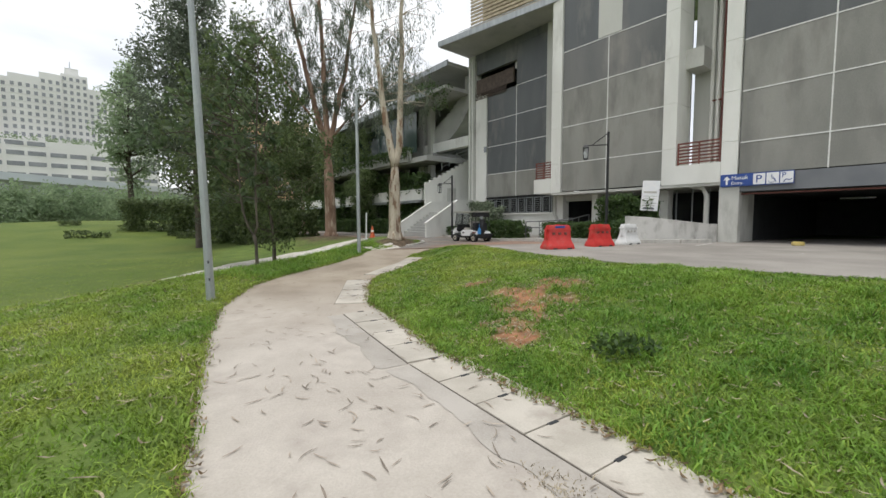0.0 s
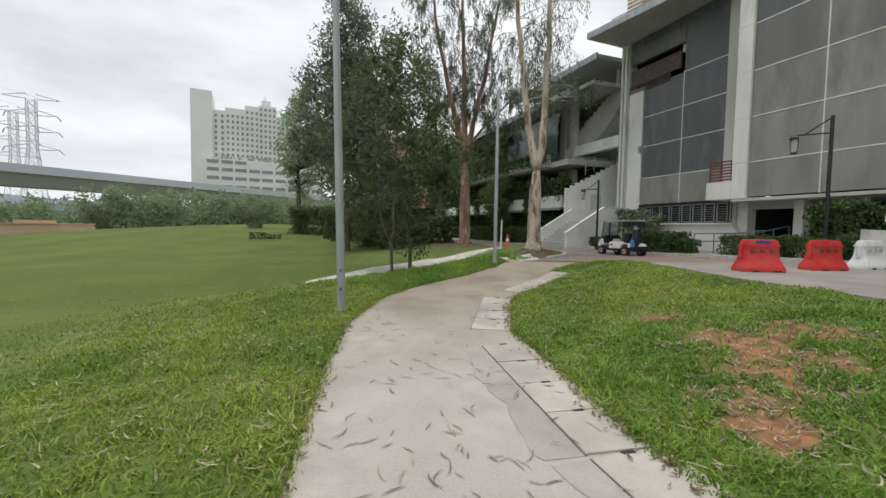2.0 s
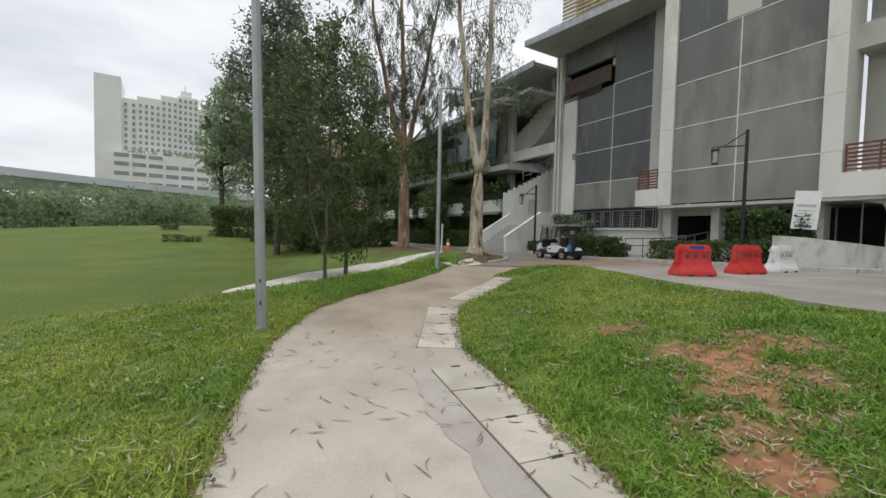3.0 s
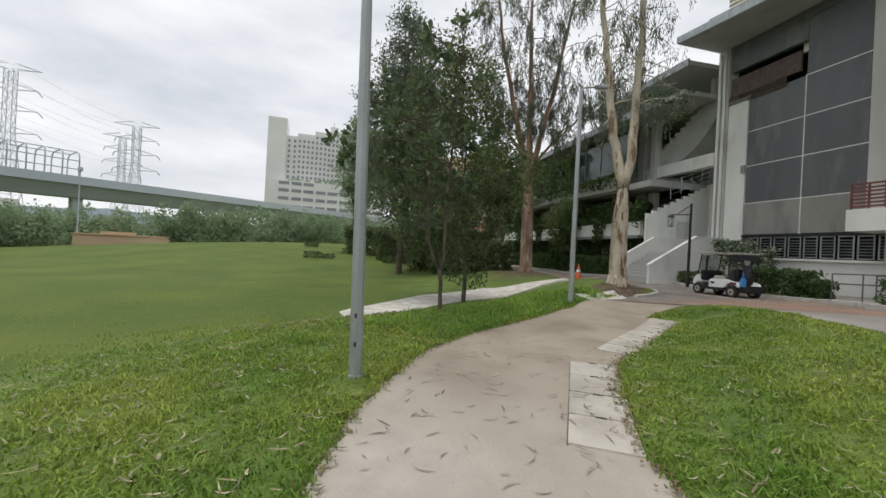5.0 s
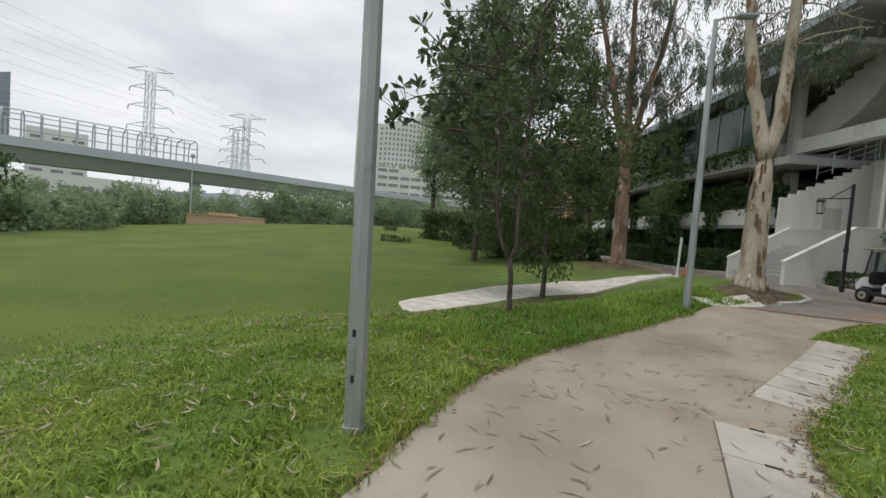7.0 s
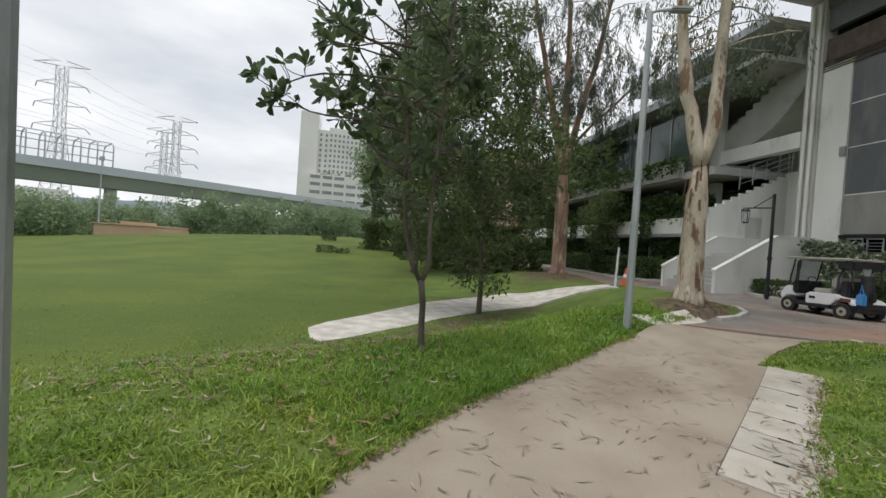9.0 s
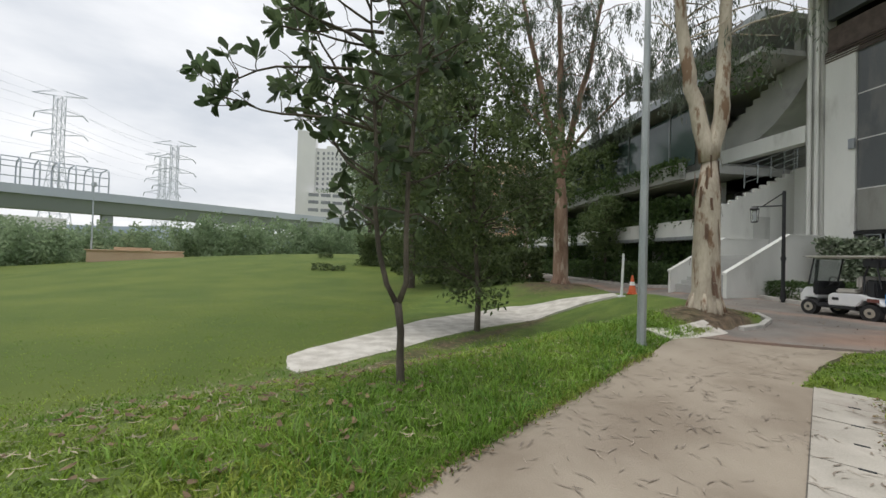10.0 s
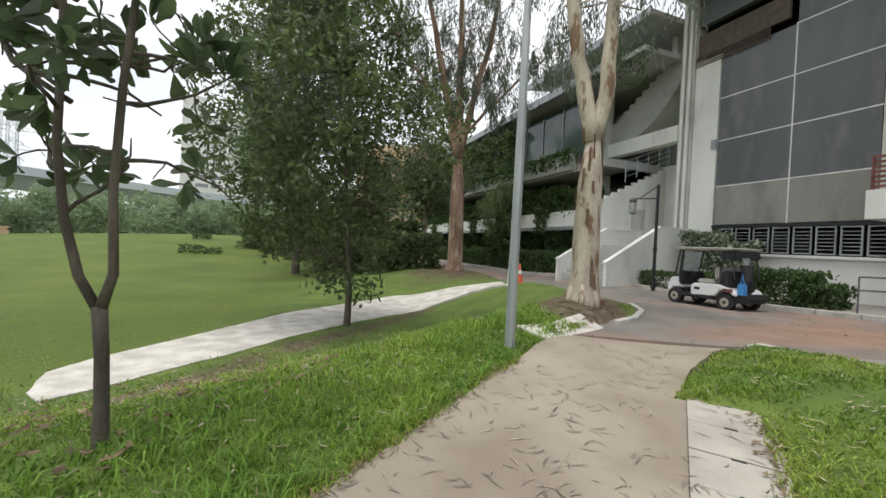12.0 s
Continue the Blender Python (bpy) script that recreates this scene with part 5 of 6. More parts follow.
handrail([bp(6.2, 3.0, 0.6), bp(8.6, 2.4, 0.68), bp(8.9, 0.9, 1.0)], "grey steel handrail beside the ramp")
handrail([bp(6.9, 2.0, 0.6), bp(8.2, 1.4, 0.8)], "short grey steel handrail beside the ramp")

# low curved concrete wall beside the entrance
bm = bmesh.new()
pts = [bp(12.9, 4.6), bp(13.6, 4.2), bp(14.5, 3.3), bp(15.1, 2.2), bp(15.3, 1.6)]
hs = [1.75, 1.7, 1.55, 1.42, 1.4]
prev = None
for p, h in zip(pts, hs):
    cur = [bm.verts.new((p.x + o * 0.1, p.y + o * 0.1, z)) for o, z in ((-1, 0.4), (-1, h), (1, h), (1, 0.4))]
    if prev:
        for k in range(4):
            bm.faces.new((prev[k], prev[(k + 1) % 4], cur[(k + 1) % 4], cur[k]))
    else:
        bm.faces.new(cur[::-1])
    prev = cur
bm.faces.new(prev)
bmesh.ops.recalc_face_normals(bm, faces=bm.faces)
tagged(part("ramp_wall", bm, M["wall_stained"]), "low stained white concrete ramp wall", "wall")
kerb_run("kerb_hedge", [tuple(bp(u, n)[:2]) for u, n in ((8.3, 4.6), (10, 4.9), (12, 5.0), (13.2, 4.7), (14.6, 3.6), (15.3, 2.4))], road_z, 0.16, 0.16, M["kerb"], "raised concrete kerb round the hedge bed")

cone = thing("traffic_cone", "orange traffic cone with a white band", "traffic cone", Matrix.Translation((-0.12, 21.0, ground_z(-0.12, 21.0))))
part("cone", tubed([(0, 0, 0.03), (0, 0, 0.68)], [0.14, 0.03], 16), M["cone_orange"], cone)
part("band", tubed([(0, 0, 0.32), (0, 0, 0.45)], [0.098, 0.077], 16), M["sign_white"], cone, "white band")
part("base", boxed(-0.18, 0.18, -0.18, 0.18, 0, 0.035, 0.01), M["cone_orange"], cone)
mk = thing("marker_post", "white plastic marker post beside the path", "marker post", Matrix.Translation((-0.48, 20.7, ground_z(-0.48, 20.7))))
part("post", tubed([(0, 0, -0.1), (0.04, 0, 1.55)], 0.045, 8), M["sign_white"], mk)
part("foot", boxed(-0.13, 0.13, -0.13, 0.13, -0.03, 0.04, 0.01), M["sign_white"], mk)

# faded bay lines and a yellow wheel stop before the car park
for ax, ay, bx, by in ((11.9, 9.9, 13.6, 11.15), (11.9, 6.11, 14.5, 6.02)):
    a, b = Vector((ax, ay, 0)), Vector((bx, by, 0))
    d = (b - a).normalized()
    sd = Vector((d.y, -d.x, 0)) * 0.06
    bm = bmesh.new()
    prism(bm, [(p.x, p.y) for p in (a - sd, a + sd, b + sd, b - sd)], lambda x, y: road_z(x, y), lambda x, y: road_z(x, y) + 0.006)
    tagged(part("bay_line", bm, M["kerb"]), "faded white painted line on the forecourt", "road marking", kind="structure")
stop = thing("wheel_stop", "worn yellow concrete wheel stop on the forecourt", "wheel stop", Matrix.Translation((15.3, 9.15, road_z(15.3, 9.15))) @ Matrix.Rotation(radians(-59), 4, "Z"))
part("block", boxed(-0.18, 0.18, -0.09, 0.09, -0.01, 0.15, 0.03), M["yellow_paint"], stop)

# ---- golf cart parked at the kerb ----
fwd = -U
left = NRM
cx, cy = 5.73, 20.3
CM = Matrix(((fwd.x, left.x, 0, cx), (fwd.y, left.y, 0, cy), (0, 0, 1, road_z(cx, cy) - 0.003), (0, 0, 0, 1)))
cart = thing("golf_cart", "white and black golf cart parked at the kerb", "golf cart", CM)
bm = bmesh.new()
side_prism(bm, [(y, z) for y, z in ((0.66, 0.50), (0.72, 0.66), (0.92, 0.84), (1.08, 0.78), (1.2, 0.58), (1.2, 0.38), (1.08, 0.36), (0.98, 0.5), (0.8, 0.52))], -0.46, 0.46)
bmesh.ops.bevel(bm, geom=bm.edges[:], offset=0.03, segments=2, affect="EDGES")
bmesh.ops.transform(bm, matrix=Matrix(((0, 1, 0, 0), (1, 0, 0, 0), (0, 0, 1, 0), (0, 0, 0, 1))), verts=bm.verts)
bmesh.ops.recalc_face_normals(bm, faces=bm.faces)
part("front_cowl", bm, M["cart_white"], cart, "white front cowl")
bm = bmesh.new()
side_prism(bm, [(y, z) for y, z in ((0.28, 0.34), (0.28, 0.62), (0.18, 0.70), (-0.55, 0.72), (-1.0, 0.60), (-1.12, 0.46), (-1.02, 0.42), (-0.85, 0.56), (-0.62, 0.56), (-0.46, 0.36))], -0.58, 0.58)
bmesh.ops.bevel(bm, geom=bm.edges[:], offset=0.025, segments=2, affect="EDGES")
bmesh.ops.transform(bm, matrix=Matrix(((0, 1, 0, 0), (1, 0, 0, 0), (0, 0, 1, 0), (0, 0, 0, 1))), verts=bm.verts)
bmesh.ops.recalc_face_normals(bm, faces=bm.faces)
part("rear_body", bm, M["cart_white"], cart, "white rear body")
part("chassis", boxed(-1.25, 1.1, -0.5, 0.5, 0.24, 0.38, 0.03), M["cart_black"], cart, "black chassis and floor")
part("running_board", boxed(-0.45, 0.75, 0.5, 0.6, 0.26, 0.34, 0.02), M["cart_black"], cart)
part("dash", boxed(0.62, 0.78, -0.52, 0.52, 0.6, 1.02, 0.05), M["cart_black"], cart, "black dashboard")
part("seat", boxed(-0.42, 0.12, -0.54, 0.54, 0.70, 0.84, 0.05), M["cart_seat"], cart, "grey beige bench seat")
part("backrest", boxed(-0.52, -0.40, -0.54, 0.54, 0.86, 1.22, 0.05), M["cart_seat"], cart, "grey beige backrest")
bm = bmesh.new()
tube(bm, [(0.35 + 0.06 * math.sin(k * 0.5236), 0.25 + 0.17 * math.cos(k * 0.5236), 1.02 + 0.15 * math.sin(k * 0.5236)) for k in range(13)], 0.014, 6)
tube(bm, [(0.35, 0.25, 1.02), (0.65, 0.25, 0.8)], 0.02, 6)
part("steering_wheel", bm, M["cart_black"], cart)
rf = part("roof", boxed(-0.95, 0.95, -0.60, 0.60, 1.72, 1.79, 0.03), M["cart_roof"], cart, "pale flat roof")
part("roof_lip", boxed(-1.0, 0.99, -0.62, 0.62, 1.755, 1.775, 0.008), M["cart_roof"], rf)
for s in (-0.52, 0.52):
    part("front_strut", tubed([(0.88, s, 0.88), (0.72, s, 1.72)], 0.022, 8), M["cart_black"], cart)
    part("rear_strut", tubed([(-0.62, s, 0.72), (-0.60, s, 1.2), (-0.78, s, 1.72)], 0.024, 8), M["cart_black"], cart)
    part("brace", tubed([(-1.0, s, 0.9), (-0.86, s, 1.72)], 0.02, 8), M["cart_black"], cart)
    part("headlight", boxed(1.12, 1.22, s * 0.72 - 0.1, s * 0.72 + 0.1, 0.62, 0.72, 0.02), M["lamp_glass"], cart, "clear headlight")
    part("tail_light", boxed(-1.0, -0.72, s * 1.13 - 0.012, s * 1.13 + 0.012, 0.52, 0.62, 0.008), M["rust_rail"], cart, "dark red tail light")
    part("fender_vent", boxed(-0.02, 0.16, s * 1.12 - 0.012, s * 1.12 + 0.012, 0.5, 0.58, 0.008), M["cart_black"], cart)
bm = bmesh.new()
vs = [bm.verts.new(p) for p in ((0.87, -0.5, 0.92), (0.87, 0.5, 0.92), (0.74, 0.5, 1.68), (0.74, -0.5, 1.68))]
bm.faces.new(vs)
bmesh.ops.solidify(bm, geom=bm.faces[:], thickness=0.006)
part("windscreen", bm, M["screen_glass"], cart, "tinted windscreen")
part("seat_base", boxed(-0.4, 0.2, -0.5, 0.5, 0.36, 0.72, 0.03), M["cart_black"], cart, "black seat base")
part("rear_panel", boxed(-0.86, -0.62, -0.5, 0.5, 0.62, 1.12, 0.04), M["cart_black"], cart, "black rear panel")
part("bag_well", boxed(-1.3, -0.9, -0.5, 0.5, 0.36, 0.5, 0.02), M["cart_black"], cart, "black bag rack")
part("rear_canopy", boxed(-1.0, -0.55, -0.55, 0.55, 1.46, 1.70, 0.04), M["cart_black"], cart, "dark rear canopy flap")
part("bag_strap_frame", tubed([(-0.9, -0.45, 1.05), (-0.9, 0.45, 1.05)], 0.02, 8), M["cart_black"], cart)
for px in (0.80, -0.80):
    for s in (-0.52, 0.52):
        w = part("wheel", tubed([(px, s - 0.09, 0.23), (px, s + 0.09, 0.23)], 0.23, 24), M["tyre"], cart, "black tyre")
        part("rim", tubed([(px, s - 0.096, 0.23), (px, s + 0.096, 0.23)], 0.13, 16), M["cart_rim"], w, "silver beige wheel rim")
        part("hub", tubed([(px, s - 0.11, 0.23), (px, s + 0.11, 0.23)], 0.045, 10), M["cart_black"], w)
bag = thing("golf_bag", "dark golf bag with clubs on the cart rack", "golf bag", CM @ Matrix.Translation((-1.12, 0.2, 0.49)))
part("bag", tubed([(0, 0, 0), (0.0, 0, 0.5), (0.02, 0, 0.82)], [0.13, 0.14, 0.15], 14), M["cart_black"], bag)
part("pocket", boxed(-0.18, -0.1, -0.1, 0.1, 0.08, 0.4, 0.03), M["cart_black"], bag)
for i in range(5):
    part("club", tubed([(0.02, -0.06 + i * 0.03, 0.75), (0.02 + 0.02 * i, -0.08 + i * 0.04, 1.02)], 0.012, 6), M["grey_metal"], bag)
bag2 = thing("cooler_bag", "bright blue bag hung behind the cart", "bag", CM @ Matrix.Translation((-1.18, 0.47, 0.44)))
part("body", boxed(-0.12, 0.12, -0.06, 0.06, 0.0, 0.36, 0.04), M["blue"], bag2)
part("strap", tubed([(-0.05, 0.0, 0.34), (0, 0.02, 0.62), (0.05, 0.0, 0.34)], 0.014, 6), M["blue"], bag2)

# ---- trees ----
def limb(bm, a, d, length, r0, r1, bend, g, sides=8, seg=7, up=0.0):
    """A tapered, wandering limb; returns its points."""
    pts, p, d = [Vector(a)], Vector(a), Vector(d).normalized()
    for i in range(seg):
        d = (d + Vector(g.normal(size=3)) * bend + Vector((0, 0, up))).normalized()
        p = p + d * (length / seg)
        pts.append(p.copy())
    tube(bm, pts, [r0 + (r1 - r0) * i / seg for i in range(seg + 1)], sides)
    return pts


def big_leaf_tree():
    """Young forked tree with rosettes of large leaves."""
    g = np.random.default_rng(101)
    x, y = -3.0, 8.84
    z0 = ground_z(x, y)
    t = thing("rosette_tree", "young forked tree with rosettes of large leaves", "tree", Matrix.Translation((x, y, z0)))
    bm = bmesh.new()
    tube(bm, [(0, 0, -0.2), (0.01, 0, 0.0), (-0.02, 0.02, 0.3), (-0.01, 0.0, 0.6), (-0.07, 0.02, 0.92)], [0.058, 0.05, 0.044, 0.042, 0.047], 10)
    tips = []
    stems = (
        [(-0.07, 0.02, 0.88), (-0.20, -0.02, 1.12), (-0.30, -0.05, 1.5), (-0.36, -0.07, 2.0), (-0.39, -0.04, 2.7), (-0.48, 0.0, 3.5), (-0.58, 0.05, 4.4), (-0.65, 0.1, 5.3)],
        [(-0.07, 0.02, 0.88), (0.03, 0.02, 1.15), (0.02, 0.0, 1.7), (0.0, 0.05, 2.4), (0.05, 0.1, 3.3), (0.1, 0.1, 4.3), (0.16, 0.12, 5.4), (0.2, 0.2, 6.4)],
    )
    for s in stems:
        tube(bm, s, [0.038, 0.032, 0.029, 0.027, 0.023, 0.018, 0.014, 0.009], 8)
        for k in range(3, len(s)):
            for j in range(5 if k > 3 else 3):
                a = Vector(s[k]).lerp(Vector(s[k - 1]), g.random())
                ang = g.uniform(0, 2 * math.pi)
                # the crown reaches further out over the field
                reach = (1.4 if math.cos(ang) < 0 else 0.9) * (1.1 - 0.45 * abs(a.z - 3.6) / 3.0)
                pts = limb(bm, a, (math.cos(ang), math.sin(ang), 0.28), reach * g.uniform(0.6, 1.15), 0.017, 0.007, 0.2, g, 5, 5, 0.03)
                tips.append((pts[-1], pts[-1] - pts[-2]))
                for q in (2, 3, 4):
                    if g.random() < 0.75:
                        e = limb(bm, pts[q], g.normal(size=3) + np.array([0, 0, 0.4]), g.uniform(0.15, 0.35), 0.008, 0.005, 0.2, g, 4, 3)
                        tips.append((e[-1], e[-1] - e[-2]))
    # long low limbs reaching out over the field
    for zz, ang, L, rise in ((2.3, 195, 1.9, 0.45), (2.9, 215, 1.9, 0.45), (3.2, 180, 2.0, 0.45), (3.6, 200, 2.1, 0.5), (4.1, 175, 1.8, 0.6), (3.0, 150, 1.9, 0.45), (3.8, 225, 1.7, 0.6)):
        a = radians(ang)
        pts = limb(bm, (-0.38, 0.02, zz), (math.cos(a), math.sin(a), rise), L, 0.022, 0.008, 0.13, g, 6, 8, 0.02)
        for q in range(3, 9):
            for _ in range(2):
                d = Vector(g.normal(size=3)) + Vector((math.cos(a) * 0.5, math.sin(a) * 0.5, 0.5))
                e = limb(bm, pts[q], d, g.uniform(0.15, 0.42), 0.008, 0.005, 0.2, g, 4, 3)
                if g.random() < 0.8:
                    tips.append((e[-1], e[-1] - e[-2]))
        tips.append((pts[-1], pts[-1] - pts[-2]))
    bmesh.ops.recalc_face_normals(bm, faces=bm.faces)
    part("trunk", bm, M["bark_dark"], t, "dark rough forked trunk and twigs", smooth=True)
    P, D = [], []
    for p, d in tips:
        if g.random() < 0.3:
            continue
        d = Vector(d).normalized()
        for k in range(9):
            a = g.normal(size=3)
            v = Vector(a).cross(d).normalized() * 1.0 + d * g.uniform(0.1, 0.9)
            P.append(tuple(p + d * g.uniform(-0.06, 0.02)))
            D.append(tuple(v))
    P, D = np.array(P), np.array(D)
    n = len(P)
    leaf_mesh("crown", P, D, g.uniform(0.16, 0.26, n), g.uniform(0.07, 0.105, n), M["leaf_big"], t, "large glossy dark green leaves", 0.14, g, 0.7)
    return t


big_leaf_tree()


def crown_tree(name, label, x, y, trunk_h, centre, radii, clumps, per, leaf, r0, seed, mat="leaf_dark", bark="bark_dark", clump_r=0.7, stems=1, sink=0.1, hollow=0.35, top_taper=0.35):
    """A broad-leaved tree: tapered trunk, limbs to the clumps, uneven leafy crown."""
    g = np.random.default_rng(seed)
    z0 = ground_z(x, y)
    t = thing(name, label, "tree", Matrix.Translation((x, y, z0 - sink)))
    bm = bmesh.new()
    c = Vector(centre)
    C = []
    while len(C) < clumps:
        v = g.normal(size=3)
        v /= np.linalg.norm(v)
        r = hollow + (1 - hollow) * g.random() ** 0.6
        k = 1 + 0.28 * noise.noise((v[0] * 1.8 + seed, v[1] * 1.8, v[2] * 1.8))
        taper = 1.0 - top_taper * max(0, v[2]) - 0.1 * max(0, -v[2])
        C.append((c.x + v[0] * r * radii[0] * k * taper, c.y + v[1] * r * radii[1] * k * taper, c.z + v[2] * r * radii[2] * k))
    spine = [Vector((0, 0, -0.2)), Vector((0.02, 0, 0.05)), Vector((0.03, 0.02, trunk_h * 0.6)), Vector((0.0, 0.0, trunk_h))]
    top = Vector((c.x * 0.5, c.y * 0.5, c.z + radii[2] * 0.75))
    for k in range(1, 6):
        spine.append(Vector((0, 0, trunk_h)).lerp(top, k / 5) + Vector((g.normal() * 0.08, g.normal() * 0.08, 0)))
    rad = [r0 * 1.2, r0, r0 * 0.85, r0 * 0.75] + [r0 * (0.75 - 0.14 * k) for k in range(1, 6)]
    tube(bm, spine, rad, 9)
    for p in C[:: max(1, len(C) // 70)]:
        p = Vector(p)
        s = max((q for q in spine[3:] if q.z < p.z + 0.2), key=lambda q: q.z, default=spine[3])
        mid = s.lerp(p, 0.5) + Vector(g.normal(size=3)) * 0.12 - Vector((0, 0, 0.05))
        tube(bm, [s, mid, p], [r0 * 0.3, r0 * 0.17, r0 * 0.05], 5)
    bmesh.ops.recalc_face_normals(bm, faces=bm.faces)
    part("trunk", bm, M[bark], t, "", True)
    P = clumped(g, np.array(C), clump_r * g.uniform(0.6, 1.2, len(C)), per)
    D = g.normal(size=P.shape) + np.array([0, 0, -0.25])
    n = len(P)
    leaf_mesh("crown", P, D, leaf * g.uniform(0.7, 1.3, n), leaf * g.uniform(0.35, 0.5, n), M[mat], t, "dense leafy crown", 0.1, g)
    return t


crown_tree("broadleaf_tree", "bushy dark green tree beside the narrow path", -4.62, 16.7, 1.6, (-0.85, 0.0, 6.4), (3.6, 3.0, 5.0), 270, 64, 0.20, 0.10, 7, clump_r=0.6, hollow=0.3, top_taper=0.55)
crown_tree("background_tree", "dark leafy tree at the near end of the bushes", -45, 9, 2, (0, 0, 5), (4, 4, 4), 110, 70, 0.4, 0.3, 16, "leaf_hedge", clump_r=1.2)
crown_tree("background_tree", "haze-tinted grey green tree across the field", -24.7, 41.5, 5, (0.6, 0, 10.5), (2.9, 2.9, 6.3), 110, 80, 0.36, 0.3, 8, "leaf_far_haze", clump_r=1.1)
crown_tree("background_tree", "leafy tree behind the footpath", -9.8, 31.0, 2, (0, 0, 4.8), (2.5, 2.5, 3.2), 100, 70, 0.26, 0.2, 9, "leaf_dark", clump_r=0.95)
crown_tree("background_tree", "slim tree with pale trunk behind the bend", -7.0, 36.0, 4, (0, 0, 7.0), (3.2, 3.2, 4.2), 120, 80, 0.26, 0.22, 10, "leaf_dark", "bark_pale", clump_r=0.95)
crown_tree("background_tree", "leafy tree at the far bend of the road", -13.0, 28.6, 4, (0, 0, 11.5), (3.7, 3.7, 9.0), 330, 80, 0.28, 0.25, 12, "leaf_euc", clump_r=1.05, hollow=0.2)


def gum_tree(label, x, y, trunk, stems, r0, bark, strands, zone, seed, leaf=0.17):
    """A eucalyptus: bare stems and strands of drooping narrow leaves."""
    g = np.random.default_rng(seed)
    z0 = ground_z(x, y)
    t = thing("eucalyptus", label, "tree", Matrix.Translation((x, y, z0)), group="eucalyptus trees")
    bm = bmesh.new()
    pts = [Vector((0, 0, -0.3)), Vector((0, 0, 0.0)), Vector((0.01, 0, 0.35))] + [Vector(p) for p in trunk]
    rr = [r0 * 1.45, r0 * 1.22, r0 * 1.05] + [r0 * (1 - 0.10 * k) for k in range(len(trunk) - 1)] + [r0 * 0.45]
    tube(bm, pts, rr, 14)
    for k in range(7):
        a = k * 0.9
        tube(bm, [(math.cos(a) * r0 * 0.9, math.sin(a) * r0 * 0.9, 0.3), (math.cos(a) * r0 * 1.2, math.sin(a) * r0 * 1.2, 0.02), (math.cos(a) * r0 * 1.5, math.sin(a) * r0 * 1.5, -0.2)], [r0 * 0.18, r0 * 0.25, r0 * 0.1], 6)
    hang = []
    tw = bmesh.new()
    for k_stem, s in enumerate(stems):
        s = [Vector(p) for p in s]
        ra = r0 * (0.66, 0.62, 0.55, 0.24, 0.24)[k_stem]
        fine = []
        for a, b in zip(s, s[1:]):
            for k in range(4):
                fine.append(a.lerp(b, k / 4) + Vector((g.normal() * 0.03, g.normal() * 0.03, 0)))
        fine.append(s[-1])
        n = len(fine)
        sb = bmesh.new()
        tube(sb, fine, [ra * (1 - 0.85 * i / n) + 0.01 for i in range(n)], 9)
        bmesh.ops.recalc_face_normals(sb, faces=sb.faces)
        part("stem", sb, M[bark], t, "", True)
        for i in range(n // 3, n):
            for _ in range(3):
                ang = g.uniform(0, 2 * math.pi)
                d = Vector((math.cos(ang) * zone[2] + zone[0], math.sin(ang) * zone[2] + zone[1], g.uniform(0.2, 0.9)))
                L = g.uniform(0.5, 1.0) * zone[3] * (0.55 + 0.5 * i / n)
                p = limb(tw, fine[i], d, L, max(0.012, ra * 0.18 * (1 - 0.6 * i / n)), 0.008, 0.16, g, 5, 6, -0.05)
                for q in p[2:]:
                    hang.append(q)
    bmesh.ops.recalc_face_normals(bm, faces=bm.faces)
    part("trunk", bm, M[bark], t, "peeling trunk", True)
    bmesh.ops.recalc_face_normals(tw, faces=tw.faces)
    tagged(part("twig_growth", tw, M[bark], t, "thin bare branchlets", True), "thin bare branchlets", kind="stuff")
    # curling strips of shed bark
    if bark == "bark_pale":
        for k in range(34):
            zz = g.uniform(0.4, 3.4)
            a = g.uniform(0, 6.28)
            r = r0 * (1.03 - 0.05 * zz)
            sp = bmesh.new()
            o = Vector((math.cos(a) * r, math.sin(a) * r, 0))
            w = Vector((-math.sin(a), math.cos(a), 0)) * g.uniform(0.012, 0.035)
            L = g.uniform(0.2, 0.6)
            rows = [(o * (1 + 0.02 + 0.22 * (i / 4) ** 2) + Vector((0, 0, zz - L * i / 4))) for i in range(5)]
            vv = [(sp.verts.new(p - w), sp.verts.new(p + w)) for p in rows]
            for (a0, a1), (b0, b1) in zip(vv, vv[1:]):
                sp.faces.new((a0, a1, b1, b0))
            bmesh.ops.solidify(sp, geom=sp.faces[:], thickness=0.008)
            part("bark_strip", sp, M["bark_brown"], t, "curling brown strip of bark")
    P, D = [], []
    pick = g.integers(0, len(hang), strands)
    for i in pick:
        p = np.array(hang[i]) + g.normal(size=3) * 0.12
        L = g.uniform(0.4, 1.3)
        m = int(9 + 14 * L)
        drift = g.normal(size=2) * 0.12
        for k in range(m):
            f = k / m
            P.append(p + np.array([drift[0] * f + g.normal() * 0.05, drift[1] * f + g.normal() * 0.05, -L * f]))
            D.append(np.array([g.normal() * 0.35, g.normal() * 0.35, -1.0]))
    P, D = np.array(P), np.array(D)
    n = len(P)
    leaf_mesh("crown", P, D, leaf * g.uniform(0.7, 1.3, n), leaf * g.uniform(0.13, 0.2, n), M["leaf_euc"], t, "drooping grey green narrow leaves", 0.05, g)
    return t


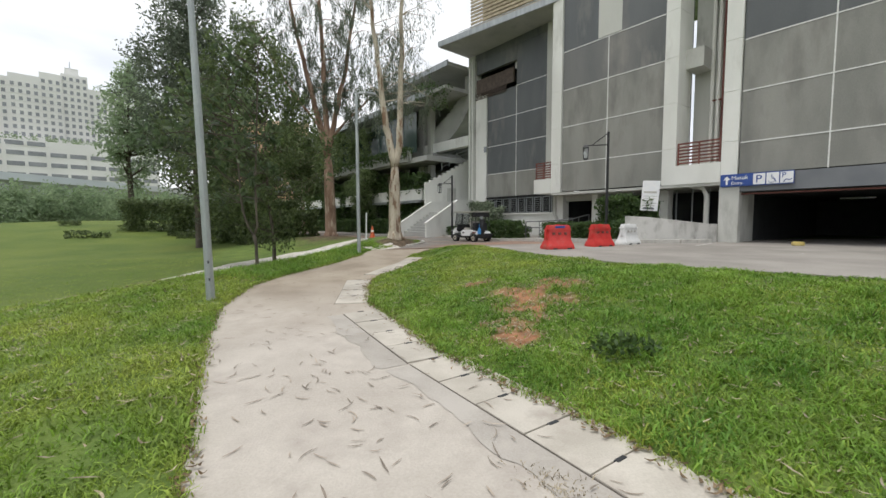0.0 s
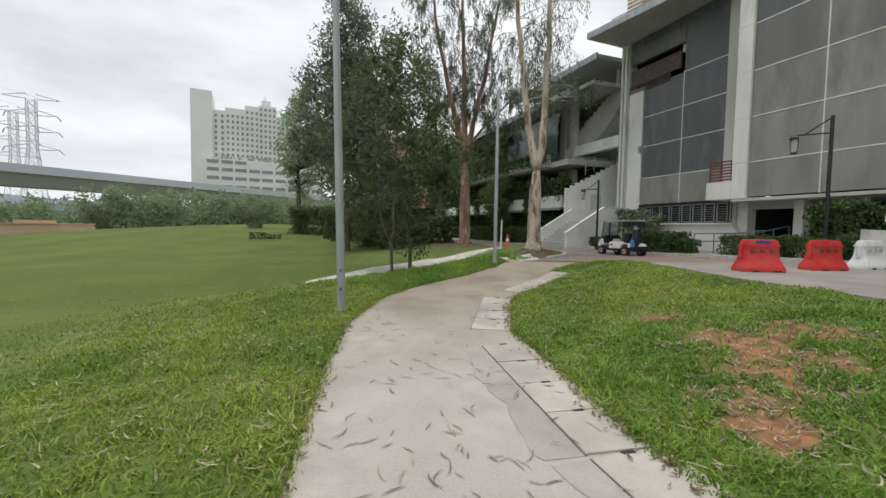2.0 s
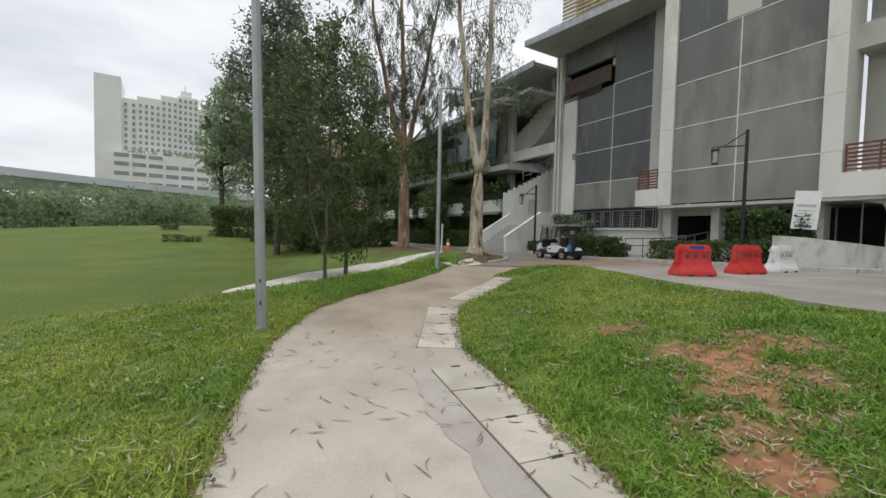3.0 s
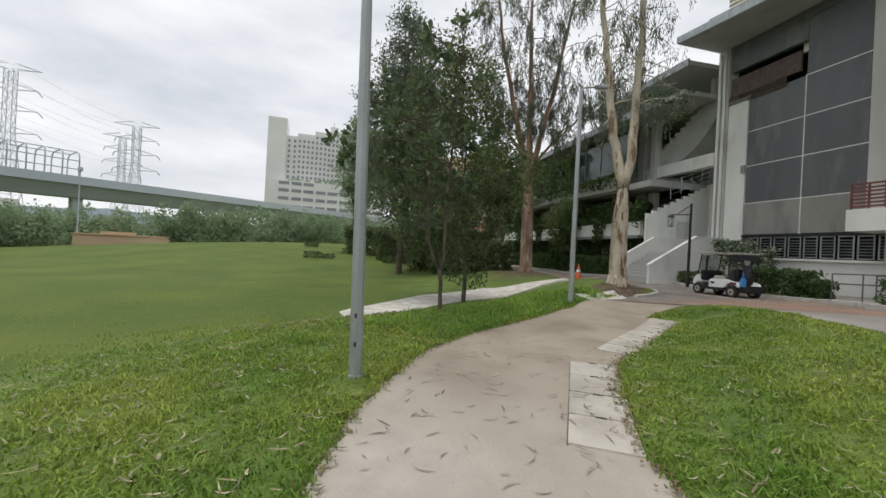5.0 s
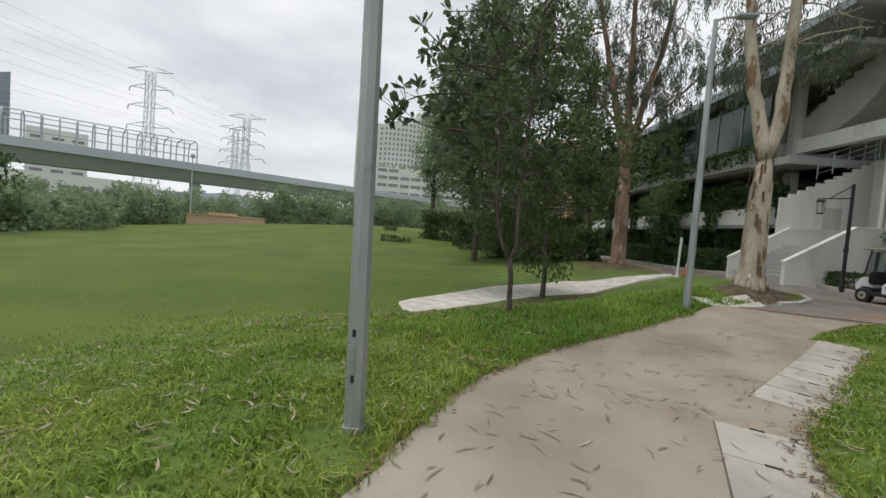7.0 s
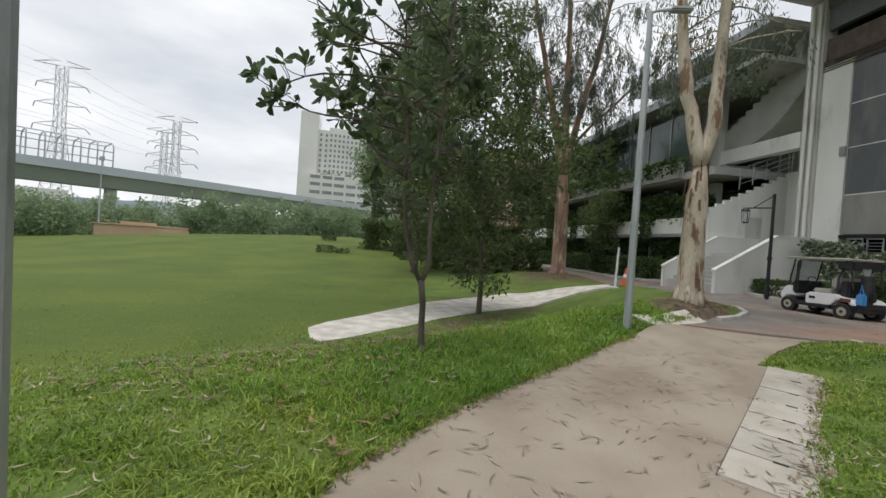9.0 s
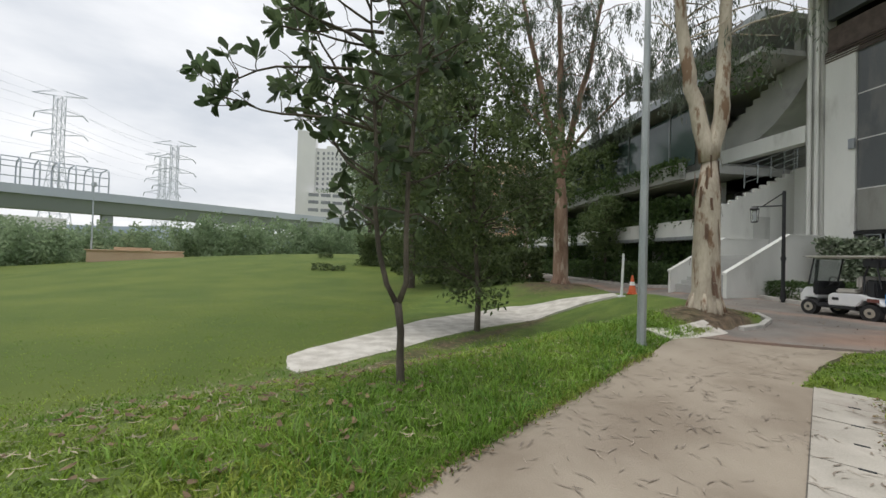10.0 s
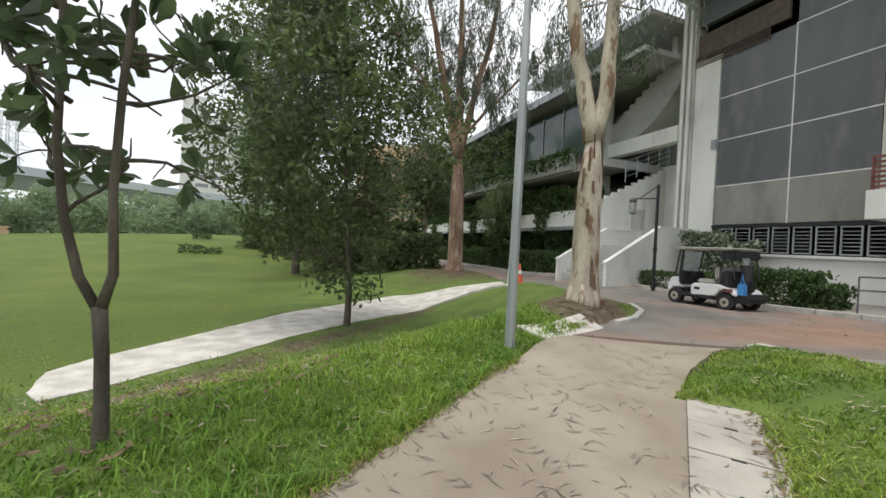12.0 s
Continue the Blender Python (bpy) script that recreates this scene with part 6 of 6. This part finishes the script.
gum_tree("pale eucalyptus with a forked peeling trunk", 1.08, 15.18, [(0.0, 0.0, 1.2), (0.02, 0.03, 2.4), (0.05, 0.05, 3.5)],
         ([(0.03, 0.04, 3.2), (-0.22, 0.1, 4.3), (-0.42, 0.2, 5.6), (-0.6, 0.3, 7.5), (-0.85, 0.4, 9.5), (-1.1, 0.5, 12), (-1.2, 0.6, 15)],
          [(0.06, 0.05, 3.3), (0.26, 0.1, 4.4), (0.33, 0.15, 6), (0.38, 0.2, 8), (0.42, 0.25, 10.5), (0.7, 0.3, 13), (0.9, 0.4, 16)]), 0.265, "bark_pale", 520, (0.35, 0.2, 1.0, 2.4), 31)
gum_tree("tall brown eucalyptus with several spreading stems", -3.5, 28.4, [(0.0, 0.0, 2), (-0.05, 0, 4.5), (-0.1, 0, 6.5)],
         ([(-0.1, 0, 6.0), (-0.7, 0.2, 8.5), (-1.5, 0.3, 12), (-2.4, 0.4, 16), (-3.0, 0.5, 20)],
          [(-0.1, 0, 6.2), (-0.2, 0.1, 9), (-0.3, 0.2, 13), (-0.5, 0.3, 17), (-0.6, 0.3, 22)],
          [(-0.08, 0, 6.4), (0.5, 0.1, 9), (1.3, 0.2, 12.5), (1.9, 0.3, 16), (2.6, 0.4, 20)],
          [(-0.1, 0, 7.0), (1.4, -0.4, 8.6), (3.0, -0.8, 10), (4.8, -1.2, 11.4)],
          [(-0.1, 0, 7.5), (-1.8, -0.5, 9.6), (-3.6, -1.0, 12.5), (-4.8, -1.2, 15)]), 0.40, "bark_brown", 1650, (0.15, 0, 1.0, 3.4), 33, 0.26)


# ---- hedges and planting ----
def shrub_bed(name, label, boxes, leaf, density, mat, seed, cat="hedge", kind=""):
    """A clipped or loose leafy mass filling boxes given in world metres: centre, half sizes, turn."""
    g = np.random.default_rng(seed)
    P = []
    for (x, y, z), (hx, hy, hz), turn in boxes:
        n = int(density * (hx * hy * 4 + (hx + hy) * hz * 4))
        v = g.uniform(-1, 1, (n, 3))
        ax = g.integers(0, 3, n)
        sgn = np.where(g.random(n) < 0.5, -1.0, 1.0)
        shell = 1 - np.abs(g.normal(size=n)) * 0.22
        v[np.arange(n), ax] = sgn * shell
        v[:, 2] = np.where((ax == 2) & (sgn < 0), -v[:, 2], v[:, 2])
        wob = np.array([1 + 0.25 * noise.noise((a * 2.2 * hx + x, b * 2.2 * hy + y, c * 2)) for a, b, c in v])
        v *= wob[:, None]
        c, s = math.cos(radians(turn)), math.sin(radians(turn))
        X, Y = v[:, 0] * hx, v[:, 1] * hy
        P.append(np.stack([x + X * c - Y * s, y + X * s + Y * c, z + v[:, 2] * hz], axis=1))
    P = np.concatenate(P)
    D = g.normal(size=P.shape) + np.array([0, 0, 0.25])
    n = len(P)
    return tagged(leaf_mesh(name, P, D, leaf * g.uniform(0.6, 1.3, n), leaf * g.uniform(0.4, 0.6, n), M[mat], None, "", 0.1, g), label, cat, kind=kind)


TU = math.degrees(math.atan2(U.y, U.x))


def bed(u, n, z, hu, hn, hz):
    p = bp(u, n, z)
    return ((p.x, p.y, p.z), (hu, hn, hz), TU)


shrub_bed("hedge", "clipped green hedge below the stair wall", [bed(0.4, 2.9, 0.75, 1.2, 0.4, 0.42), bed(2.2, 2.7, 0.8, 1.0, 0.4, 0.45)], 0.09, 900, "leaf_hedge", 41)
shrub_bed("shrub", "loose green shrub beside the golf cart", [bed(4.0, 2.4, 0.95, 1.0, 0.7, 0.55), bed(5.0, 2.3, 0.75, 0.6, 0.5, 0.4)], 0.15, 600, "leaf_hedge", 42, "shrub")
shrub_bed("shrub", "tall variegated shrub behind the golf cart", [bed(0.6, 1.2, 2.1, 0.7, 0.5, 0.7), bed(1.5, 1.1, 1.7, 0.8, 0.5, 0.7)], 0.18, 420, "leaf_pale", 43, "shrub")
shrub_bed("hedge", "green hedge along the raised kerb", [bed(9.6, 4.0, 1.0, 1.2, 0.5, 0.42), bed(11.3, 3.9, 1.0, 1.1, 0.55, 0.45), bed(12.6, 3.6, 1.05, 0.7, 0.6, 0.5)], 0.10, 850, "leaf_hedge", 44)
shrub_bed("shrub", "tall leafy shrub behind the notice board", [bed(11.6, 2.9, 1.9, 0.75, 0.6, 0.75), bed(12.5, 2.6, 1.75, 0.7, 0.6, 0.7)], 0.17, 420, "leaf_hedge", 45, "shrub")
shrub_bed("hedge", "dark green hedge along the bend of the road", [bed(-6.5 - i * 3.2, 2.6, 1.0 + 0.1 * (i % 2), 1.65, 0.5, 0.6) for i in range(9)], 0.16, 420, "leaf_hedge", 46)
shrub_bed("deck_planting", "dark planting below the deck", [bed(-7 - i * 3.4, 1.0, 2.0, 1.7, 0.8, 0.9) for i in range(9)], 0.24, 200, "leaf_hedge", 47, "planting", "stuff")
shrub_bed("deck_planting", "trailing plants over the white planter wall", [bed(-7 - i * 3.4, 1.7, 4.6 + 0.3 * (i % 2), 1.7, 0.5, 0.75) for i in range(9)] + [bed(-9.5 - i * 5.1, 2.25, 3.7, 0.5, 0.2, 0.8) for i in range(5)], 0.26, 240, "leaf_hedge", 48, "planting", "stuff")
shrub_bed("deck_planting", "plants hanging from the upper balcony", [bed(-8 - i * 3.3, 2.45, 7.1, 1.5, 0.3, 0.4) for i in range(9)], 0.24, 220, "leaf_hedge", 49, "planting", "stuff")
shrub_bed("deck_planting", "curtain of creepers over the upper balcony", [bed(-15.5 - i * 3.3, 2.3, 8.9 + 0.3 * (i % 2), 1.8, 0.35, 1.5) for i in range(7)], 0.24, 150, "leaf_light", 52, "planting", "stuff")
shrub_bed("undergrowth", "dark bushes behind the brown trunk", [((-6.6, 31, 1.1), (1.6, 1.2, 1.2), 10), ((-8.6, 29, 0.8), (1.6, 1.2, 1.0), -20), ((-11, 32, 1.2), (2.2, 1.5, 1.5), 0), ((-10.5, 35.5, 1.5), (3, 1.5, 1.8), 15), ((-15.5, 37, 1.3), (3, 1.6, 2.0), 0), ((-20.5, 40, 1.3), (3.5, 1.8, 2.2), 20)], 0.3, 150, "leaf_dark", 50, "bushes", "stuff")
for k, (x, y, r) in enumerate(((-16.5, 34.5, 0.5), (-24.0, 33.0, 0.55), (-22.6, 33.5, 0.4), (-30, 41, 0.5), (-17.8, 36, 0.45))):
    shrub_bed("field_shrub", "small low shrub on the field", [((x, y, ground_z(x, y) + r * 0.35), (r * 1.3, r, r * 0.5), 20 * k)], 0.22, 120, "leaf_dark", 60 + k, "shrub")
shrub_bed("weed_clump", "dark broad-leaved weed on the mound", [((3.15, 0.45, ground_z(3.15, 0.45) + 0.06), (0.24, 0.2, 0.08), 0)], 0.08, 900, "leaf_hedge", 66, "weed")
# weeping fig on the terrace behind the lamp post
crown_tree("weeping_tree", "weeping leafy tree in front of the terrace", *(bp(-13.5, 2.9)[:2]), 2.0, (0, 0, 4.4), (1.9, 1.9, 2.4), 90, 90, 0.2, 0.12, 14, "leaf_light", clump_r=0.6)
# leaf mass added in place of tree branches that overlap the pier
shrub_bed("deck_planting", "loose leaf mass standing in for tree branches by the corner pier", [bed(-4.0, 2.6, 11.3, 1.0, 0.4, 0.6), bed(-2.6, 2.2, 10.6, 0.7, 0.3, 0.8)], 0.2, 60, "leaf_hedge", 51, "planting", "stuff")

# ---- grass, leaf litter ----
def on_paving(x, y):
    if y < 13.3 and path_left(y) - 0.03 < x < path_right(y) + 0.03:
        return True
    if x > road_left(y) - 0.1 and (y > 13.3 or x > mound_edge(y) - 0.08):
        return True
    return 10.5 < y < 23 and x < -0.5 and on_narrow_path(x, y)


def blades(name, label, spots, high, wide, mat, seed, lean=0.5):
    """Bent grass blades of three triangles, all in one mesh."""
    g = np.random.default_rng(seed)
    P = np.array(spots)
    n = len(P)
    a = g.uniform(0, 2 * math.pi, n)
    S = np.stack([np.cos(a), np.sin(a), np.zeros(n)], axis=1)
    b = g.uniform(0, 2 * math.pi, n)
    F = np.stack([np.cos(b), np.sin(b), np.zeros(n)], axis=1)
    H = (high * g.uniform(0.45, 1.3, n))[:, None]
    H *= np.array([[max(0.45, 0.95 + 0.75 * noise.noise((x * 1.9, y * 1.9, 21)) + 0.5 * noise.noise((x * 5.5, y * 5.5, 22)))] for x, y, z in spots])
    W = (wide * g.uniform(0.6, 1.3, n))[:, None]
    K = (lean * g.uniform(0.2, 1.4, n))[:, None]
    up = np.array([[0, 0, 1.0]])
    mid = P + up * H * 0.6 + F * H * K * 0.35
    tip = P + up * H * (1.0 - 0.35 * K) + F * H * K * 1.05
    V = np.stack([P - S * W, P + S * W, mid + S * W * 0.7, mid - S * W * 0.7, tip], axis=1).reshape(-1, 3)
    base = np.arange(n, dtype=np.int32)[:, None] * 5
    idx = np.concatenate([base + np.array([[0, 1, 2, 3]]), base + np.array([[3, 2, 4]])], axis=1).ravel()
    me = bpy.data.meshes.new(name)
    me.vertices.add(5 * n)
    me.vertices.foreach_set("co", V.astype(np.float32).ravel())
    me.loops.add(7 * n)
    me.loops.foreach_set("vertex_index", idx.astype(np.int32))
    me.polygons.add(2 * n)
    st = np.arange(n, dtype=np.int32)[:, None] * 7 + np.array([[0, 4]])
    me.polygons.foreach_set("loop_start", st.ravel().astype(np.int32))
    me.update(calc_edges=True)
    return tagged(part_mesh(name, me, mat), label, "grass", kind="stuff")


def scatter(seed, count, x0, x1, y0, y1, test):
    g = np.random.default_rng(seed)
    out = []
    X, Y = g.uniform(x0, x1, count), g.uniform(y0, y1, count)
    keep = g.random(count)
    for x, y, k in zip(X.tolist(), Y.tolist(), keep.tolist()):
        if k < test(x, y) and not on_paving(x, y):
            out.append((x, y, ground_z(x, y) - 0.01))
    return out


def tuft(x, y, s):
    return 0.75 + 0.5 * noise.noise((x * 1.3, y * 1.3, s)) + 0.35 * noise.noise((x * 4.1, y * 4.1, s))


def verge_cover(x, y):
    d = (path_left(min(y, 16)) if y < 16 else 2.4) - x
    if d < 0 or mulch_at(x, y) > 0.45:
        return 0.0
    return tuft(x, y, 1.0) * (1.0 - 0.85 * smooth(2.5, 6.0, d)) * smooth(7.4, 6.6, d) * smooth(-7.5, -3.5, y)


def mound_cover(x, y):
    if x < path_right(min(y, 16)):
        return 0.0
    return tuft(x, y, 2.0) * smooth(-7.5, -3.0, y) * smooth(9.5, 7.5, x) * (0.06 + 0.94 * smooth(0.7, 0.05, bare_at(x, y)))


blades("verge_grass", "coarse green grass on the verge", scatter(71, 320000, -9.5, 2.4, -7.5, 16.5, verge_cover), 0.075, 0.0088, M["grass_blade"], 81, 1.25)
blades("mound_grass", "coarse bright green grass on the mound", scatter(72, 300000, 0.2, 9.5, -7.5, 13.6, mound_cover), 0.075, 0.0088, M["grass_blade"], 82, 1.25)
blades("lush_grass", "long lush grass beside the footpath", scatter(73, 60000, -5.0, 1.6, 6.5, 16.0, lambda x, y: 0.9 * smooth(2.6, 0.6, path_left(min(y, 16)) - x) * tuft(x, y, 3.0) if x < path_left(min(y, 16)) and mulch_at(x, y) < 0.4 else 0), 0.15, 0.0075, M["grass_lush"], 83, 1.1)
blades("edge_grass", "ragged grass along the path edges", [(path_left(y) + g0, y, ground_z(path_left(y) - 0.05, y) - 0.02) for y, g0 in zip(np.random.default_rng(4).uniform(-4, 14, 5000).tolist(), np.random.default_rng(5).normal(-0.02, 0.05, 5000).tolist())] + [(path_right(y) + g0, y, path_z(y) - 0.0) for y, g0 in zip(np.random.default_rng(6).uniform(-4, 11.3, 4500).tolist(), np.random.default_rng(7).normal(0.03, 0.05, 4500).tolist())], 0.07, 0.0055, M["grass_blade"], 84, 0.9)
blades("mound_tufts", "thick bright tufts on the near side of the mound", scatter(77, 150000, 1.0, 7.0, -4.5, 4.0, lambda x, y: mound_cover(x, y) * (0.55 + 0.9 * noise.noise((x * 2.1, y * 2.1, 12)))), 0.105, 0.0085, M["grass_lush"], 87, 1.3)
blades("verge_tufts", "thick tufts on the near verge", scatter(78, 120000, -5.5, 0.5, -4.5, 7.0, lambda x, y: verge_cover(x, y) * (0.5 + 0.9 * noise.noise((x * 2.1, y * 2.1, 14)))), 0.085, 0.008, M["grass_blade"], 88, 1.3)
gw = np.random.default_rng(8)
blades("path_weeds", "dried weeds growing beside a drain cover", [(1.78 - 0.5 * a + 0.05 * b, -1.42 + 0.85 * a + 0.06 * b, path_z(-1.4)) for a, b in zip(gw.normal(0, 0.2, 500).tolist(), gw.normal(0, 1.0, 500).tolist())], 0.05, 0.005, M["dry_leaf"], 89, 1.1)
blades("dry_grass", "dry straw among the grass", scatter(75, 16000, -7.5, 9.0, -4.0, 16.0, lambda x, y: 0.5 * max(0, tuft(x, y, 6.0) - 0.35)), 0.10, 0.006, M["dry_leaf"], 85, 1.5)


def litter(name, label, spots, length, width, mat, seed, rise=0.02):
    """Curled fallen leaves lying flat."""
    g = np.random.default_rng(seed)
    V, F = [], []
    for x, y, z in spots:
        a = g.uniform(0, 2 * math.pi)
        L, W = length * g.uniform(0.45, 1.25), width * g.uniform(0.6, 1.3)
        curl = g.uniform(-0.7, 0.7)
        lift = g.uniform(0.0, rise)
        i0 = len(V)
        for k in range(5):
            f = k / 4 - 0.5
            b = a + curl * f
            px, py = x + math.cos(b) * L * f, y + math.sin(b) * L * f
            w = W * (1 - (2 * f) ** 2) * 0.5 + 0.0012
            V += [(px - math.sin(b) * w, py + math.cos(b) * w, z + 0.004 + lift * abs(2 * f)), (px + math.sin(b) * w, py - math.cos(b) * w, z + 0.005 + lift * abs(2 * f))]
        for k in range(4):
            F.append((i0 + 2 * k, i0 + 2 * k + 1, i0 + 2 * k + 3, i0 + 2 * k + 2))
    me = bpy.data.meshes.new(name)
    me.from_pydata(V, [], F)
    return tagged(part_mesh(name, me, mat), label, "leaf litter", kind="stuff")


g = np.random.default_rng(91)
sp = []
while len(sp) < 900:
    y = g.uniform(-4, 13) if len(sp) % 3 else g.uniform(6, 13)
    a, b = path_left(y), path_right(y)
    x = a + (b - a) * g.random()
    if g.random() < 0.35 + 0.65 * max(0, noise.noise((x * 1.1, y * 1.1, 3)) + 0.3):
        sp.append((x, y, path_top(x, y) + 0.006 + (0.014 if x > b - 0.9 else 0)))
litter("fallen_leaves", "curled brown eucalyptus leaves on the path", sp, 0.16, 0.010, M["litter_dark"], 92, 0.003)
sp = [(x, y, z + 0.045) for x, y, z in scatter(93, 17000, -7.0, 8.0, -3.5, 15.5, lambda x, y: 0.75 * max(0.05, tuft(x, y, 9.0) - 0.3))]
litter("straw_leaves", "pale dry leaves lying on the grass", sp, 0.15, 0.013, M["dry_leaf"], 94)
sp = [(x, y, z + 0.03) for x, y, z in scatter(101, 9000, 1.4, 5.2, 0.4, 5.0, lambda x, y: 0.55 * smooth(-0.9, 0.4, bare_at(x, y)))]
litter("earth_litter", "pale straw and leaves on the bare earth", sp, 0.10, 0.011, M["dry_leaf"], 102)
sp = [(x, y, z + 0.03) for x, y, z in scatter(95, 9000, -8.0, 3.0, 11.5, 32, lambda x, y: 0.8 if mulch_at(x, y) > 0.35 else 0.03)]
litter("mulch_leaves", "brown leaf litter under the trees", sp, 0.16, 0.03, M["litter_brown"], 96)
sp = [(x, y, z + 0.06) for x, y, z in scatter(99, 300, -6.5, -2.3, 6.2, 11.5, lambda x, y: 0.9 if tuft(x, y, 4.0) > 0.6 else 0.15)]
litter("broad_dead_leaves", "broad brown dead leaves lying on the grass", sp, 0.14, 0.05, M["litter_brown"], 100, 0.03)
blades("field_grass", "short grass at the edge of the mown field", scatter(76, 90000, -22, -5.5, -2.0, 22.0, lambda x, y: mown_at(x, y) * (1.0 - 0.9 * smooth(8, 20, -x)) * tuft(x, y, 8.0)), 0.04, 0.006, M["grass_blade"], 86, 0.9)
sp = [(path_right(y) + dx, y, path_z(y) + 0.03) for y, dx in zip(g.uniform(-4, 11, 900).tolist(), g.normal(-0.02, 0.07, 900).tolist())]
sp += [(path_left(y) + dx, y, path_z(y) + 0.02) for y, dx in zip(g.uniform(-4, 12, 700).tolist(), g.normal(0.0, 0.05, 700).tolist())]
litter("edge_leaves", "brown leaves gathered along the path edge", sp, 0.07, 0.02, M["litter_brown"], 97)
sp = [(x, road_y, road_z(x, road_y) + 0.012) for x, road_y in zip(g.uniform(-1, 9, 500).tolist(), g.uniform(13.4, 24, 500).tolist()) if x > road_left(road_y) + 0.1 and x < road_right(road_y) - 0.2]
litter("road_leaves", "scattered dry leaves on the road", sp, 0.12, 0.02, M["litter_brown"], 98)
